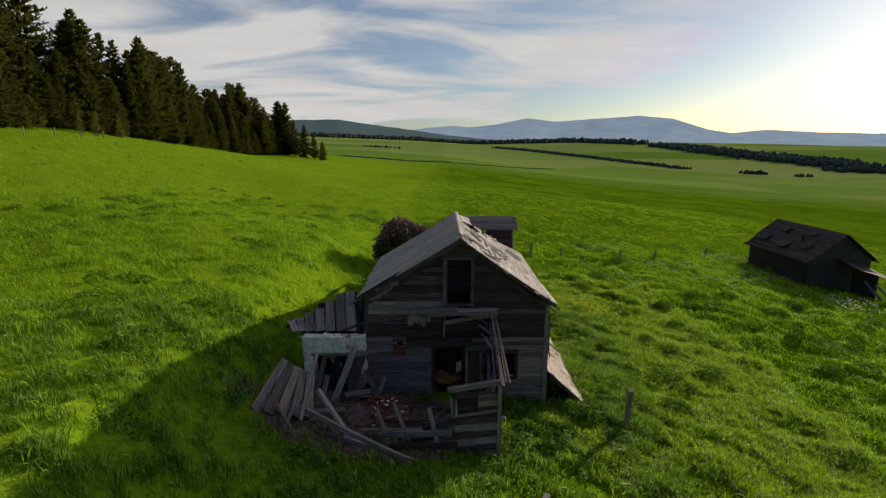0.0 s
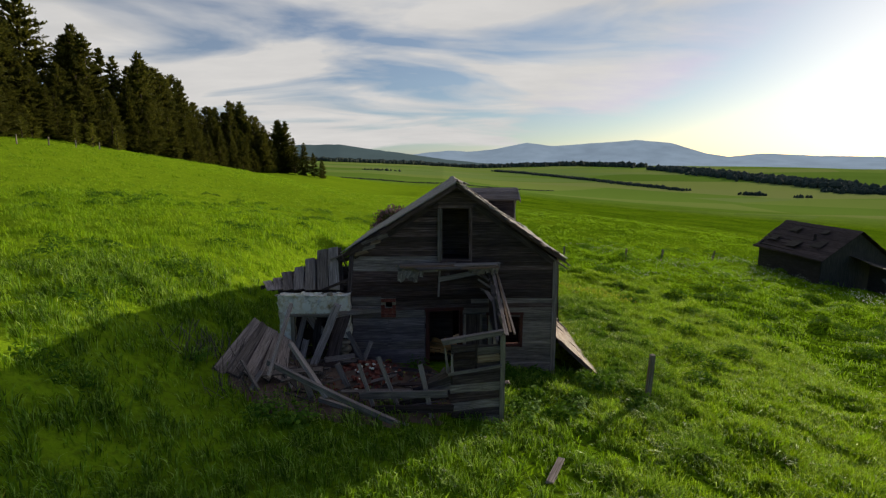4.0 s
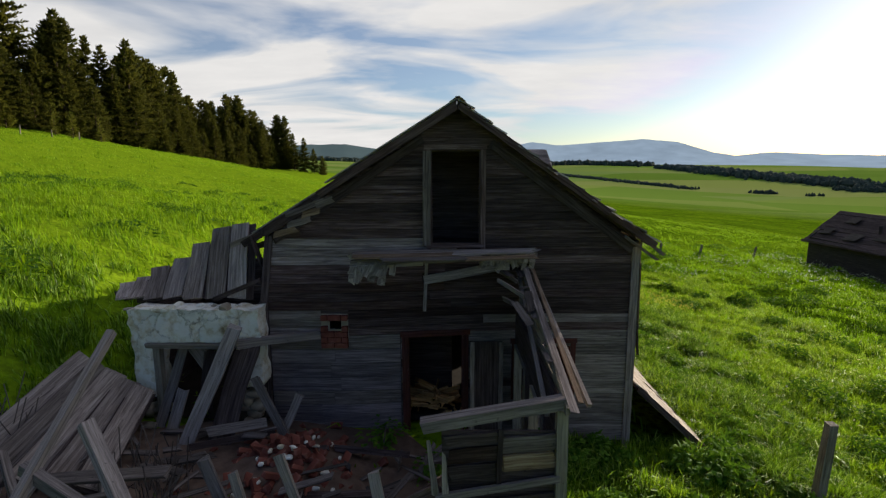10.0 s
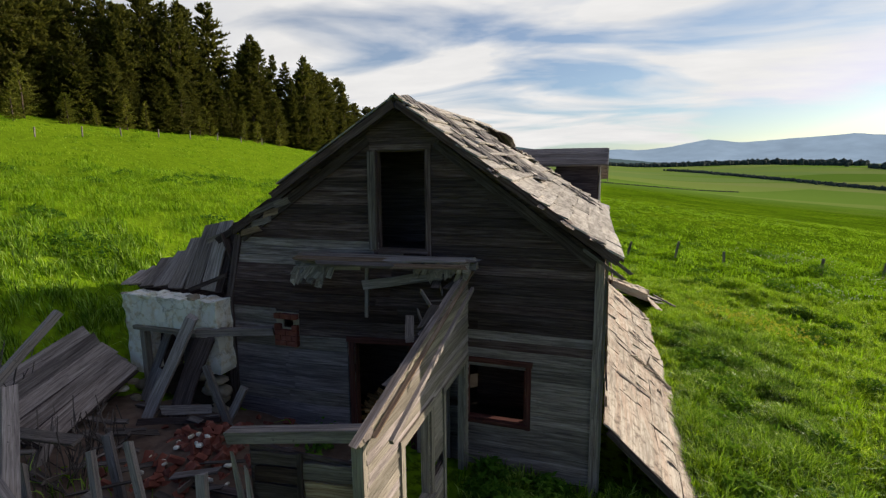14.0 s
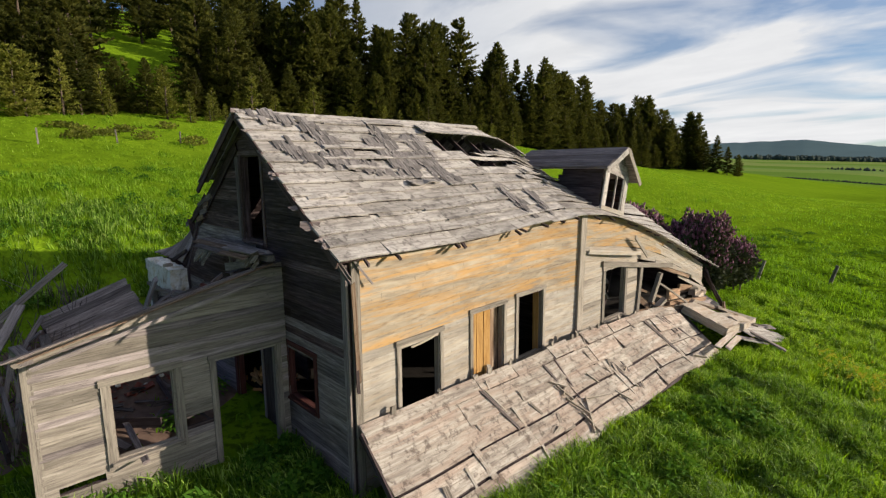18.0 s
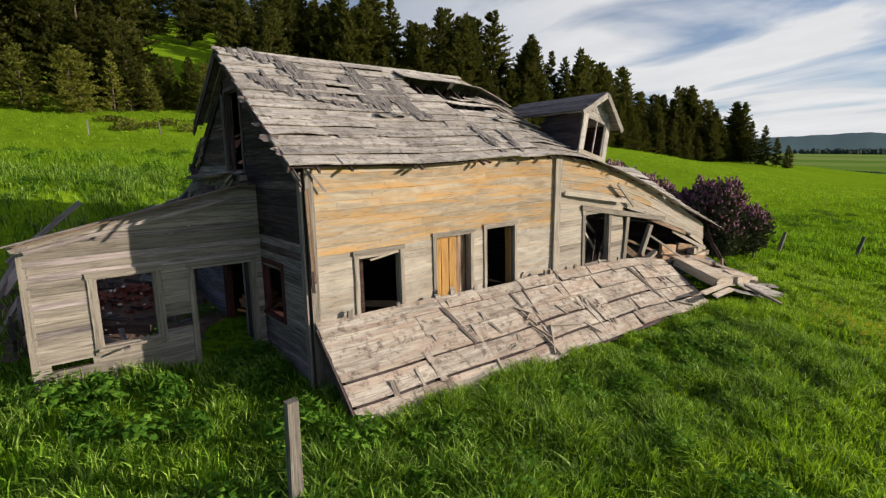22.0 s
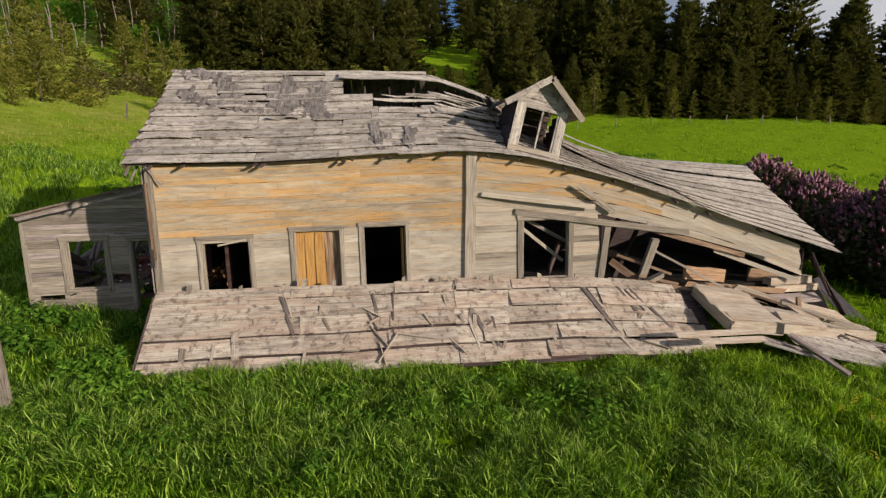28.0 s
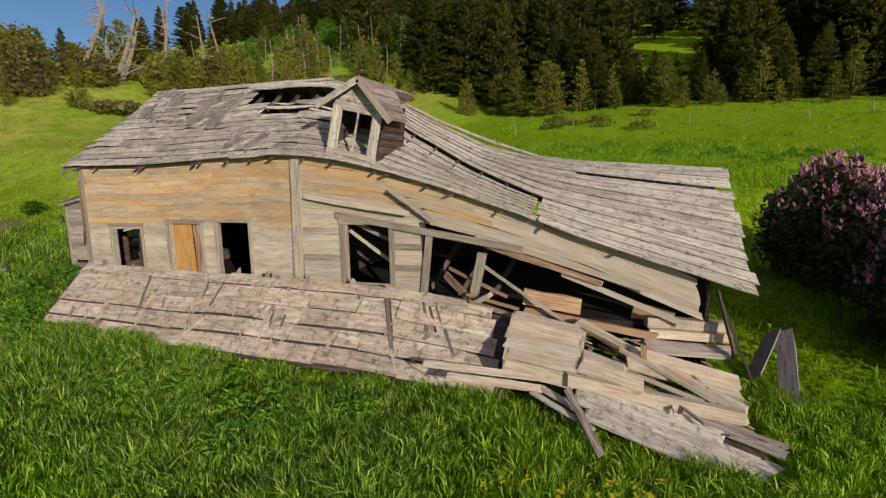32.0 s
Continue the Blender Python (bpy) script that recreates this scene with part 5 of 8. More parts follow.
for y in (15.9, 16.9, 17.7, 18.05, 18.55, 19.95, 20.7, 20.85, 21.5, 21.7, 22.8, 23.6):
    p, n = porch_roof(y + R.uniform(-0.05, 0.05), 1.05)
    board("bracket", p - n * 0.08 + Vector((0.06, 0, -0.05)), p + n * 0.02 + Vector((-0.02, R.uniform(-0.05, 0.05), R.uniform(0.08, 0.14))), R.uniform(0.06, 0.10), 0.045, M_TRIM, porch, (0, 1, 0), rough=0.6)
# split battens over the upright breaks
for y0, s0, y1, s1, w, m in ((17.62, 0.94, 17.78, 0.70, 0.07, M_LATH), (17.74, 0.72, 17.90, 0.48, 0.06, M_LATH), (17.70, 0.93, 17.86, 0.66, 0.03, M_PALE), (18.02, 0.68, 18.04, 0.47, 0.05, M_PALE), (16.88, 0.49, 16.95, 0.23, 0.13, M_PORCH), (16.55, 0.40, 16.55, 0.24, 0.05, M_PALE), (18.14, 0.30, 18.08, 0.08, 0.04, M_PORCH),
                             (19.34, 0.92, 19.42, 0.70, 0.05, M_LATH), (19.74, 0.94, 19.70, 0.44, 0.03, M_DARK), (21.28, 0.62, 21.46, 0.26, 0.05, M_LATH), (21.36, 0.60, 21.56, 0.22, 0.04, M_PORCH), (21.16, 0.52, 21.30, 0.14, 0.05, M_PORCH), (21.62, 0.56, 21.64, 0.20, 0.05, M_LATH), (22.95, 1.0, 23.1, 0.80, 0.05, M_LATH),
                             (23.62, 0.92, 24.10, 0.26, 0.07, M_LATH), (23.70, 0.90, 24.02, 0.42, 0.04, M_DARK), (24.40, 0.94, 24.62, 0.60, 0.06, M_LATH), (24.54, 0.90, 24.78, 0.62, 0.05, M_DARK), (24.66, 0.92, 24.86, 0.70, 0.04, M_LATH), (24.95, 0.66, 25.25, 0.34, 0.06, M_LATH), (24.05, 0.32, 24.24, 0.08, 0.05, M_PORCH), (22.75, 0.30, 22.82, 0.08, 0.05, M_PORCH)):
    a, n = porch_roof(y0, s0)
    b, _ = porch_roof(y1, s1)
    board("slat", a + n * 0.062, b + n * 0.060, w, 0.014, m, porch, (0, 1, 0), rough=0.6)
# sticks lying crosswise near the buried edge
for y0, s0, y1, s1, w in ((19.76, 0.40, 20.55, 0.30, 0.05), (19.40, 0.08, 19.78, 0.40, 0.05), (19.2, 0.72, 19.5, 0.60, 0.045), (19.28, 0.66, 19.44, 0.46, 0.04), (19.5, 0.62, 19.26, 0.54, 0.04), (19.3, 0.50, 19.62, 0.24, 0.04), (20.30, 0.62, 20.44, 0.46, 0.035), (19.45, 0.30, 19.55, 0.05, 0.05), (20.75, 0.30, 21.0, 0.12, 0.04), (24.5, 0.20, 24.9, 0.10, 0.06)):
    p, n = porch_roof(y0, s0)
    q2, _ = porch_roof(y1, s1)
    board("loose_stick", p + n * 0.085, q2 + n * 0.10, w, 0.022, M_PALE, porch, n, rough=0.6)
board("edge_board", porch_roof(15.3, 0.0)[0], porch_roof(15.3, 1.0)[0], 0.10, 0.03, M_DARK, porch, (0, 0, 1))
scr = Soup()
for i in range(30):
    y, s = 15.6 + 10 * R.random(), R.uniform(0.08, 0.95)
    if R.random() < 0.5:
        y, s = R.choice((18.6, 20.9, 21.2, 23.9, 24.8)) + R.gauss(0, 0.22), R.uniform(0.15, 0.95)
    p, n = porch_roof(y, s)
    a = R.uniform(0, math.pi) if R.random() < 0.4 else R.gauss(0, 0.25)
    l = R.uniform(0.1, 0.34)
    t, _ = porch_roof(y + math.sin(a) * l, min(1.0, s + math.cos(a) * l / 1.7))
    scr.add(stick(p + n * 0.05, t + n * R.uniform(0.055, 0.09), R.uniform(0.03, 0.12), 0.012, (0, 1, 0), rough=0.6))
tagged(scr.done("splinter_litter", M_SCRAP, porch), kind="stuff")


# ---- front lean-to: its side wall still stands ----
leanto = empty("ruined_front_porch", (1.5, 13.4, tz(1.5, 13.4)), "standing side wall of a ruined front porch with empty window", "porch")


def side_wall(y, z):
    return Vector((1.50, y, z)), Vector((1, 0, 0))


S_OPEN = [(12.76, 13.54, 0.23, 1.31), (14.10, 15.05, -0.6, 1.29), (12.12, 12.62, 0.02, 0.14), (13.64, 14.06, 0.36, 0.58)]
sw = sheet("side_wall", side_wall, [11.97, 12.5, 13, 14, 15.22], [-0.4, 0.4, 1.80], S_OPEN, 0.04, M_DARK, leanto, label="grey clapboard side wall, half in sun")
siding(sw, side_wall, -0.4, 2.60, 0.105, lambda z: (max(11.97, 12.0 + (z - 1.85) / 0.245), 15.24), S_OPEN, 2.2, lambda k, y: R.choice((M_TRIM, M_TRIM, M_GREY)))
opening_trim(leanto, side_wall, *S_OPEN[0], 0.10, M_TRIM, name="window")
opening_trim(leanto, side_wall, *S_OPEN[1], 0.08, M_TRIM, bottom=False, name="doorway")
board("corner_post", (1.47, 11.94, -0.5), (1.47, 11.96, 1.80), 0.11, 0.11, M_TRIM, leanto, (1, 0, 0), rough=0.1)
board("top_rafter", (1.50, 11.85, 1.83), (1.52, 15.1, 2.60), 0.09, 0.05, M_TRIM, leanto, (0, 0, 1))
for k, (dx, w) in enumerate(((-0.05, 0.10), (0.05, 0.06))):
    board("roof_board", (1.58 + dx, 11.75 + 0.15 * k, 1.88), (1.58 + dx, 15.05, 2.62), w * 0.8, 0.02, (M_DULL, M_ROT)[k], leanto, (1, 0, 0), rough=0.5)
board("rafter", (1.74, 12.0, 1.80), (1.68, 14.9, 2.42), 0.05, 0.04, M_GREY, leanto)
board("rafter", (1.40, 12.3, 1.55), (1.46, 15.15, 2.50), 0.04, 0.05, M_GREY, leanto)
# torn shingles and boards left along the top of the side wall
torn = Soup()
for i in range(14):
    y = 12.2 + 2.9 * R.random() ** 0.6
    x, z = 1.50 + R.uniform(-0.30, 0.08) * (y - 11.6) / 3.5, 1.88 + (y - 12.0) * 0.245 + R.uniform(-0.04, 0.06)
    a = R.gauss(0.0, 0.5)
    l = R.uniform(0.12, 0.42)
    torn.add(stick((x, y, z), (x + l * math.sin(a) * 0.6, y + l * math.cos(a), z + l * R.uniform(-0.2, 0.4)), R.uniform(0.04, 0.12), 0.012, (1, 0, 0), rough=0.7))
tagged(torn.done("shingle_litter", M_LATH, leanto, "torn grey shingles along the top of the wall"), kind="stuff")
for k in range(3):
    y = 13.6 + 0.45 * k
    board("fallen_lath", (1.46 - 0.04 * k, y, 2.22 + 0.10 * k), (1.15 - 0.05 * k, y + R.uniform(0.4, 0.8), 2.25 + 0.12 * k + R.uniform(-0.1, 0.1)), 0.06, 0.02, M_DULL, leanto, rough=0.6)
# low front panel
front = box("front_wall", (0.32, 11.97, -0.45), (1.42, 12.0, 1.56), M_DARK, leanto, "broken low front wall of mixed boards")
for k in range(6):
    z = -0.30 + 0.205 * k
    board("wall_board", (0.27 + 0.04 * (k % 3), 11.94, z), (1.44, 11.94, z + 0.11), 0.20, 0.022, (M_DULL, M_DARK, M_DULL, M_GABLE, M_DULL, M_DARK)[k], front, (0, 0, 1), rough=0.12)
board("rail_board", (0.26, 11.90, 0.90), (1.46, 11.91, 1.10), 0.07, 0.04, M_GREY, front, (0, 0, 1), rough=0.2)
# The three dark boards at the left stand in for a dark opening.
for x0, x1, z, w, m in ((0.90, 1.42, 1.24, 0.17, M_ROT), (0.88, 1.42, 1.42, 0.16, M_DULL), (0.38, 0.86, 1.12, 0.16, M_DARK), (0.40, 0.86, 1.30, 0.15, M_ROOM), (0.36, 0.88, 1.46, 0.12, M_DARK)):
    board("wall_board", (x0, 11.945, z), (x1, 11.945, z + 0.05), w, 0.022, m, front, (0, 0, 1), rough=0.2)
board("upright", (0.87, 11.925, 0.98), (0.89, 11.925, 1.60), 0.05, 0.03, M_DARK, front, (1, 0, 0), rough=0.1)
for k in range(2):
    board("ragged_stake", (0.26 + 0.10 * k, 11.90, 0.92), (0.20 + 0.14 * k, 11.88, 1.50 - 0.12 * k), 0.07, 0.03, M_GREY, front, (1, 0, 0), taper=0.5, rough=0.5)
board("top_rail", (0.14, 11.94, 1.63), (1.54, 11.99, 1.86), 0.11, 0.13, M_GREY, leanto, (0, 0, 1), "heavy bleached rail")
for k in range(4):
    board("low_board", (-0.95 + 0.22 * k, 12.02, 0.10 + 0.17 * k), (0.32, 11.98, 0.42 + 0.17 * k), 0.15, 0.03, (M_DARK, M_DULL, M_DARK, M_GABLE)[k], leanto, (0, 0, 1))
# inside: leaning light board heap in the doorway
heap = Soup()
for i in range(85):
    x, y = R.gauss(0.08, 0.20), R.uniform(15.25, 15.95)
    z = -0.05 + max(0, 0.40 - abs(x - 0.10) * 0.7 - abs(y - 15.55) * 0.3) * R.uniform(0.5, 1)
    a = R.uniform(0, 6.28)
    l = R.uniform(0.15, 0.38)
    heap.add(stick((x, y, z), (x + l * math.cos(a), y + l * math.sin(a) * 0.6, z + R.uniform(-0.06, 0.14)), R.uniform(0.03, 0.09), 0.015, rough=0.5))
tagged(heap.done("plank_scraps", M_CHIPS), "heap of broken light wood scraps inside the doorway", "debris", kind="stuff")

# ---- whitewashed stone wall and the lean-to roof behind it ----
stone = empty("stone_wall", (-3.4, 14.7, tz(-3.4, 14.7)), "crumbling whitewashed stone wall with an empty doorway", "wall")


def blob(c, size, seed, flat=1.0):
    """A rounded, uneven stone."""
    bm = bmesh.new()
    bmesh.ops.create_icosphere(bm, subdivisions=2, radius=0.5)
    q = random.Random(seed)
    o = Vector((q.uniform(0, 50), q.uniform(0, 50), 0))
    for v in bm.verts:
        p = v.co.copy()
        m = max(abs(p.x), abs(p.y), abs(p.z))
        p = p * (0.55 + 0.45 * 0.5 / m)
        p *= 1 + 0.22 * noise.noise(p * 2.2 + o)
        v.co = Vector((p.x * size[0], p.y * size[1], p.z * size[2])) + Vector(c)
    vs = [v.co.copy() for v in bm.verts]
    fs = [tuple(x.index for x in f.verts) for f in bm.faces]
    bm.free()
    return vs, fs


def plaster(name, x0, x1, z0, z1, y=14.62, d=0.34):
    """A block of rubble wall with a wavy plastered face."""
    nx, nz = max(2, int((x1 - x0) / 0.09)), max(2, int((z1 - z0) / 0.09))
    vs, fs = [], []
    for side in (0, 1):
        for j in range(nz + 1):
            for i in range(nx + 1):
                x, z = x0 + (x1 - x0) * i / nx, z0 + (z1 - z0) * j / nz
                w = 0.035 * noise.noise(Vector((x * 4, z * 4, 3))) + 0.02 * noise.noise(Vector((x * 13, z * 13, 1)))
                e = 0.04 * noise.noise(Vector((x * 6, z * 6, 9)))
                vs.append(Vector((x + (e if i in (0, nx) else 0), y + (d if side else w), z + (1.3 * e if j == nz else 0))))
    k = (nx + 1) * (nz + 1)
    for j in range(nz):
        for i in range(nx):
            a = j * (nx + 1) + i
            fs.append((a, a + 1, a + nx + 2, a + nx + 1))
            fs.append((k + a + nx + 1, k + a + nx + 2, k + a + 1, k + a))
    for i in range(nx):
        a, b = i, nz * (nx + 1) + i
        fs.append((a, k + a, k + a + 1, a + 1))
        fs.append((b, b + 1, k + b + 1, k + b))
    for j in range(nz):
        a, b = j * (nx + 1), j * (nx + 1) + nx
        fs.append((a, a + nx + 1, k + a + nx + 1, k + a))
        fs.append((b, k + b, k + b + nx + 1, b + nx + 1))
    return link(name, vs, fs, M_PLASTER, stone, smooth=False)


plaster("pier", -4.34, -3.98, 0.62, 1.62)
plaster("lintel_face", -4.36, -2.42, 1.48, 1.98)
plaster("pier", -2.80, -2.42, 0.78, 1.50)
for i in range(30):
    # bare rubble where the plaster has fallen
    c = (R.choice((-4.16, -4.30, -2.62, -2.66, -2.78)) + R.uniform(-0.12, 0.12), 14.78 + R.uniform(-0.12, 0.10), R.uniform(-0.1, 0.74))
    vs, fs = blob(c, (R.uniform(0.16, 0.32), R.uniform(0.2, 0.3), R.uniform(0.10, 0.18)), 90 + i)
    link("stone", vs, fs, M_STONE, stone, smooth=True)
for i in range(28):
    if i < 12:
        c = (R.uniform(-4.42, -2.42), 14.78 + R.uniform(-0.12, 0.12), 1.97 + R.uniform(-0.02, 0.02))
        s = (R.uniform(0.10, 0.34), R.uniform(0.12, 0.26), R.uniform(0.04, 0.12))
    else:
        c = (-4.3 + R.uniform(-0.28, 0.25), 14.5 + R.uniform(-0.25, 0.15), R.uniform(0.1, 0.75))
        s = (R.uniform(0.12, 0.24), R.uniform(0.12, 0.2), R.uniform(0.08, 0.14))
    vs, fs = blob(c, s, i)
    link("stone", vs, fs, M_PLASTER if R.random() < 0.6 else M_STONE, stone, smooth=False)
board("lintel", (-4.1, 14.6, 1.45), (-2.8, 14.6, 1.43), 0.06, 0.12, M_TRIM, stone, (0, 0, 1))
board("jamb", (-4.0, 14.66, 0.0), (-3.98, 14.66, 1.42), 0.1, 0.12, M_TRIM, stone, (1, 0, 0))
board("jamb", (-4.02, 14.35, -0.1), (-3.72, 14.9, 1.30), 0.15, 0.03, M_GREY, stone, (1, 0, 0))
board("jamb", (-3.78, 14.2, -0.1), (-3.62, 14.6, 0.72), 0.17, 0.03, M_GREY, stone, (1, 0, 0))
board("inner_board", (-3.60, 15.0, 1.30), (-3.30, 15.0, 0.80), 0.26, 0.03, M_GREY, stone, (1, 0, 0))
board("jamb", (-3.55, 14.95, -0.1), (-3.35, 15.0, 1.2), 0.2, 0.03, M_DARK, stone, (1, 0, 0))

cellar = empty("cellar_leanto_roof", (-3.7, 15.7, tz(-3.7, 15.7)), "sagging plank roof of a small cellar lean-to", "lean-to")
for k, (x0, x1, z1, w) in enumerate(((-4.62, -4.98, 2.10, 0.22), (-4.40, -4.68, 2.20, 0.25), (-4.14, -4.40, 2.38, 0.28), (-3.86, -4.02, 2.54, 0.28), (-3.54, -3.70, 2.74, 0.29), (-3.19, -3.33, 2.98, 0.30), (-2.86, -3.02, 3.06, 0.28))):
    lo, hi = Vector((x0, 14.96, 2.07 + 0.012 * (k % 2))), Vector((x1, 15.66, z1 + R.uniform(-0.02, 0.03)))
    hi = hi + (hi - lo) * 0.06
    board("roof_plank", lo, hi, w, 0.025, M_DULL if k % 3 else M_GREY, cellar, (1, 0, 0), rough=0.10)
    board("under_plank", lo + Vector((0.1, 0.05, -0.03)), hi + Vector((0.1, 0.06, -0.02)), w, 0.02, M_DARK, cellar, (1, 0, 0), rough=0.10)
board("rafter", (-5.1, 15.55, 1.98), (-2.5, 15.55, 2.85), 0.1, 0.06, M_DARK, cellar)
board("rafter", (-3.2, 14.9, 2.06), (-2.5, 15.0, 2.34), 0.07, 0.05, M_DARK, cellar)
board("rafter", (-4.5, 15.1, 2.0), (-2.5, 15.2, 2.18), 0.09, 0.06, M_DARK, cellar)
# Near-black floor added so that the cellar doorway shows no bright ground.
floor_v = [(-4.42 + 0.28 * i, 14.72 + 0.29 * j, tz(-4.42 + 0.28 * i, 14.72 + 0.29 * j) + 0.07 + 0.03 * noise.noise(Vector((i * 1.3, j * 1.3, 2)))) for j in range(9) for i in range(8)]
link("unlit_cellar_floor", floor_v, [(8 * j + i, 8 * j + i + 1, 8 * j + i + 9, 8 * j + i + 8) for j in range(8) for i in range(7)], M_UNLIT, cellar, smooth=True)
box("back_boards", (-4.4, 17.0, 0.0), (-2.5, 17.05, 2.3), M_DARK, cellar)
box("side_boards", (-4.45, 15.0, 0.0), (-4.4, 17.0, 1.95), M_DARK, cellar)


# ---- loose planks and rubble before the house ----
def plank(a, b, w=0.15, t=0.04, m=M_GREY, side=(0, 0, 1), label="loose weathered grey plank among the rubble", bow=0.0, name="plank"):
    return tagged(board(name, a, b, w, t, m, None, side, bow=bow), label, "plank", "fallen planks")


plank((-2.68, 14.40, 1.78), (-3.42, 13.85, -0.1), 0.20, 0.05, M_GREY, (1, 0, 0), "wide grey plank leaning against the stone wall")
plank((-2.55, 14.5, 1.45), (-2.95, 13.95, -0.1), 0.34, 0.04, M_DARK, (1, 0, 0), "dark wide board slumped beside the doorway")
plank((-2.72, 14.5, 1.50), (-1.60, 14.93, 1.50), 0.12, 0.10, M_GREY, (0, 0, 1), "square grey beam wedged against the house wall", name="beam")
plank((-3.30, 12.2, 1.52), (-2.35, 11.5, 0.55), 0.16, 0.07, M_GREY, (0, 1, 0), "split bleached plank end sticking up")
plank((-3.75, 11.9, 1.22), (-0.9, 11.2, 0.15), 0.12, 0.09, M_GREY, (0, 0, 1), "long pale beam lying over the rubble", bow=0.05, name="beam")
plank((-3.48, 12.98, 2.2), (-3.62, 11.6, 1.0), 0.11, 0.07, M_GREY, (0, 1, 0), "slim pale plank leaning over the panel")
plank((-2.40, 14.3, 1.05), (-1.95, 14.2, 0.15), 0.12, 0.05, M_GREY, (1, 0, 0))
plank((-1.80, 14.4, 0.75), (-2.1, 14.2, 0.05), 0.12, 0.05, M_GREY, (1, 0, 0))
plank((-1.72, 11.95, 1.12), (-1.35, 11.7, 0.1), 0.08, 0.06, M_GREY, (1, 0, 0), "broken pale stud standing in the rubble")
plank((-1.30, 12.05, 1.24), (-0.85, 11.85, 0.15), 0.09, 0.05, M_GREY, (1, 0, 0), "broken pale stud standing in the rubble")
plank((-0.36, 12.05, 1.06), (-0.1, 11.75, -0.05), 0.11, 0.06, M_GREY, (1, 0, 0), "broken grey stud standing in the rubble")
plank((-1.7, 11.75, 0.48), (0.25, 11.8, 0.5), 0.16, 0.05, M_GREY, (0, 0, 1))
plank((-1.4, 11.6, 0.22), (0.35, 11.7, 0.2), 0.18, 0.05, M_DARK, (0, 0, 1))
plank((-2.6, 11.75, 0.40), (-0.6, 11.35, -0.05), 0.10, 0.08, M_GREY, (0, 0, 1), "long pale beam lying over the rubble", name="beam")
plank((-2.95, 12.0, 0.72), (-2.6, 11.8, -0.1), 0.13, 0.05, M_GREY, (1, 0, 0))
plank((-2.35, 12.6, 0.85), (-1.95, 12.4, 0.1), 0.13, 0.05, M_GREY, (1, 0, 0))
plank((-4.1, 12.5, 0.75), (-4.4, 11.9, 0.15), 0.10, 0.04, M_GREY, (1, 0, 0))
plank((-4.6, 12.6, 0.95), (-3.9, 12.0, 0.25), 0.09, 0.04, M_GREY, (0, 1, 0))
plank((-3.7, 12.9, 0.6), (-3.3, 12.3, 0.2), 0.12, 0.04, M_GREY, (0, 1, 0))
plank((2.05, 9.5, tz(2.05, 9.5) + 0.12), (2.45, 10.3, tz(2.45, 10.3) + 0.16), 0.13, 0.04, M_GREY, (1, 0, 0), "pale plank lying in the grass")
for i in range(12):
    x, y = R.uniform(-4.7, 0.2), R.uniform(11.9, 14.2)
    z, a, l = tz(x, y) + R.uniform(0.08, 0.34), R.gauss(0.0, 0.7), R.uniform(0.7, 1.9)
    plank((x, y, z), (x + l * math.cos(a), y + 0.7 * l * math.sin(a), z + R.uniform(-0.2, 0.3) * l * 0.5), R.uniform(0.08, 0.18), 0.035, R.choice((M_DULL, M_DARK)), (0.1, 0.4, 1) if i % 2 else (0, 1, 0.2), "broken dull board lying in the rubble")
# trodden soil and rotten debris under the planks
soil_v, soil_f = [], []
for j in range(30):
    for i in range(48):
        x, y = -6.4 + i * 0.17, 10.6 + j * 0.165
        edge = math.hypot((x + 2.1) / 3.1, (y - 13.1) / 2.1) * 0.85 + 0.12 * noise.noise(Vector((x, y, 0)))
        soil_v.append((x, y, tz(x, y) + 0.08 - 0.45 * max(0, edge - 0.62) + 0.07 * noise.noise(Vector((x * 1.7, y * 1.7, 2))) + 0.03 * noise.noise(Vector((x * 6, y * 6, 5)))))
for j in range(29):
    for i in range(47):
        o = j * 48 + i
        soil_f.append((o, o + 1, o + 49, o + 48))
tagged(link("bare_soil", soil_v, soil_f, M_SOIL, smooth=True), "bare brown soil and rotten debris before the house", "soil", kind="stuff")
# wide fallen panel of boards
panel = empty("fallen_panel", (-4.4, 13.3, tz(-4.4, 13.3)), "fallen panel of dull brown boards leaning on the bank", "wall panel")
PA, PB = Vector((-4.85, 14.25, 1.45)), Vector((-4.0, 14.42, 0.80))
QA, QB = Vector((-5.35, 12.6, 0.72)), Vector((-3.6, 12.70, 0.42))
for k in range(5):
    q = (k + 0.5) / 5
    board("panel_board", PA.lerp(PB, q), QA.lerp(QB, q), 0.30, 0.02, M_DULL, panel, PB - PA, rough=0.15)
    board("panel_back_board", PA.lerp(PB, q) - Vector((0.0, 0.02, 0.04)), QA.lerp(QB, q) - Vector((0.0, 0.02, 0.04)), 0.36, 0.02, M_DARK, panel, PB - PA, rough=0.1)
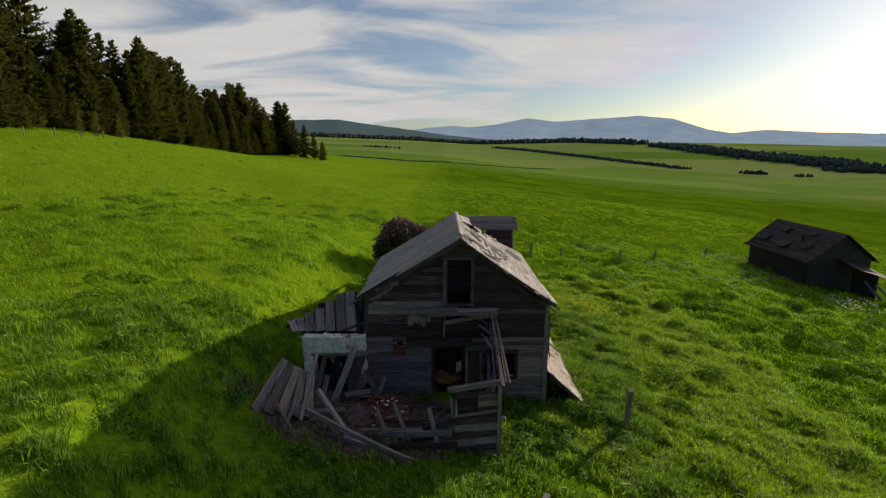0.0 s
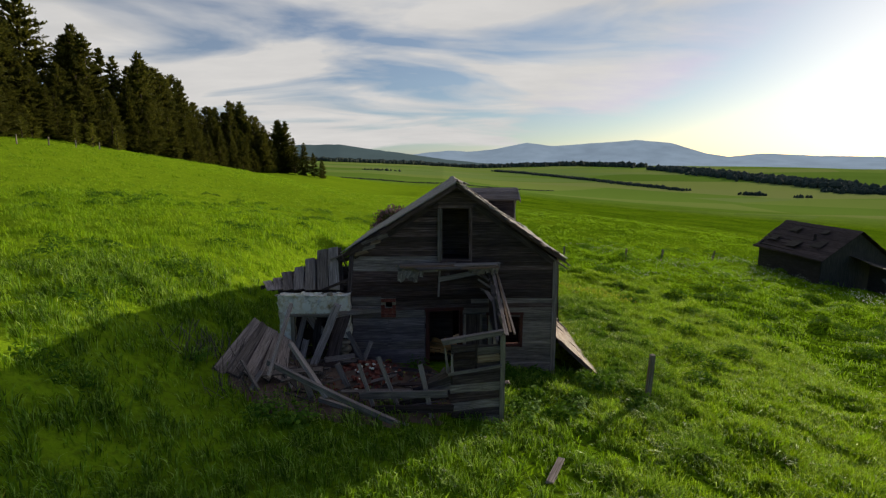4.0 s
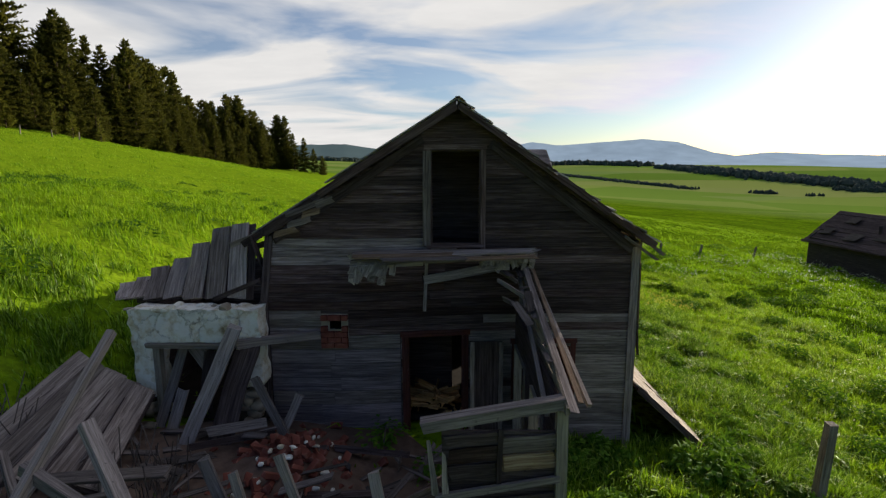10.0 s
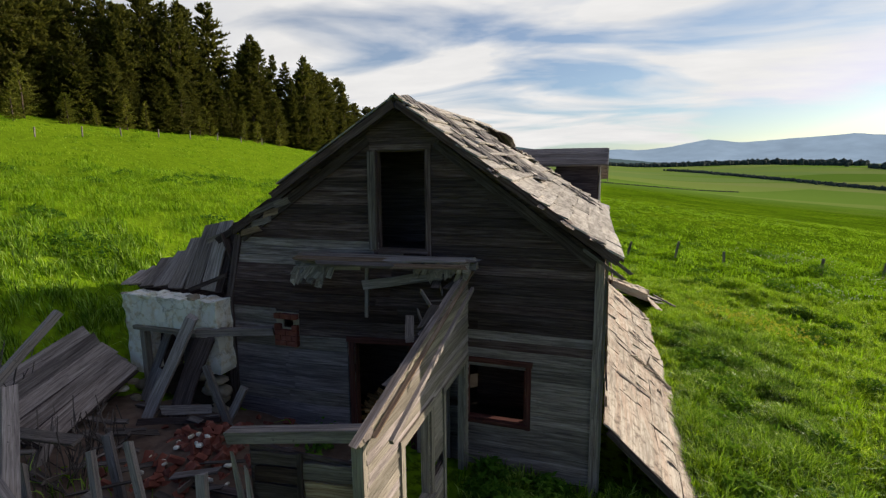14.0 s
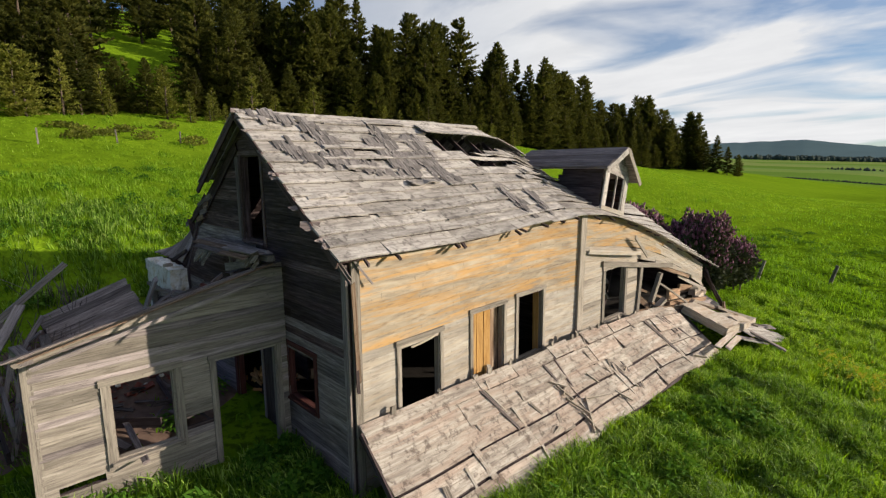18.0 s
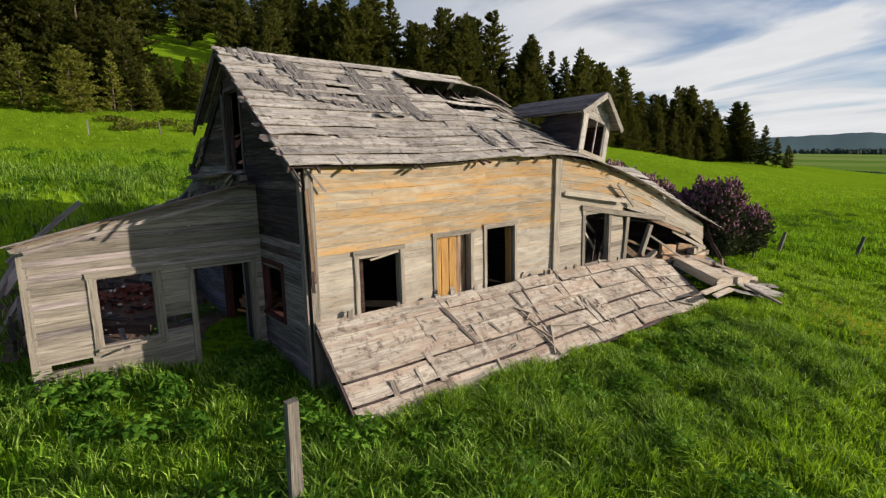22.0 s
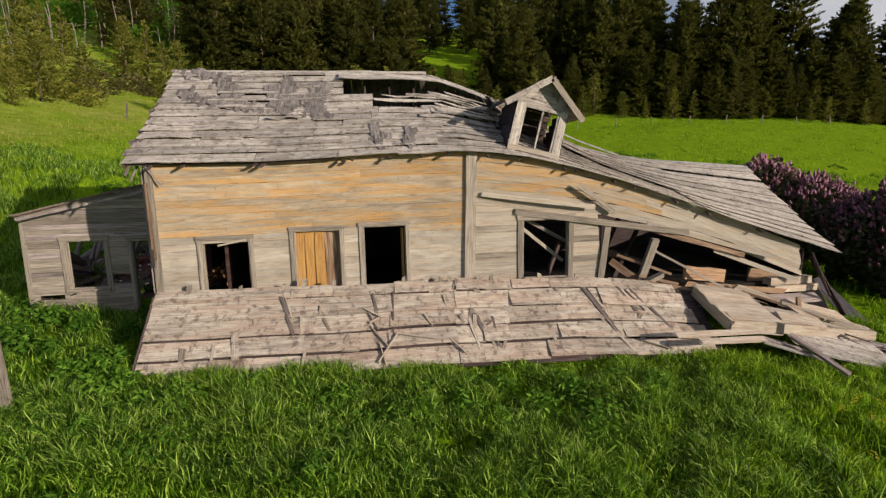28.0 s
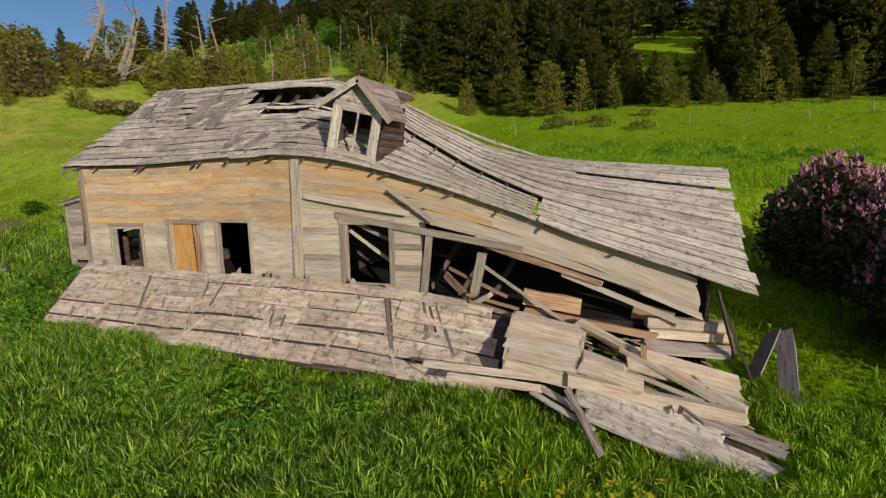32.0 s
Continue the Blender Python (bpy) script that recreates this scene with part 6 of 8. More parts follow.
# bricks
def brick_pile():
    base = Soup()
    v, f, u = stick((0, 0, 0), (0.2, 0, 0), 0.095, 0.062, (0, 1, 0), rough=0.08)
    mesh_ob = link("brick_form", v, f, M_BRICK, None, "", u)
    me = mesh_ob.data
    bpy.data.objects.remove(mesh_ob)
    pile = empty("brick_pile", (-1.7, 13.4, tz(-1.7, 13.4)), "spilled heap of broken red bricks before the wall", "bricks")
    for i in range(170):
        x, y = -1.65 + R.gauss(0, 0.42), 13.5 + R.gauss(0, 0.48)
        r = math.hypot((x + 1.65) / 0.9, (y - 13.5) / 1.0)
        z = tz(x, y) + 0.08 + max(0, 0.46 * (1 - r)) * R.uniform(0.6, 1.0)
        ob = new("brick", me)
        ob.parent = pile
        ob.matrix_parent_inverse = pile.matrix_world.inverted()
        sc = R.uniform(0.6, 1.05)
        ob.matrix_basis = Matrix.LocRotScale((x, y, z), Euler((R.uniform(-0.7, 0.7), R.uniform(-0.7, 0.7), R.uniform(0, 6.28))), (sc, 1, 1))
    crumbs = Soup()
    for i in range(28):
        x, y = -1.65 + R.gauss(0, 0.45), 13.45 + R.gauss(0, 0.5)
        r = math.hypot((x + 1.65) / 0.9, (y - 13.5) / 1.0)
        z = tz(x, y) + 0.10 + max(0, 0.46 * (1 - r))
        v, f = blob((x, y, z), (R.uniform(0.04, 0.12), R.uniform(0.04, 0.10), R.uniform(0.03, 0.06)), 500 + i)
        crumbs.add((v, f, [(0, 0)] * len(v)))
    tagged(crumbs.done("mortar_litter", M_PLASTER, pile, "pale lumps of mortar"), kind="stuff")
    # soil and mortar under the bricks
    vs, fs = [], []
    for j in range(13):
        for i in range(13):
            x, y = -2.9 + i * 0.2, 12.3 + j * 0.2
            r = math.hypot((x + 1.65) / 1.25, (y - 13.5) / 1.2)
            vs.append((x, y, tz(x, y) + max(0, 0.44 * (1 - r)) + 0.03 * noise.noise(Vector((x * 5, y * 5, 0)))))
    for j in range(12):
        for i in range(12):
            a = j * 13 + i
            fs.append((a, a + 1, a + 14, a + 13))
    link("rubble_bed", vs, fs, M_SOIL, pile, smooth=True)


brick_pile()
rub = Soup()
for i in range(90):
    x, y = R.uniform(-4.6, 0.1), R.uniform(11.8, 14.2)
    z = tz(x, y) + R.uniform(0.05, 0.32)
    a, l = R.gauss(0.3, 0.9), R.uniform(0.2, 1.0)
    rub.add(stick((x, y, z), (x + l * math.cos(a), y + l * math.sin(a) * 0.6, z + R.uniform(-0.25, 0.25) * l), R.uniform(0.02, 0.10), R.uniform(0.012, 0.035), (0, 1, 0.3), rough=0.5))
tagged(rub.done("rubble_splinters", M_LATH), "broken laths and board ends strewn before the house", "debris", kind="stuff")
dry = Soup()
for i in range(160):
    c = R.choice(((-3.3, 13.0), (-5.4, 13.2), (-4.6, 12.0), (-2.9, 12.4), (-5.9, 12.6)))
    x, y = c[0] + R.gauss(0, 0.22), c[1] + R.gauss(0, 0.22)
    z = tz(x, y)
    dry.add(stick((x, y, z), (x + R.gauss(0, 0.16), y + R.gauss(0, 0.16), z + R.uniform(0.3, 0.75)), 0.012, 0.008))
tagged(dry.done("dry_stalks", M_LATH), "dry pale weed stalks between the planks", "weeds", kind="stuff")

# ---- wreckage at the collapsed end ----
wreck = empty("wreckage_heap", (3.8, 28.0, tz(3.8, 28.0)), "heap of broken wall boards and beams at the fallen end", "wreckage")


def wb(a, b, w, t, m, side=(0, 0, 1), bow=0.0, name="beam", rough=0.3):
    return board(name, a, b, w, t, m, wreck, side, bow=bow, rough=rough)


def quad_boards(tl, tr, br, bl, n, m, t=0.03, name="pale_board"):
    """A face of n boards, side by side, between its upper and lower edges."""
    tl, tr, br, bl = (Vector(p) for p in (tl, tr, br, bl))
    for k in range(n):
        q = (k + 0.5) / n
        a, b = tl.lerp(bl, q), tr.lerp(br, q)
        board(name, a, b, (tl - bl).length / n * 1.03, t, m, wreck, bl - tl, rough=0.25)


# tilted block of wall: pale boards on its face, brown rot at its edges
B_TL, B_TR, B_BR, B_BL = Vector((3.58, 26.12, 0.17)), Vector((3.52, 27.34, -0.06)), Vector((4.78, 27.28, -0.40)), Vector((4.74, 26.19, -0.28))
DROP = Vector((0.03, 0.0, -0.24))
quad_boards(B_TL, B_TR, B_BR, B_BL, 5, M_WRECK)
for a, b in ((B_TL, B_BL), (B_BL, B_BR), (B_BR, B_TR)):
    wb(a + DROP * 0.5, b + DROP * 0.5, 0.24, 0.05, M_WRECK, (0, 0, 1), name="block_side", rough=0.15)
wb(B_TL + DROP * 0.9, B_TR + DROP * 0.9, 0.20, 0.05, M_DARK, (0, 0, 1), name="block_side")
# rotten orange timbers in the dark behind it
wb((3.14, 26.21, 0.33), (3.04, 27.25, 0.18), 0.30, 0.08, M_TAN, (0, 0, 1), name="orange_beam", rough=0.08)
wb((2.67, 28.15, 0.10), (2.80, 28.8, -0.02), 0.34, 0.07, M_TAN, (0, 0, 1), name="orange_beam", rough=0.08)
wb((3.1, 26.2, 0.06), (3.3, 28.5, -0.18), 0.22, 0.12, M_TAN, (1, 0, 0.2))
wb((3.25, 25.2, 0.18), (3.45, 26.3, -0.02), 0.14, 0.08, M_ROT, (1, 0, 0.2))
wb((3.15, 25.1, 0.30), (3.05, 26.1, 0.05), 0.09, 0.06, M_ROT, (1, 0, 0.2))
# squared log ends lying against the wall foot
wb((3.02, 28.36, 0.00), (2.80, 29.62, -0.06), 0.17, 0.20, M_WRECK, name="log_end", rough=0.06)
wb((3.12, 28.40, -0.17), (2.90, 29.70, -0.22), 0.15, 0.18, M_WRECK, name="log_end", rough=0.08)
wb((3.28, 28.35, -0.36), (3.05, 29.68, -0.44), 0.34, 0.05, M_GREY, (1, 0, -0.3), name="fallen_plank")
# broad pale slabs
wb((3.95, 28.15, -0.27), (3.62, 29.72, -0.72), 0.30, 0.05, M_WRECK, (1, 0.1, -0.35), name="pale_slab", rough=0.3)
wb((4.18, 28.0, -0.36), (3.92, 29.66, -0.80), 0.26, 0.05, M_WRECK, (1, 0.1, -0.35), name="pale_slab", rough=0.3)
wb((4.55, 27.36, -0.33), (4.66, 28.25, -0.52), 0.30, 0.06, M_WRECK, (1, 0, -0.4), name="pale_slab", rough=0.15)
wb((4.20, 27.4, -0.30), (4.34, 28.0, -0.42), 0.20, 0.05, M_PALE, (1, 0, -0.4), name="pale_slab", rough=0.3)
# two long split beams crossing the heap
wb((4.84, 27.14, -0.47), (4.49, 29.68, -0.90), 0.19, 0.14, M_WRECK, (0, 0, 1), name="rotted_beam", rough=0.5)
wb((3.46, 27.24, 0.02), (4.33, 29.68, -0.86), 0.13, 0.12, M_WRECK, bow=0.03, name="rotted_beam", rough=0.6)
wb((3.60, 27.30, -0.06), (4.20, 29.0, -0.64), 0.05, 0.05, M_ROT, bow=-0.04, name="split_strip", rough=0.8)
wb((3.95, 27.9, -0.22), (4.50, 29.3, -0.72), 0.06, 0.05, M_PALE, bow=-0.03, name="split_strip", rough=0.8)
wb((4.20, 27.75, -0.40), (4.45, 29.1, -0.74), 0.06, 0.04, M_PALE, name="split_strip", rough=0.8)
wb((4.05, 28.3, -0.55), (4.0, 28.28, -0.12), 0.09, 0.06, M_ROT, (0, 1, 0), name="broken_stud")
# long wide boards sloping out into the grass
wb((4.95, 27.35, -0.66), (5.22, 29.98, -1.30), 0.34, 0.035, M_ROOF, (1, -0.15, -0.28), name="long_board", rough=0.15)
wb((5.22, 27.5, -0.78), (5.55, 29.95, -1.38), 0.30, 0.035, M_ROOF, (1, -0.15, -0.28), name="long_board", rough=0.15)
wb((4.70, 27.6, -0.62), (4.95, 29.30, -1.02), 0.26, 0.03, M_ROOF, (1, -0.15, -0.28), name="long_board", rough=0.3)
wb((4.60, 28.7, -0.88), (4.98, 30.05, -1.12), 0.16, 0.03, M_GREY, (1, -0.2, -0.3), name="grey_strip")
wb((4.50, 28.9, -0.90), (4.78, 30.15, -1.10), 0.07, 0.03, M_GREY, (1, 0, 0), name="grey_strip")
wb((4.40, 28.8, -1.00), (5.20, 29.6, -1.24), 0.60, 0.03, M_DARK, (1, -0.3, -0.3), name="dark_board")
wb((4.86, 26.75, -0.62), (5.25, 27.75, -0.92), 0.12, 0.03, M_GREY, (1, -0.3, -0.2), name="grey_strip", rough=0.6)
wb((5.05, 26.7, -0.66), (5.40, 27.6, -0.92), 0.09, 0.03, M_ROOF, (1, -0.3, -0.2), name="grey_strip", rough=0.6)
wb((5.06, 27.22, -0.56), (5.82, 27.72, -1.04), 0.11, 0.05, M_DULL, (0, 1, 0), name="leaning_stake", rough=0.5)
wb((4.98, 24.9, -0.42), (4.80, 26.76, -0.52), 0.14, 0.03, M_WRECK, (1, 0, -0.4), name="edge_board")
wb((5.10, 25.3, -0.54), (4.92, 26.80, -0.64), 0.15, 0.03, M_WRECK, (1, 0, -0.4), name="edge_board")
# sticks and boards in the torn opening
wb((3.12, 25.45, 0.86), (3.42, 26.95, 0.02), 0.05, 0.05, M_TRIM, bow=0.02, name="thin_pole")
wb((2.95, 24.7, 0.75), (3.15, 25.9, 0.30), 0.06, 0.05, M_ROT, name="thin_pole")
wb((2.9, 24.6, 0.60), (3.1, 25.2, 0.15), 0.16, 0.03, M_ROT, name="brown_board")
wb((3.20, 25.10, 0.05), (3.30, 25.62, 0.36), 0.15, 0.09, M_TRIM, (1, 0, 0), name="short_beam")
wb((3.02, 29.45, 0.62), (3.35, 29.7, -0.35), 0.05, 0.04, M_DARK, name="standing_board")
wb((2.95, 29.5, 0.5), (3.5, 29.95, -0.75), 0.14, 0.03, M_DARK, (1, 0, 0), name="standing_board")
scr = Soup()
for i in range(90):
    y = R.uniform(25.9, 29.5)
    x = R.uniform(3.1, 3.5 + (y - 25) * 0.36)
    z = 5.84 - 0.28 * x - 0.185 * y + R.uniform(-0.22, 0.05)
    a = R.gauss(0.25, 0.5)
    l = R.uniform(0.15, 0.7)
    scr.add(stick((x, y, z), (x + l * math.sin(a), y + l * math.cos(a), z - l * R.uniform(0.05, 0.35)), R.uniform(0.02, 0.08), R.uniform(0.01, 0.03), (1, 0, 0), rough=0.6))
tagged(scr.done("splinter_litter", M_SCRAP, wreck), kind="stuff")
plank((1.75, 30.80, -0.36), (3.50, 30.50, -1.05), 0.30, 0.03, M_GREY, (0.2, 1, 0.5), "warped grey board lying in the grass")
plank((1.70, 30.65, -0.42), (2.75, 30.12, -0.92), 0.36, 0.03, M_GREY, (0.4, 0.9, 0.9), "sheet of grey boards lying in the grass")

# ---- fence posts ----
def post(x, y, h, lean=(0, 0), w=0.14, label="weathered leaning wooden fence post"):
    z = tz(x, y)
    return tagged(board("fence_post", (x, y, z - 0.2), (x + lean[0], y + lean[1], z + h), w, w, M_POST, None, (1, 0, 0), taper=0.9, rough=0.2), label, "fence post", "fence posts")


post(5.62, 14.02, 1.35, (0.08, 0.0), 0.13, "split grey fence post standing in tall grass")
post(2.0, 39.3, 1.0, (0.25, 0.1))
post(4.6, 40.9, 0.9, (0.25, 0.05))
for x, y in ((7.5, 42.5), (10.5, 43.6), (15.7, 43.6), (20.0, 46.5), (28.3, 53.2)):
    post(x, y, 0.95, (R.uniform(-0.1, 0.2), 0))
for k in range(16):
    y = -2.0 + k * 6.2
    x = interp(y, [(-10, -33), (11, -40), (17, -46), (40, -54), (60, -58), (95, -60)])
    post(x, y, 1.25, (R.uniform(-0.1, 0.1), R.uniform(-0.1, 0.1)), 0.13, "upright pale fence post below the wood")

# ---- far shed ----
shed = empty("old_shed", (35.3, 48.0, tz(35.3, 48.0)), "dark weathered board shed with a sagging roof", "shed")
SG = tz(34, 48) - 0.3
for y in (43.7, 52.3):
    v = [(32.6, y, SG), (38.2, y, SG), (38.2, y, -2.55), (35.4, y, -0.35), (32.6, y, -2.55), (32.6, y + 0.08, SG), (38.2, y + 0.08, SG), (38.2, y + 0.08, -2.55), (35.4, y + 0.08, -0.35), (32.6, y + 0.08, -2.55)]
    link("gable_wall", v, [(0, 1, 2, 3, 4), (9, 8, 7, 6, 5), (0, 5, 6, 1), (1, 6, 7, 2), (2, 7, 8, 3), (3, 8, 9, 4), (4, 9, 5, 0)], M_SHED, shed, "", [(p[2], p[0]) for p in v])
for x in (32.55, 38.15):
    box("side_wall", (x, 43.75, SG), (x + 0.08, 52.3, -2.55), M_SHED, shed)
for sx in (-1, 1):
    for k in range(10):
        q = k / 10
        a = Vector((35.4 + sx * 3.2 * (1 - q), 43.2, -0.25 - 2.52 * (1 - q) - 0.0))
        b = a + Vector((0, 9.6, -0.05 * math.sin(k) - 0.22 * (1 - q)))
        w = Vector((-sx * 3.2, 0, 2.52)).normalized()
        board("roof_board", a + w * 0.18, b + w * 0.18, 0.43, 0.03, M_DARK, shed, w, rough=0.05)
for x, y, z, l, w in ((33.0, 47.5, -2.05, 1.3, 0.9), (33.5, 45.0, -1.72, 1.5, 1.0), (34.4, 49.5, -0.95, 1.2, 0.7), (33.2, 50.6, -1.9, 1.1, 0.8), (34.6, 46.0, -0.78, 0.9, 0.5)):
    board("lifted_sheet", (x, y, z + 0.10), (x + 0.15, y + l, z + 0.02), w, 0.03, M_SHED, shed, (0.8, 0, 0.55), rough=0.3)
board("eave_board", (32.1, 43.2, -2.75), (32.15, 52.7, -2.85), 0.14, 0.05, M_DARK, shed, (0, 0, 1), rough=0.2)
board("stove_pipe", (33.9, 46.6, -1.7), (33.9, 46.6, -0.9), 0.22, 0.22, M_DARK, shed, rough=0.05)
lt = empty("shed_annex", (38.5, 41.5, tz(38.5, 41.5)), "collapsed dark annex beside the shed", "shed")
box("annex_wall", (36.3, 40.6, tz(38, 41) - 0.3), (36.4, 43.2, -3.2), M_SHED, lt)
board("annex_roof", (36.2, 40.3, -3.2), (36.4, 43.4, -2.9), 3.2, 0.06, M_SHED, lt, (1, 0, -0.3))
board("fallen_board", (35.6, 41.0, -3.8), (36.3, 39.8, -5.2), 0.2, 0.04, M_GREY, lt)
board("fallen_board", (36.0, 40.4, -3.9), (37.2, 39.6, -5.3), 0.2, 0.04, M_GREY, lt)


# ---- trees ----
def conifer(h, spread, seed, boughs, low=0.05, full=0.7, spray=0.75):
    """Trunk mesh and crown mesh of one fir: boughs all the way up, made of many small needle sprays."""
    q = random.Random(seed)
    tv, tf = [], []
    r0 = 0.011 * h + 0.06
    rings = 7
    for i in range(rings):
        z = h * 0.97 * i / (rings - 1)
        r = r0 * (1 - 0.93 * i / (rings - 1))
        ox, oy = 0.012 * h * math.sin(i * 1.3 + seed), 0.012 * h * math.cos(i * 1.7 + seed)
        for j in range(7):
            a = 2 * math.pi * j / 7
            tv.append((ox * i / rings + r * math.cos(a), oy * i / rings + r * math.sin(a), z - 0.3 * (i == 0)))
        if i:
            for j in range(7):
                j2 = (j + 1) % 7
                tf.append(((i - 1) * 7 + j, (i - 1) * 7 + j2, i * 7 + j2, i * 7 + j))
    cv, cf = [], []
    for t in range(boughs):
        k = (t + q.random()) / boughs
        k = k ** 1.12
        z = h * (low + (0.985 - low) * k)
        a = q.uniform(0, 6.283)
        prof = (1 - k) ** full * min(1.0, 0.70 + 2.2 * k)
        lobe = 1 + 0.10 * math.sin(3 * a + seed + z * 0.2) + 0.07 * math.sin(5 * a - z * 0.5)
        length = spread * (prof + 0.02) * lobe * q.uniform(0.62, 1.10)
        rise = q.uniform(-0.22, 0.12) + 0.55 * k
        ca, sa = math.cos(a), math.sin(a)
        m = max(3, int(3 + length * 2.3))
        for s in range(m):
            f0 = 0.20 + 0.80 * (s + q.random() * 0.7) / m
            rad = length * f0
            px, py, pz = ca * rad, sa * rad, z + rise * rad + 0.10 * rad * (f0 - 0.6)
            for side in (-1, 1, -0.5, 0.5, 0, 0.2):
                w = spray * (0.50 + 0.14 * length * (1 - f0)) * q.uniform(0.55, 1.25)
                aa = a + side * q.uniform(0.5, 1.5) + q.gauss(0, 0.2)
                up = q.gauss(0.30 + 0.45 * k, 0.42)
                ex, ey, ez = px + math.cos(aa) * w, py + math.sin(aa) * w, pz + up * w
                b = w * 0.25
                nx, ny = -math.sin(aa) * b, math.cos(aa) * b
                o = len(cv)
                tw = q.uniform(-1.2, 1.2)
                mx, my, mz = px + 0.45 * (ex - px), py + 0.45 * (ey - py), pz + 0.45 * (ez - pz)
                cv += [(px, py, pz), (mx + nx, my + ny, mz + b * tw), (ex, ey, ez), (mx - nx, my - ny, mz - b * tw)]
                cf += [(o, o + 1, o + 2), (o, o + 2, o + 3)]
    return (tv, tf), (cv, cf)


def make_tree(name, trunk, crown, material, bark=M_BARK):
    tr = bpy.data.meshes.new(name + "_trunk")
    tr.from_pydata(trunk[0], [], trunk[1])
    tr.materials.append(bark)
    cr = bpy.data.meshes.new(name + "_crown")
    cr.from_pydata(crown[0], [], crown[1])
    cr.materials.append(material)
    return tr, cr


TALL = [make_tree("fir", *conifer(20, sp, sd, n, lo, fu), M_NEEDLE) for sp, sd, n, lo, fu in ((5.2, 1, 270, 0.03, 0.74), (4.4, 2, 250, 0.05, 0.84), (5.7, 3, 280, 0.03, 0.64), (4.4, 4, 230, 0.08, 0.78), (5.0, 5, 210, 0.16, 0.52))]
YOUNG = [make_tree("young_fir", *conifer(7, sp, sd, n, 0.03, fu, 0.42), M_YOUNG) for sp, sd, n, fu in ((2.2, 11, 120, 0.6), (2.6, 12, 120, 0.5), (1.8, 13, 110, 0.7))]


def plant(kind, x, y, h, ref, seed, label, group, name="fir_tree", cat="conifer"):
    q = random.Random(seed)
    tr, cr = q.choice(kind)
    ob = new(name)
    k = h / ref
    side = 1.12 if ref == 20 else 1.0
    ob.matrix_world = Matrix.LocRotScale((x, y, tz(x, y) - 0.1), Euler((q.uniform(-0.03, 0.03), q.uniform(-0.03, 0.03), q.uniform(0, 6.28))), (k * side * q.uniform(0.88, 1.2), k * side * q.uniform(0.88, 1.2), k))
    tagged(ob, label, cat, group)
    for nm, me in (("trunk", tr), ("crown", cr)):
        c = new(nm, me)
        c.parent = ob
    return ob


EDGE = [(-45, -56), (-20, -68), (5, -70), (30, -74), (62, -72), (84, -66), (100, -66), (115, -64), (140, -66), (165, -63), (190, -57)]
# Tree heights fitted to the skyline in the camera's view.
CANOPY = [(60, 22), (80, 22), (90, 22.2), (100, 20.4), (110, 20.0), (120, 21), (130, 22.2), (140, 22.6), (150, 17.8), (160, 19.4), (170, 22.4), (180, 17.8), (190, 18.4)]
rt = random.Random(5)


def canopy(y, back):
    """Height cap along the wood's edge, fitted to the camera's skyline; it rises further up the slope."""
    return interp(max(60, min(190, y - 0.95 * (back - 3))), CANOPY) + 0.12 * (back - 3)


for i in range(170):
    y = -30 + 222 * (i + rt.random()) / 170
    depth = abs(rt.gauss(0, 1)) * 11 + 2
    if y < 25:
        depth += 5
    x = interp(y, EDGE) - depth
    if 26.5 < y < 40:
        continue
    if y < -9 and depth < 70:
        continue
    h = rt.choice((12, 16, 19, 21, 23, 26)) * rt.uniform(0.85, 1.12) * (0.85 if depth < 6 else 1.0) * (0.8 if y < 60 else 1.0)
    if y > 60:
        h = min(h * 1.08, canopy(y, depth) * rt.uniform(0.95, 1.09))
    plant(TALL, x, y, h, 20, i, "tall dark fir tree at the edge of the hillside wood", "wood edge firs")
for i in range(210):
    y = -150 + 265 * rt.random()
    x = -94 - 120 * rt.random() ** 0.9
    if 25 < y < 42 and x > -122:
        continue
    if y < -8 and x > -150 and rt.random() < 0.93:
        continue
    h = rt.uniform(13, 21)
    if y > 60:
        h = min(h, canopy(y, interp(y, EDGE) - x) * rt.uniform(0.8, 0.98))
    plant(TALL, x, y, h, 20, 500 + i, "dark fir tree on the wooded hillside", "hillside firs", "hillside_fir")
for i in range(120):
    y = 20 + 172 * (i + rt.random()) / 120
    x = interp(y, EDGE) - rt.uniform(-1, 5)
    plant(TALL[:3], x, y, rt.uniform(6.5, 13) * (0.6 if 25 < y < 41 else 1), 20, 2600 + i, "broad half-grown fir at the edge of the wood", "half-grown firs", "half_grown_fir")
for i in range(52):
    y = -8 + 112 * rt.random()
    x = interp(y, EDGE) + rt.uniform(-4, 5)
    plant(YOUNG, x, y, rt.uniform(3.0, 8.0), 7, 900 + i, "young light green fir at the edge of the wood", "young firs", "young_fir")
for x, y, h in ((-57.9, 191.5, 19), (-68.9, 177.5, 23.5), (-71.5, 179, 23), (-64.5, 186, 15), (-50.5, 188, 12), (-47.5, 190, 9), (-54, 188, 13), (-44.8, 191, 7)):
    plant(TALL, x, y, h, 20, int(h * 31), "tall dark fir at the end of the tree line", "wood edge firs")

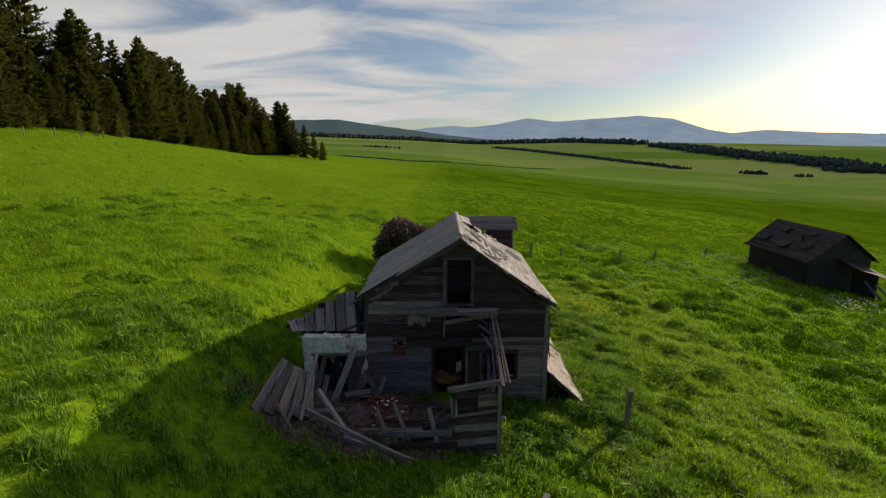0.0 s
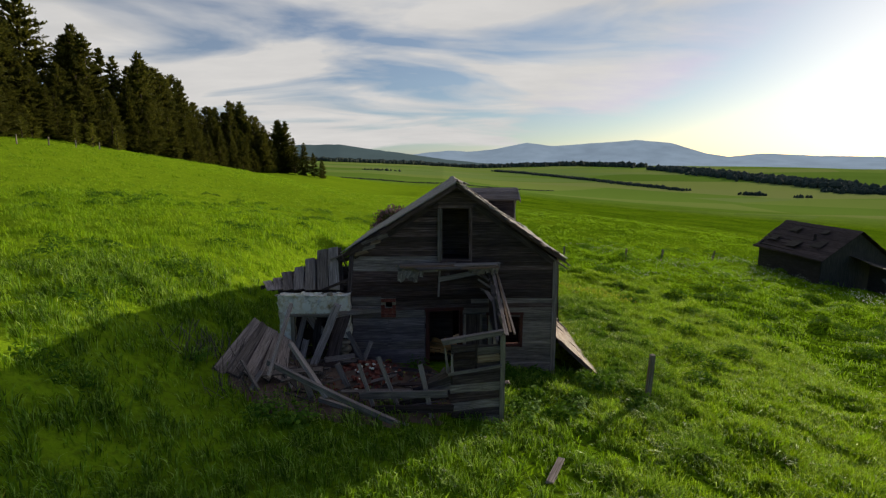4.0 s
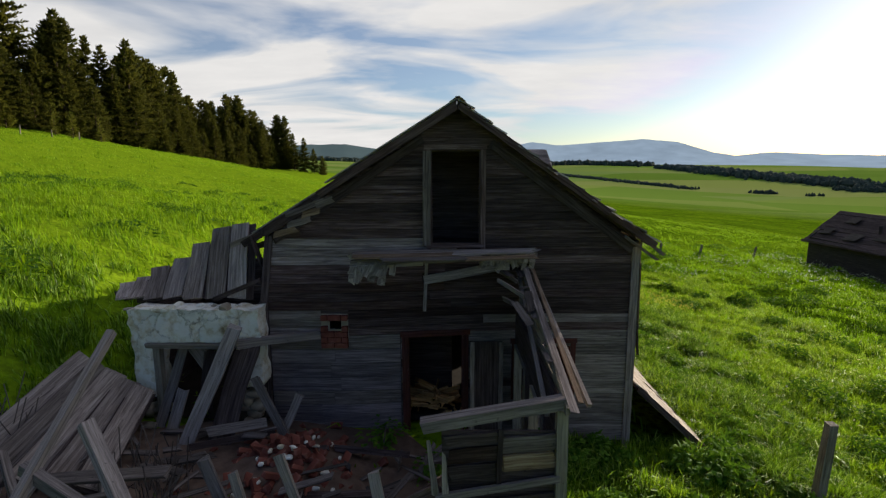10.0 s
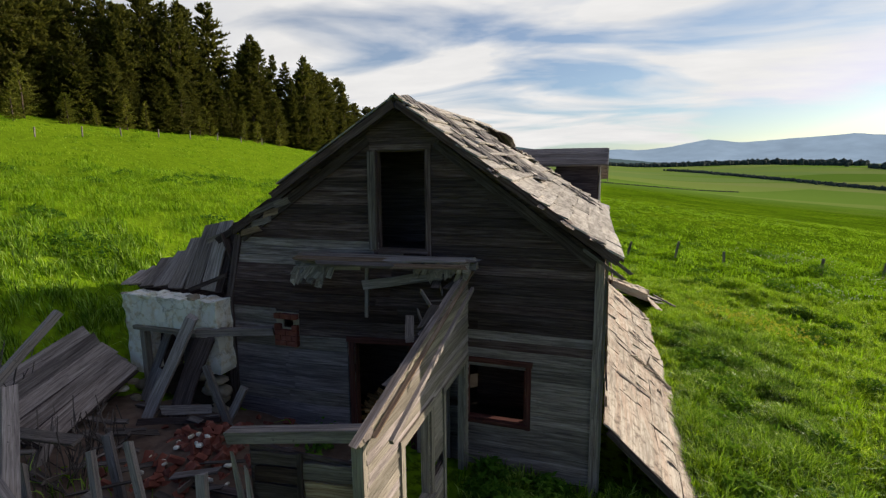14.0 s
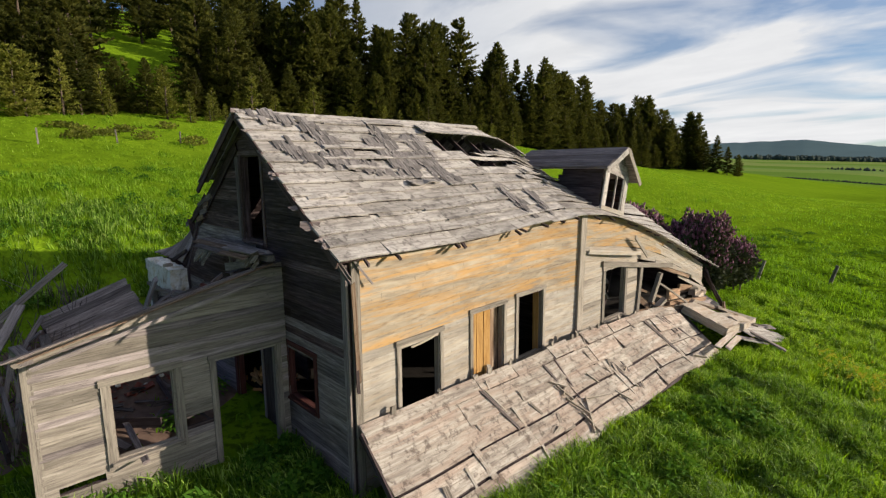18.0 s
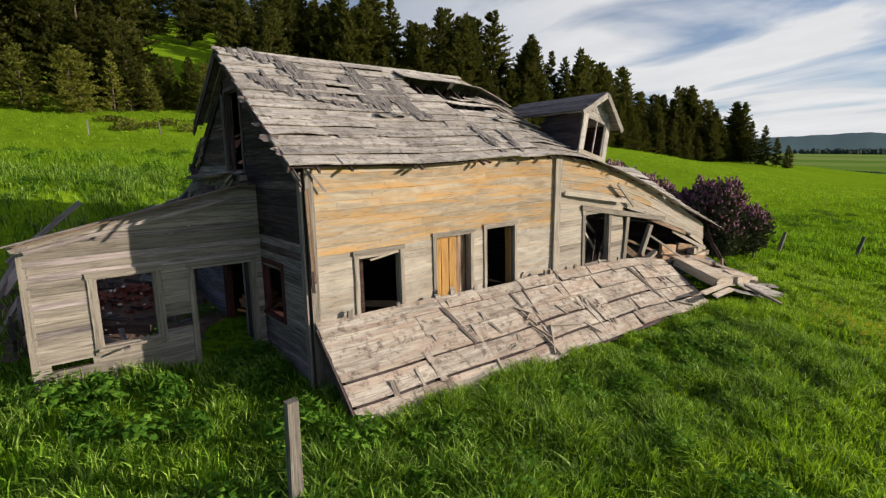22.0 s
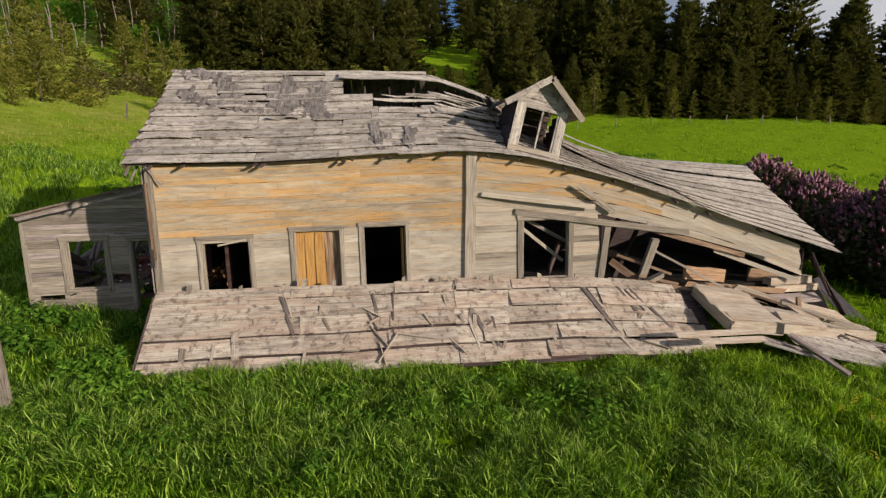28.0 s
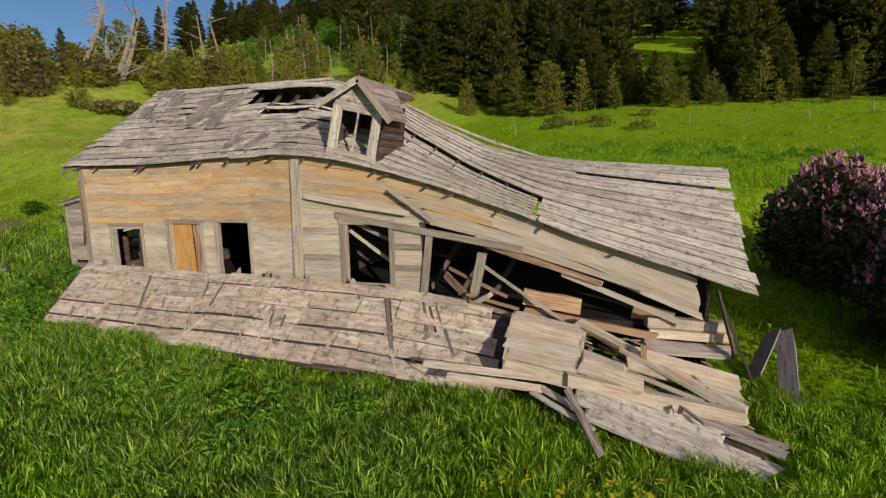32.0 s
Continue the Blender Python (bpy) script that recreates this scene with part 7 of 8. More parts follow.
# ---- lilac ----
def bush(name, lobes, n, label, seed):
    """A shrub of several uneven lobes: stems, small leaves and upright blossom heads."""
    q = random.Random(seed)
    cx, cy = lobes[0][0], lobes[0][1]
    ob = empty(name, (cx, cy, tz(cx, cy)), label, "shrub", "lilac shrubs")
    for x, y, r, h in lobes:
        for i in range(4):
            a = q.uniform(0, 6.28)
            board("stem", (x + 0.3 * math.cos(a), y + 0.3 * math.sin(a), tz(x, y) - 0.1), (x + r * 0.6 * math.cos(a), y + r * 0.6 * math.sin(a), tz(x, y) + h * q.uniform(0.5, 0.8)), 0.06, 0.06, M_BARK, ob, bow=0.1, taper=0.4)
    lv, lf, fv, ff = [], [], [], []
    total = sum(l[2] ** 2 for l in lobes)
    for x, y, r, h in lobes:
        base = tz(x, y)
        for i in range(int(n * r * r / total)):
            d = Vector((q.gauss(0, 1), q.gauss(0, 1), q.gauss(0, 1))).normalized()
            u = q.random() ** 0.33
            k = 1 + 0.30 * noise.noise(d * 1.7 + Vector((seed, x, y))) + 0.22 * noise.noise(d * 4.1 + Vector((x, seed, y)))
            p = Vector((x, y, base + h * 0.52)) + Vector((d.x * r, d.y * r, d.z * h * 0.50)) * u * k
            if p.z < base + 0.05:
                continue
            s = q.uniform(0.05, 0.11)
            flower = u > 0.78 and q.random() < 0.06 + 0.50 * d.z
            vs, fs = (fv, ff) if flower else (lv, lf)
            o = len(vs)
            if flower:
                up = (Vector((q.gauss(0, 0.35), q.gauss(0, 0.35), 1)) + d * 0.6).normalized()
                e = up.orthogonal().normalized()
                g = up.cross(e)
                t = s * 0.55
                vs += [p, p + (e * t + up * t), p + (g * t + up * t), p + (-e * t + up * t), p + (-g * t + up * t), p + up * s * 2.1]
                fs += [(o, o + 1, o + 2), (o, o + 2, o + 3), (o, o + 3, o + 4), (o, o + 4, o + 1), (o + 5, o + 2, o + 1), (o + 5, o + 3, o + 2), (o + 5, o + 4, o + 3), (o + 5, o + 1, o + 4)]
            else:
                f = Vector((q.gauss(0, 1), q.gauss(0, 1), q.gauss(-0.2, 0.6))).normalized()
                e = f.orthogonal().normalized()
                vs += [p - f * s, p + e * s * 0.55, p + f * s, p - e * s * 0.55]
                fs += [(o, o + 1, o + 2), (o, o + 2, o + 3)]
    link("foliage", lv, lf, M_BUSH, ob)
    link("blossom", fv, ff, M_LILAC, ob, "dusty purple lilac blossom")


bush("lilac_bush", [(1.3, 33.9, 1.45, 2.9), (2.3, 34.7, 0.9, 2.0), (0.5, 33.5, 1.2, 2.5), (1.9, 33.2, 0.8, 1.7)], 22000, "dark lilac bush with dusty purple blossom behind the ruin", 3)
bush("lilac_bush", [(-2.9, 33.1, 1.5, 3.2), (-3.7, 32.4, 0.9, 2.2), (-1.6, 33.7, 1.4, 2.8), (-2.2, 34.6, 1.4, 2.7)], 24000, "large lilac bush with purple blossom on its crown", 5)

# ---- distance ----
def ridge_line(name, dist, prof, material, label, depth=500):
    """A far range: silhouette by azimuth and elevation, with a slope towards the viewer."""
    vs, fs = [], []
    n = 160
    a0, a1 = prof[0][0], prof[-1][0]
    for i in range(n + 1):
        az = a0 + (a1 - a0) * i / n
        el = interp(az, prof) + 0.05 * noise.noise(Vector((az * 0.9, dist * 0.01, 0))) + 0.03 * noise.noise(Vector((az * 3.1, dist * 0.01, 4)))
        a = radians(az)
        for d, e in ((dist - depth, -1.2), (dist - depth * 0.45, el * 0.35 - 0.3), (dist, el)):
            vs.append((math.sin(a) * d, math.cos(a) * d, 6 + d * math.tan(radians(e))))
        if i:
            o = (i - 1) * 3
            fs += [(o, o + 3, o + 4, o + 1), (o + 1, o + 4, o + 5, o + 2)]
    ob = link(name, vs, fs, material, smooth=True)
    return tagged(ob, label, "mountains", kind="structure")


ridge_line("backdrop_mountains", 4300, [(-6, 0.6), (-2, 1.1), (1, 1.35), (3, 1.2), (6, 1.5), (9.2, 2.15), (12, 1.75), (16, 2.0), (20.8, 2.28), (24, 1.9), (27, 0.9), (29, 0.5), (32, 0.8), (36, 0.55), (41, 0.4), (55, 0.6), (75, 0.8), (100, 0.5)], M_MOUNT, "mountain range across the valley, its blue haze painted in", 900)
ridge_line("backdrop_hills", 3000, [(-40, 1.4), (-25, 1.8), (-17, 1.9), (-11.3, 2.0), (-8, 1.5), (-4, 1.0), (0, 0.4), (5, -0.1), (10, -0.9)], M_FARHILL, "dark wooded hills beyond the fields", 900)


def tree_belt(name, a, b, n, h, width, seed, label):
    """A far hedge or belt of trees as one mass of small pointed and round crowns."""
    q = random.Random(seed)
    vs, fs = [], []
    for i in range(int(n * 2.6)):
        t = q.random()
        x, y = a[0] + (b[0] - a[0]) * t + q.gauss(0, width), a[1] + (b[1] - a[1]) * t + q.gauss(0, width)
        z, hh = tz(x, y), h * q.uniform(0.35, 0.75) * (1.25 if q.random() < 0.10 else 1.0)
        r = hh * q.uniform(0.35, 0.62)
        o = len(vs)
        for lev, rr in ((0.0, 0.8), (0.4, 1.0), (0.8, 0.7)):
            for j in range(6):
                w = q.uniform(0.75, 1.25)
                vs.append((x + r * rr * w * math.cos(j * 1.047), y + r * rr * w * math.sin(j * 1.047), z - 0.5 + hh * lev))
        vs.append((x, y, z + hh))
        for l in (0, 6):
            for j in range(6):
                fs.append((o + l + j, o + l + (j + 1) % 6, o + l + 6 + (j + 1) % 6, o + l + 6 + j))
        fs += [(o + 12 + j, o + 12 + (j + 1) % 6, o + 18) for j in range(6)]
    ob = link(name, vs, fs, M_FARWOOD)
    return tagged(ob, label, "trees", kind="stuff")


tree_belt("hedge_row", (119, 1159), (166, 1050), 110, 6, 4, 1, "dark hedge row across the far fields")
tree_belt("hedge_row", (166, 1050), (305, 640), 420, 5.5, 4, 11, "dark hedge row across the far fields")
tree_belt("far_woods", (-500, 1980), (-60, 2250), 420, 22, 40, 2, "belt of dark trees in the valley")
tree_belt("far_woods", (-60, 2100), (473, 1303), 620, 17, 28, 3, "belt of dark trees in the valley")
tree_belt("far_woods", (500, 1150), (552, 690), 620, 14, 16, 4, "belt of dark trees on the valley slope")
tree_belt("far_woods", (500, 640), (640, 600), 200, 9, 10, 8, "belt of dark trees in the valley")
# Low dark crowns added to draw the dark band of a ditch.
tree_belt("ditch_scrub", (-86, 425), (-10, 406), 170, 1.6, 1.2, 7, "low dark strip standing in for a ditch band in the field")
tree_belt("ditch_scrub", (-10, 406), (119, 541), 190, 1.5, 1.2, 9, "low dark strip standing in for a ditch band in the field")
tree_belt("field_bushes", (345, 592), (368, 580), 14, 6, 2, 5, "small group of bushes in the valley")
tree_belt("field_bushes", (389, 558), (408, 560), 4, 6, 1.5, 6, "two lone bushes in the valley")
tree_belt("field_bushes", (-124, 818), (-73, 802), 16, 5, 5, 10, "small group of bushes in the valley")

# ---- scrub, dead trees and junipers on the south-west rise ----
for i, (x, y, h) in enumerate(((-24, -9, 4.2), (-31, -6, 5.0), (-27, -19, 5.5), (-38, -14, 6.0), (-44, -22, 6.5), (-20, -16, 3.4), (-50, -12, 5.5), (-36, -27, 6.5), (-16, -11, 3.0), (-57, -20, 6), (-47, -3, 4.5), (-62, -8, 7), (-13, -14, 2.6), (-41, -8, 3.2), (-33, -12, 5.5), (-29, -24, 6), (-35, -33, 7), (-48, -33, 7.5), (-55, -29, 8), (-23, -25, 5), (-18, -22, 4.5), (-39, -38, 8), (-60, -38, 9), (-26, -5, 2.6), (-65, -26, 9), (-70, -44, 10), (-52, -46, 9), (-12, -20, 4), (-15, -28, 6), (-21, -33, 7), (-74, -18, 8), (-80, -30, 9))):
    plant(YOUNG, x, y, h, 7, 1300 + i, "stunted bushy fir on the grassy rise", "stunted firs", "young_fir")
rh = random.Random(77)
for i in range(70):
    x, y = rh.uniform(-135, -66), rh.uniform(-75, -4)
    plant(YOUNG, x, y, rh.uniform(3, 8.5), 7, 1500 + i, "olive young fir among the hillside scrub", "hillside young firs", "young_fir")
for i in range(60):
    x, y = rh.uniform(-230, -150), rh.uniform(-170, -4)
    plant(TALL, x, y, rh.uniform(11, 17), 20, 1700 + i, "fir on the far hillside crest", "hillside firs", "hillside_fir")


def dead_tree(x, y, h, lean, seed, w=0.34, limbs=11):
    q = random.Random(seed)
    z = tz(x, y)
    ob = empty("dead_tree", (x, y, z), "bleached dead tree trunk with bare broken branches", "dead tree", "dead trees")
    top = Vector((x + lean[0], y + lean[1], z + h))
    foot = Vector((x, y, z - 0.2))
    board("trunk", foot, top, w, w * 0.9, M_DEADWOOD, ob, (1, 0, 0), bow=0.3, taper=0.35)
    for k in range(limbs):
        p = foot.lerp(top, q.uniform(0.3, 0.97))
        a = q.uniform(0, 6.28)
        l = q.uniform(0.8, 2.6)
        board("branch", p, p + Vector((math.cos(a) * l, math.sin(a) * l, q.uniform(-0.4, 0.9) * l * 0.6)), 0.25 * w, 0.22 * w, M_DEADWOOD, ob, (0, 0, 1), bow=0.15, taper=0.3)


for i, (x, y, h, l) in enumerate(((-23.5, -16.2, 6.6, (-1.8, 1.45)), (-23.3, -15.3, 5.2, (-1.4, 1.2)), (-33, -21, 10, (-1, 1)), (-26, -20, 7.5, (0.3, 0)), (-37, -24, 10, (0.4, 0.3)), (-22, -19, 7, (-2.5, 1.5)), (-41, -19, 9, (4.5, 2)), (-46, -27, 11, (0.5, 0)))):
    dead_tree(x, y, h, l, 40 + i)
for i in range(46):
    x, y = rh.uniform(-128, -76), rh.uniform(-62, -6)
    dead_tree(x, y, rh.uniform(4.5, 10), (rh.gauss(0, 0.5), rh.gauss(0, 0.7)), 200 + i, rh.uniform(0.16, 0.26), 3)
# fallen bare crown beside the leaning trunks
for i in range(9):
    x, y = -25 + rh.gauss(0, 2.2), -17.5 + rh.gauss(0, 2.0)
    dead_tree(x, y, rh.uniform(1.2, 3.6), (rh.gauss(-2.0, 2.0), rh.gauss(2.5, 1.6)), 300 + i, 0.14, 7)


def shrub(x, y, r, h, n, seed, material, label, name="shrub", group="hillside shrubs", leaf=0.0):
    q = random.Random(seed)
    z = tz(x, y)
    vs, fs = [], []
    for i in range(n):
        a, u, k = q.uniform(0, 6.28), q.random() ** 0.4, q.random()
        lob = 1 + 0.25 * math.sin(3 * a + seed) + 0.2 * math.sin(5 * a + seed * 1.7)
        pr = math.sin(math.pi * (0.12 + 0.80 * k)) ** 0.6
        p = Vector((x + r * u * pr * lob * math.cos(a), y + r * u * pr * lob * math.sin(a), z + h * k * (0.8 + 0.3 * q.random())))
        s = (leaf or r) * q.uniform(0.07, 0.16)
        d = Vector((q.gauss(0, 1), q.gauss(0, 1), q.gauss(0, 0.7))).normalized()
        e = d.orthogonal().normalized()
        o = len(vs)
        vs += [p - d * s, p + e * s * 0.6, p + d * s, p - e * s * 0.6]
        fs += [(o, o + 1, o + 2), (o, o + 2, o + 3)]
    ob = empty(name, (x, y, z), label, "shrub", group)
    link("foliage", vs, fs, material, ob)
    st = Soup()
    for i in range(1):
        a = q.uniform(0, 6.28)
        st.add(stick((x, y, z - 0.1), (x + 0.5 * r * math.cos(a), y + 0.5 * r * math.sin(a), z + h * 0.6), 0.05, 0.05))
    st.done("stem", M_BARK, ob)
    return ob


rs = random.Random(21)
for i in range(60):
    x, y = rs.uniform(-150, -82), rs.uniform(-75, -8)
    shrub(x, y, rs.uniform(2.0, 4.0), rs.uniform(2.5, 5.5), 420, 60 + i, M_ASPEN, "bright green aspen thicket on the hillside", "aspen_thicket")
for i, (x, y, r, h) in enumerate(((-15.6, -15.6, 2.0, 3.8), (-17.5, -19.0, 2.2, 4.6), (-13.5, -18.5, 1.8, 3.6), (-19.5, -22.5, 2.2, 4.2), (-21.0, -14.2, 0.9, 2.2), (-26.0, -13.6, 1.6, 2.0), (-28.5, -15.2, 2.0, 2.6), (-31.5, -16.0, 2.2, 3.0), (-34.5, -15.5, 2.0, 3.4), (-37.5, -18.0, 2.4, 4.2), (-41.0, -16.5, 2.2, 4.4), (-29.0, -20.0, 2.4, 3.4), (-22.5, -19.5, 1.8, 2.6), (-45.0, -20.0, 2.6, 5.0), (-24.5, -11.8, 0.9, 0.9))):
    shrub(x, y, r, h, int(900 * r), 700 + i, M_YOUNG if i % 4 else M_SCRUB, "dense olive juniper on the knoll by the dead trees", "juniper", leaf=1.5)
for i in range(90):
    x, y = rs.uniform(-70, -14), rs.uniform(-44, -6)
    shrub(x, y, rs.uniform(0.9, 2.4), rs.uniform(0.8, 2.6), 420, 160 + i, M_SCRUB if i % 3 == 0 else M_YOUNG, "low juniper shrub on the grassy rise", "juniper")
for i, (x, y) in enumerate(((-50, 20), (-52, 22.5), (-54, 21), (-56, 25), (-51, 26), (-58, 20), (-62, 31), (-49, 30))):
    shrub(x, y, rs.uniform(0.9, 1.6), rs.uniform(0.6, 1.0), 260, 190 + i, M_YOUNG, "low dark shrub by the fence", "juniper")

shrub(-2.6, 3.9, 0.42, 0.55, 700, 811, M_WEED, "dark leafy bush on the dry knoll", "bush", leaf=0.55)
bare_v, bare_f = [], []
for j in range(12):
    for i in range(12):
        x, y = -2.1 + 0.13 * i, 3.7 + 0.11 * j
        r = math.hypot((x + 1.4) / 0.62, (y - 4.3) / 0.5) + 0.25 * noise.noise(Vector((x * 3, y * 3, 4)))
        bare_v.append((x, y, tz(x, y) + 0.05 - 0.10 * max(0, r - 0.6) + 0.02 * noise.noise(Vector((x * 7, y * 7, 0)))))
for j in range(11):
    for i in range(11):
        bare_f.append((12 * j + i, 12 * j + i + 1, 12 * j + i + 13, 12 * j + i + 12))
tagged(link("bare_soil", bare_v, bare_f, M_SOIL, smooth=True), "patch of bare reddish soil on the knoll", "soil", kind="stuff")

# ---- grass ----
rg = np.random.default_rng(3)


def keep_out(p):
    x, y = p[:, 0], p[:, 1]
    house_in = (x > -2.45) & (x < 3.3) & (y > 15.3) & (y < 29.4)
    porch_in = (x > 3.1) & (x < 4.72) & (y > 15.4) & (y < 26)
    bricks = np.hypot((x + 1.65) / 0.9, (y - 13.5) / 1.0) < 1
    cel = (x > -4.4) & (x < -2.4) & (y > 14.6) & (y < 17)
    rubble = (np.maximum(np.abs(x + 2.0) / 3.5, np.abs(y - 13.1) / 2.2) < 1) & (rg.uniform(0, 1, len(p)) < 0.70 + 0.3 * sstep(11.6, 13.0, y))
    heap = (x > 3.1 + 0.25 * (y - 26)) & (x < 5.0 + 0.27 * (y - 27)) & (y > 26) & (y < 30.0)
    return p[~(house_in | porch_in | bricks | cel | rubble | heap)]


def scatter(n, x0, x1, y0, y1):
    return np.stack([rg.uniform(x0, x1, n), rg.uniform(y0, y1, n)], 1)


def tufted(p, spread, per):
    c = np.repeat(p, per, 0)
    return c + rg.normal(0, spread, c.shape)


def lumpy(p):
    x, y = p[:, 0], p[:, 1]
    n = np.sin(x * 1.9 + 1.1 * np.sin(y * 1.3)) * np.sin(y * 2.1 + 0.8 * np.sin(x * 1.7)) + 0.6 * np.sin(x * 0.55 + 2) * np.sin(y * 0.6 + 1) + 0.5 * np.sin(x * 4.7 + y * 1.2) * np.sin(y * 5.1)
    return n / 1.6


def patchy(p, k):
    """Thins the points where the lumps are low, so that tufts and gaps form."""
    return p[rg.uniform(0, 1, len(p)) < np.clip(0.62 + k * lumpy(p), 0.12, 1)]


def faded(p, cx, cy, rx, ry):
    """Thins the points towards the rim of an oval."""
    r = np.maximum(np.abs(p[:, 0] - cx) / rx, np.abs(p[:, 1] - cy) / ry)
    return p[rg.uniform(0, 1, len(p)) < np.clip((1.35 - r) / 0.6, 0, 1)]


def grow(p, base):
    return base * np.clip(1 + 0.62 * lumpy(p), 0.38, 1.9)


def tuft_grass(centres, per, spread, h, width, seed, label, material=M_LUSH):
    """Arching tufts: the blades of each lean away from its heart."""
    c = np.repeat(centres, per, 0)
    d = rg.normal(0, spread, c.shape)
    k = np.repeat(rg.uniform(0.7, 1.3, len(centres)), per)
    ok = keep_out(np.concatenate([c + d, d / spread * 0.30, k[:, None]], 1))
    p = ok[:, :2]
    return blades("tall_grass", p, h, width, material, 0.75, seed, label, heights=grow(p, h) * ok[:, 4], out=ok[:, 2:4])


tuft_grass(faded(patchy(scatter(15500, 3.2, 14.5, 8.0, 35.0), 0.45), 8.2, 21.0, 4.8, 13.0), 36, 0.062, 0.235, 0.0145, 1, "tall lush green grass round the ruin")
bed = scatter(3300, 4.95, 9.0, 11.0, 25.5)
bed = bed[(bed[:, 0] < 6.4 + 0.17 * (bed[:, 1] - 12)) & (lumpy(bed) > -0.55)]
tuft_grass(bed, 46, 0.075, 0.29, 0.0155, 9, "rank dark green grass beside the fallen roof", M_RANK)
tuft_grass(scatter(420, 4.72, 5.2, 15.4, 26.6), 36, 0.08, 0.24, 0.0145, 8, "tall grass growing over the edge of the fallen roof")
# Darker grass than elsewhere: the house shadow is put into its colour.
tuft_grass(faded(patchy(scatter(4200, -12, 6, 4.5, 19.0), 0.7), -2.5, 11.5, 7.5, 6.0), 30, 0.07, 0.26, 0.016, 2, "tall grass before the porch, darkened for the house shadow", M_RANK)
mid = keep_out(tufted(patchy(scatter(36000, -26, 30, 4, 50), 0.6), 0.15, 6))
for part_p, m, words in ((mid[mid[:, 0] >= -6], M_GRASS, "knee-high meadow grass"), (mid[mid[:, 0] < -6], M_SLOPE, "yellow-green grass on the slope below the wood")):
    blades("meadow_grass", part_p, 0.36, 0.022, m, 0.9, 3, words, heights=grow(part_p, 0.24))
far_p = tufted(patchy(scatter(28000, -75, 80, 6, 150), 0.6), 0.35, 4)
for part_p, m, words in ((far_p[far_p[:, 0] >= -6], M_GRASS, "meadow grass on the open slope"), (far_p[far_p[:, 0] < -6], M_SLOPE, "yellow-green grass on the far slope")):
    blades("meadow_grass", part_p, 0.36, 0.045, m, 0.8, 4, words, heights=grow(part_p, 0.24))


knoll = tufted(patchy(scatter(9000, -60, 8, -30, 7), 0.6), 0.22, 9)
blades("dry_grass", knoll, 0.36, 0.020, M_DRY, 0.8, 21, "pale yellow-green grass on the dry knoll", heights=grow(knoll, 0.22))


def tussocks(name, centres, per, radius, h, width, seed, label, material=M_GRASS):
    """Dense domed tufts that stand over the sward and throw shade."""
    q = np.random.default_rng(seed)
    size = q.uniform(0.6, 1.35, len(centres))
    c = np.repeat(centres, per, 0)
    k = np.repeat(size, per)
    a, r = q.uniform(0, 2 * math.pi, len(c)), np.sqrt(q.uniform(0, 1, len(c)))
    p = c + np.stack([np.cos(a) * r * radius * k, np.sin(a) * r * radius * k * 0.8], 1)
    dome = h * k * (1 - 0.55 * r * r)
    ok = keep_out(np.concatenate([p, dome[:, None]], 1))
    return blades(name, ok[:, :2], h, width, material, 0.7, seed, label, heights=ok[:, 2])


tussocks("grass_tussocks", scatter(560, 3.4, 15, 7, 36), 100, 0.30, 0.30, 0.0145, 11, "dense tall grass tussocks round the ruin", M_LUSH)
# Dark copy again, standing in for shadow before the porch.
tussocks("grass_tussocks", scatter(260, -13, 4, 4, 15), 80, 0.32, 0.34, 0.013, 12, "dense grass tussocks before the porch, darkened for the house shadow", M_RANK)
tussocks("grass_tussocks", scatter(1300, -30, 34, 6, 58), 46, 0.5, 0.42, 0.022, 13, "grass tussocks dotting the meadow")
tussocks("grass_tussocks", scatter(1500, -72, 80, 20, 140), 26, 0.9, 0.45, 0.05, 14, "grass tussocks on the open slope")


def flowers(cx, cy, n, spread, seed, material=None, kind="yellow"):
    q = np.random.default_rng(seed)
    p = np.stack([q.normal(cx, spread, n), q.normal(cy, spread * 0.8, n)], 1)
    z = terrain(p[:, 0], p[:, 1])
    vs, fs = [], []
    for (x, y), zz in zip(p.tolist(), z.tolist()):
        h = q.uniform(0.28, 0.48)
        for k in range(7):
            a, r = q.uniform(0, 6.28), q.uniform(0.0, 0.05)
            px, py, pz = x + r * math.cos(a), y + r * math.sin(a), zz + h + q.uniform(-0.05, 0.04)
            o, s = len(vs), 0.024
            vs += [(px - s, py, pz), (px, py - s, pz + 0.006), (px + s, py, pz), (px, py + s, pz + 0.006)]
            fs += [(o, o + 1, o + 2, o + 3)]
    tagged(link(kind + "_wildflowers", vs, fs, material or M_YELLOW), "patch of " + kind + " wildflowers in the tall grass", "flowers", kind="stuff")


flowers(8.0, 27.2, 80, 0.65, 4)
flowers(7.0, 28.2, 26, 0.35, 5)
flowers(8.8, 26.5, 60, 0.55, 6)
for i, (x, y, n, w) in enumerate(((15.9, 49.0, 160, 1.5), (19.6, 42.5, 160, 1.6), (29.9, 51.9, 240, 1.8), (13.5, 35.5, 90, 1.2), (28.0, 42.6, 200, 1.4), (29.9, 35.6, 200, 1.2), (22.0, 38.0, 120, 1.6))):
    flowers(x, y, n, w, 20 + i, M_WHITE, "white")


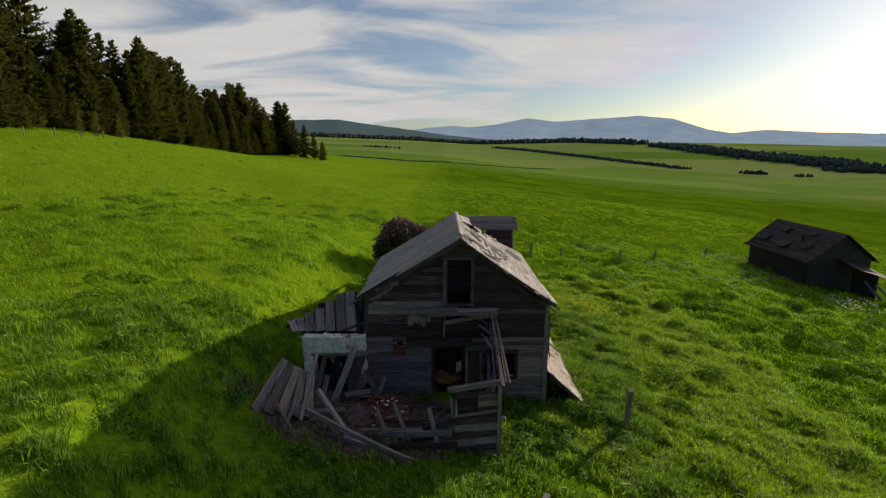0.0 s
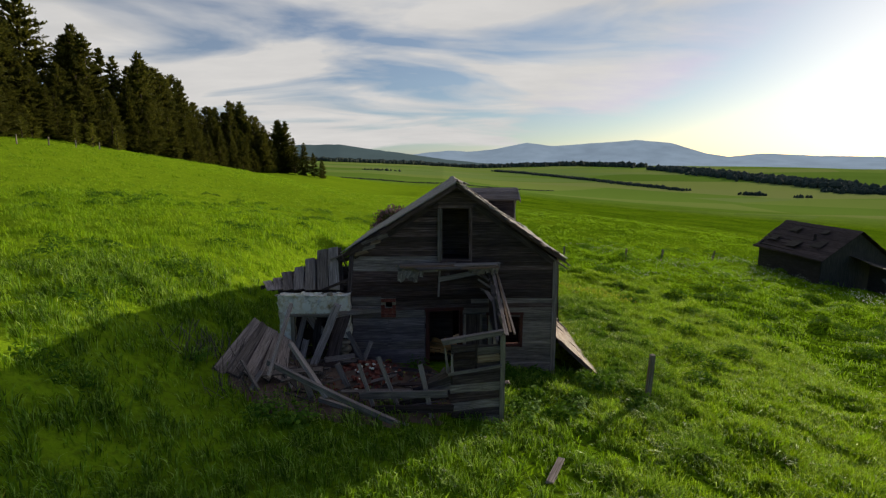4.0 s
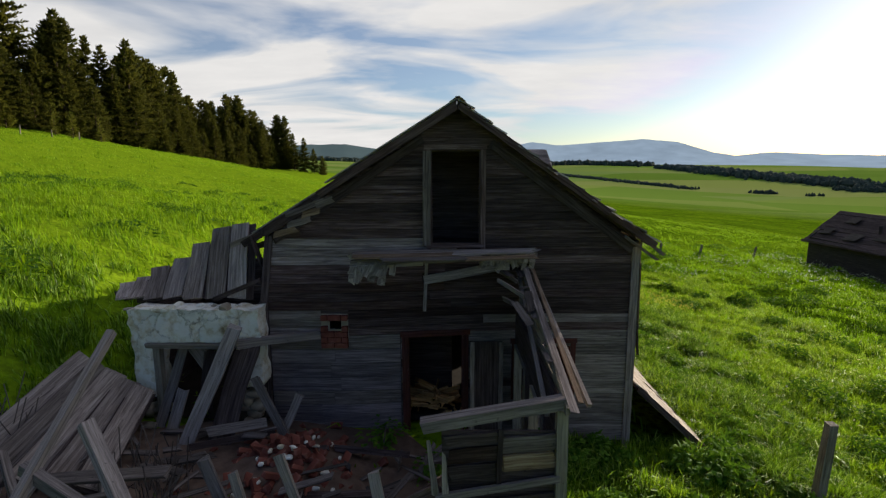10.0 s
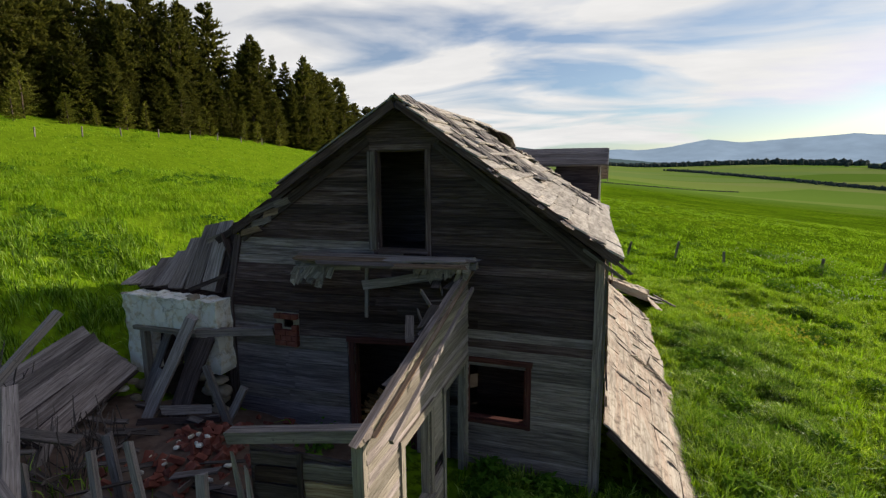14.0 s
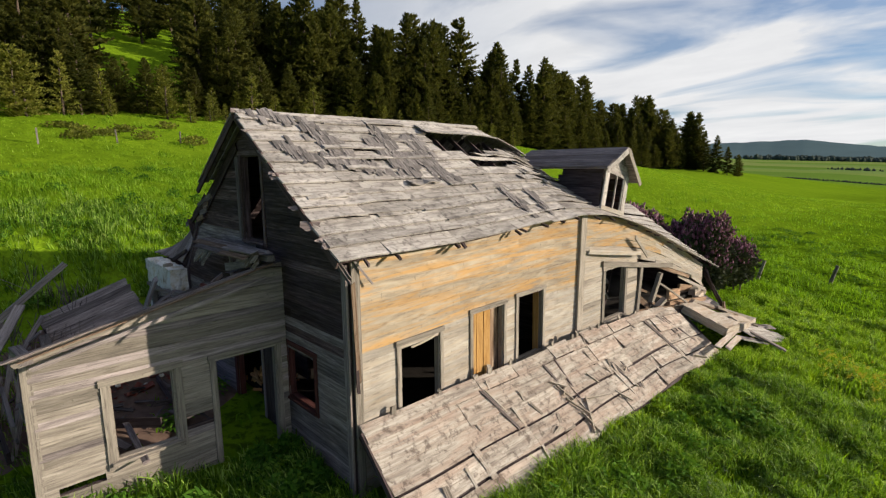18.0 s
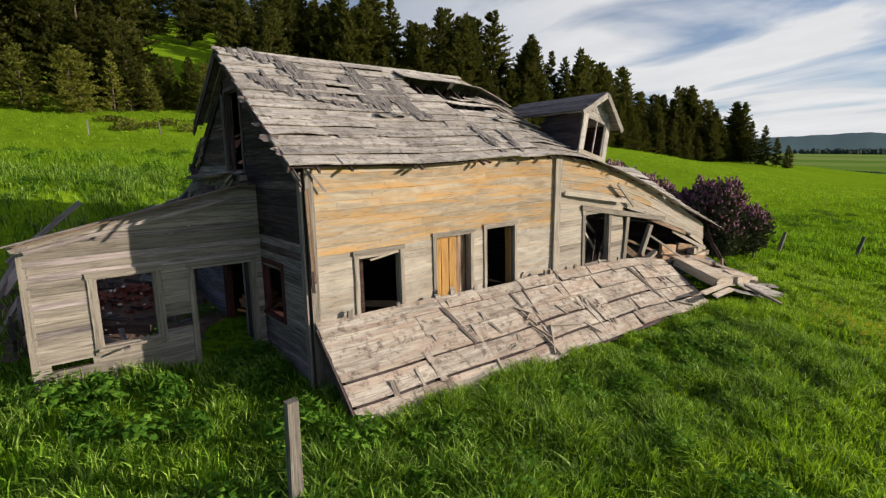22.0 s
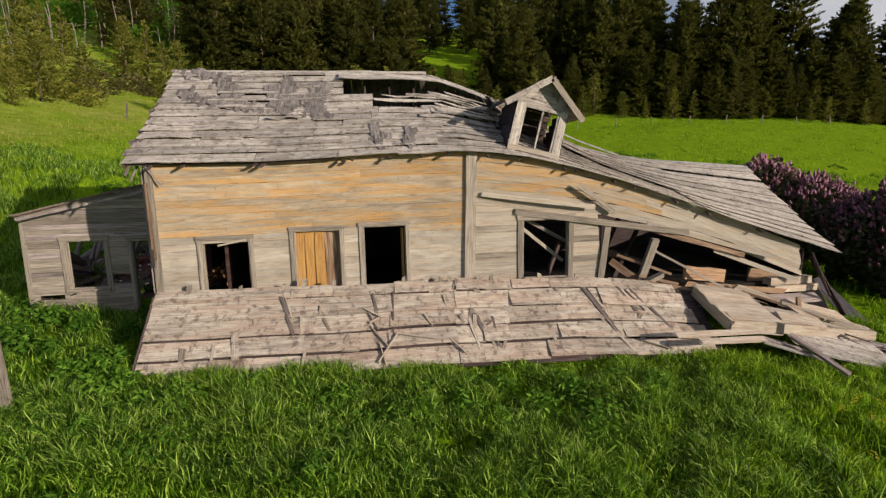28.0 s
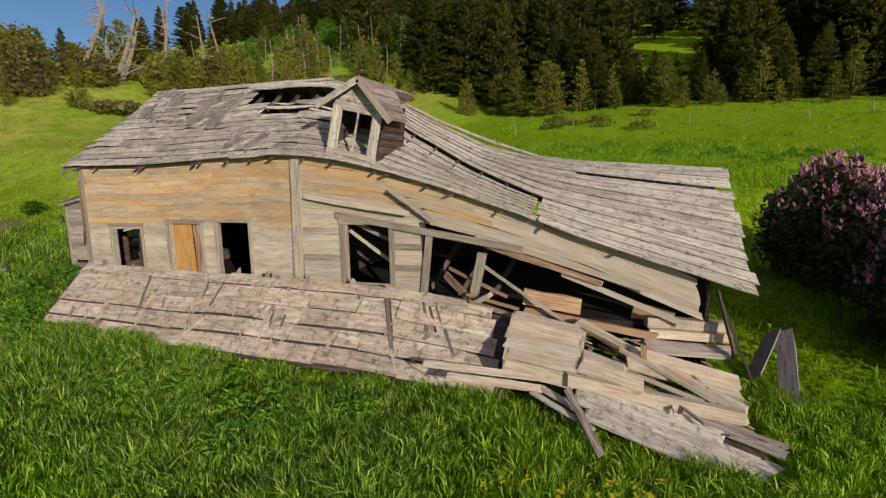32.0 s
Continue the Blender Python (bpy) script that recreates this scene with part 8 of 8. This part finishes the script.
def weed(x, y, n, size, seed):
    """A clump of broad-leaved weeds."""
    q = random.Random(seed)
    z = tz(x, y)
    vs, fs = [], []
    for i in range(n):
        a, el = q.uniform(0, 6.28), q.uniform(0.1, 1.2)
        r = size * q.uniform(0.2, 1.0)
        c = Vector((x + r * math.cos(a) * math.cos(el), y + r * math.sin(a) * math.cos(el), z + 0.05 + r * math.sin(el) * 0.9))
        d = Vector((math.cos(a), math.sin(a), q.uniform(-0.6, 0.4))).normalized()
        e = d.cross(Vector((0, 0, 1))).normalized()
        l, w = size * q.uniform(0.14, 0.26), size * q.uniform(0.06, 0.12)
        o = len(vs)
        vs += [c, c + d * l * 0.5 + e * w, c + d * l + Vector((0, 0, -0.25 * l)), c + d * l * 0.5 - e * w, c + d * l * 0.55 + Vector((0, 0, 0.05 * l))]
        fs += [(o, o + 1, o + 4), (o + 1, o + 2, o + 4), (o + 2, o + 3, o + 4), (o + 3, o, o + 4)]
    return vs, fs, [(0, 0)] * len(vs)


def clump(x, y, rx, ry, h, n, q):
    """A dense mound of coarse leaves that shades the sward beside it."""
    g = np.random.default_rng(q.randrange(99999))
    a, r = g.uniform(0, 6.283, n), np.sqrt(g.uniform(0, 1, n))
    px, py = x + rx * r * np.cos(a), y + ry * r * np.sin(a)
    c = np.stack([px, py, terrain(px, py) + h * (1 - 0.7 * r * r) * g.uniform(0.25, 1.0, n)], 1)
    d = g.normal(0, 1, (n, 3)) * (1, 1, 0.6) + (0, 0, 0.3)
    d /= np.linalg.norm(d, axis=1)[:, None]
    e = np.cross(d, g.normal(0, 1, (n, 3)))
    e /= np.linalg.norm(e, axis=1)[:, None]
    l = g.uniform(0.04, 0.095, n)[:, None]
    vs = np.stack([c - d * l, c + e * l * 0.28, c + d * l, c - e * l * 0.28], 1).reshape(-1, 3).tolist()
    fs = [(o, o + 1, o + 2) for o in range(0, 4 * n, 4)] + [(o, o + 2, o + 3) for o in range(0, 4 * n, 4)]
    return vs, fs, [(0, 0)] * len(vs)


rc = random.Random(51)
mounds = Soup()
for x, y, s in ((10.0, 26.9, 0.6), (11.5, 29.0, 0.5), (13.5, 29.4, 0.6), (15.6, 30.5, 0.7), (13.1, 23.5, 0.8), (10.3, 21.6, 0.7), (9.7, 22.6, 0.5), (8.7, 18.4, 0.8), (7.4, 18.6, 0.5), (9.1, 17.3, 0.6), (11.0, 19.0, 0.7), (8.0, 15.8, 0.6), (15.6, 42.7, 0.9), (11.4, 35.8, 0.8), (7.9, 34.2, 0.6), (14.4, 50.1, 1.0), (20.1, 33.8, 0.7), (20.7, 30.9, 0.9), (21.6, 30.4, 0.6), (24.4, 33.5, 0.7), (20.7, 25.7, 0.8), (17.9, 21.3, 0.6), (19.4, 21.5, 0.8), (25.9, 29.1, 0.6), (19.5, 26.2, 0.5), (10.5, 30.5, 0.5), (12.6, 25.6, 0.6), (16.7, 30.0, 0.7), (23.1, 26.5, 0.6), (2.0, 14.5, 0.35), (2.5, 13.4, 0.4), (3.0, 14.5, 0.35), (2.0, 12.6, 0.35), (2.9, 12.4, 0.4), (3.7, 13.5, 0.35), (1.95, 15.0, 0.3), (2.8, 15.0, 0.3)):
    mounds.add(clump(x, y, s, s * 0.7, 0.28 + 0.32 * s, int(560 * s + 120), rc))
for i in range(230):
    x, y = rc.uniform(-28, 40), rc.uniform(8, 62)
    if -6 < x < 12.5 and 9 < y < 37:
        continue
    s = rc.uniform(0.3, 0.8)
    mounds.add(clump(x, y, s * 1.3, s * 0.7, rc.uniform(0.25, 0.5), int(260 * s + 60), rc))
tagged(mounds.done("weed_mounds", M_WEED), "dark mounds of coarse weeds dotting the meadow", "weeds", kind="stuff")
rank = Soup()
for i in range(64):
    y = rc.uniform(13.2, 24.5)
    x = 5.05 + abs(rc.gauss(0, 0.75)) + 0.04 * (y - 13)
    w = rc.uniform(0.25, 0.5)
    rank.add(clump(x, y, w, w * 0.8, rc.uniform(0.22, 0.40), int(700 * w), rc))
for x, y in ((4.75, 14.9), (4.5, 14.6), (4.95, 15.3), (4.2, 14.8), (5.2, 14.9), (4.7, 14.3)):
    rank.add(clump(x, y, 0.34, 0.28, 0.48, 300, rc))
tagged(rank.done("rank_weeds", M_WEED), "dark leafy weeds growing thick beside the fallen roof", "weeds", kind="stuff")
rw = random.Random(31)
weeds = Soup()
for x, y, s in ((1.95, 12.0, 0.55), (2.1, 12.7, 0.45), (2.6, 14.6, 0.45), (1.2, 11.2, 0.4), (-2.9, 10.9, 0.5), (-3.6, 11.2, 0.45), (4.2, 14.6, 0.5), (5.2, 13.2, 0.45), (6.6, 16.2, 0.5), (7.4, 18.6, 0.4), (-0.6, 14.6, 0.4), (0.2, 13.8, 0.35), (6.2, 22.8, 0.45), (3.3, 12.9, 0.5), (2.2, 14.4, 0.35), (-5.6, 12.6, 0.4)):
    weeds.add(weed(x, y, 150, s, rw.randrange(9999)))
tagged(weeds.done("broad_weeds", M_WEED), "broad-leaved green weeds round the ruin", "weeds", kind="stuff")
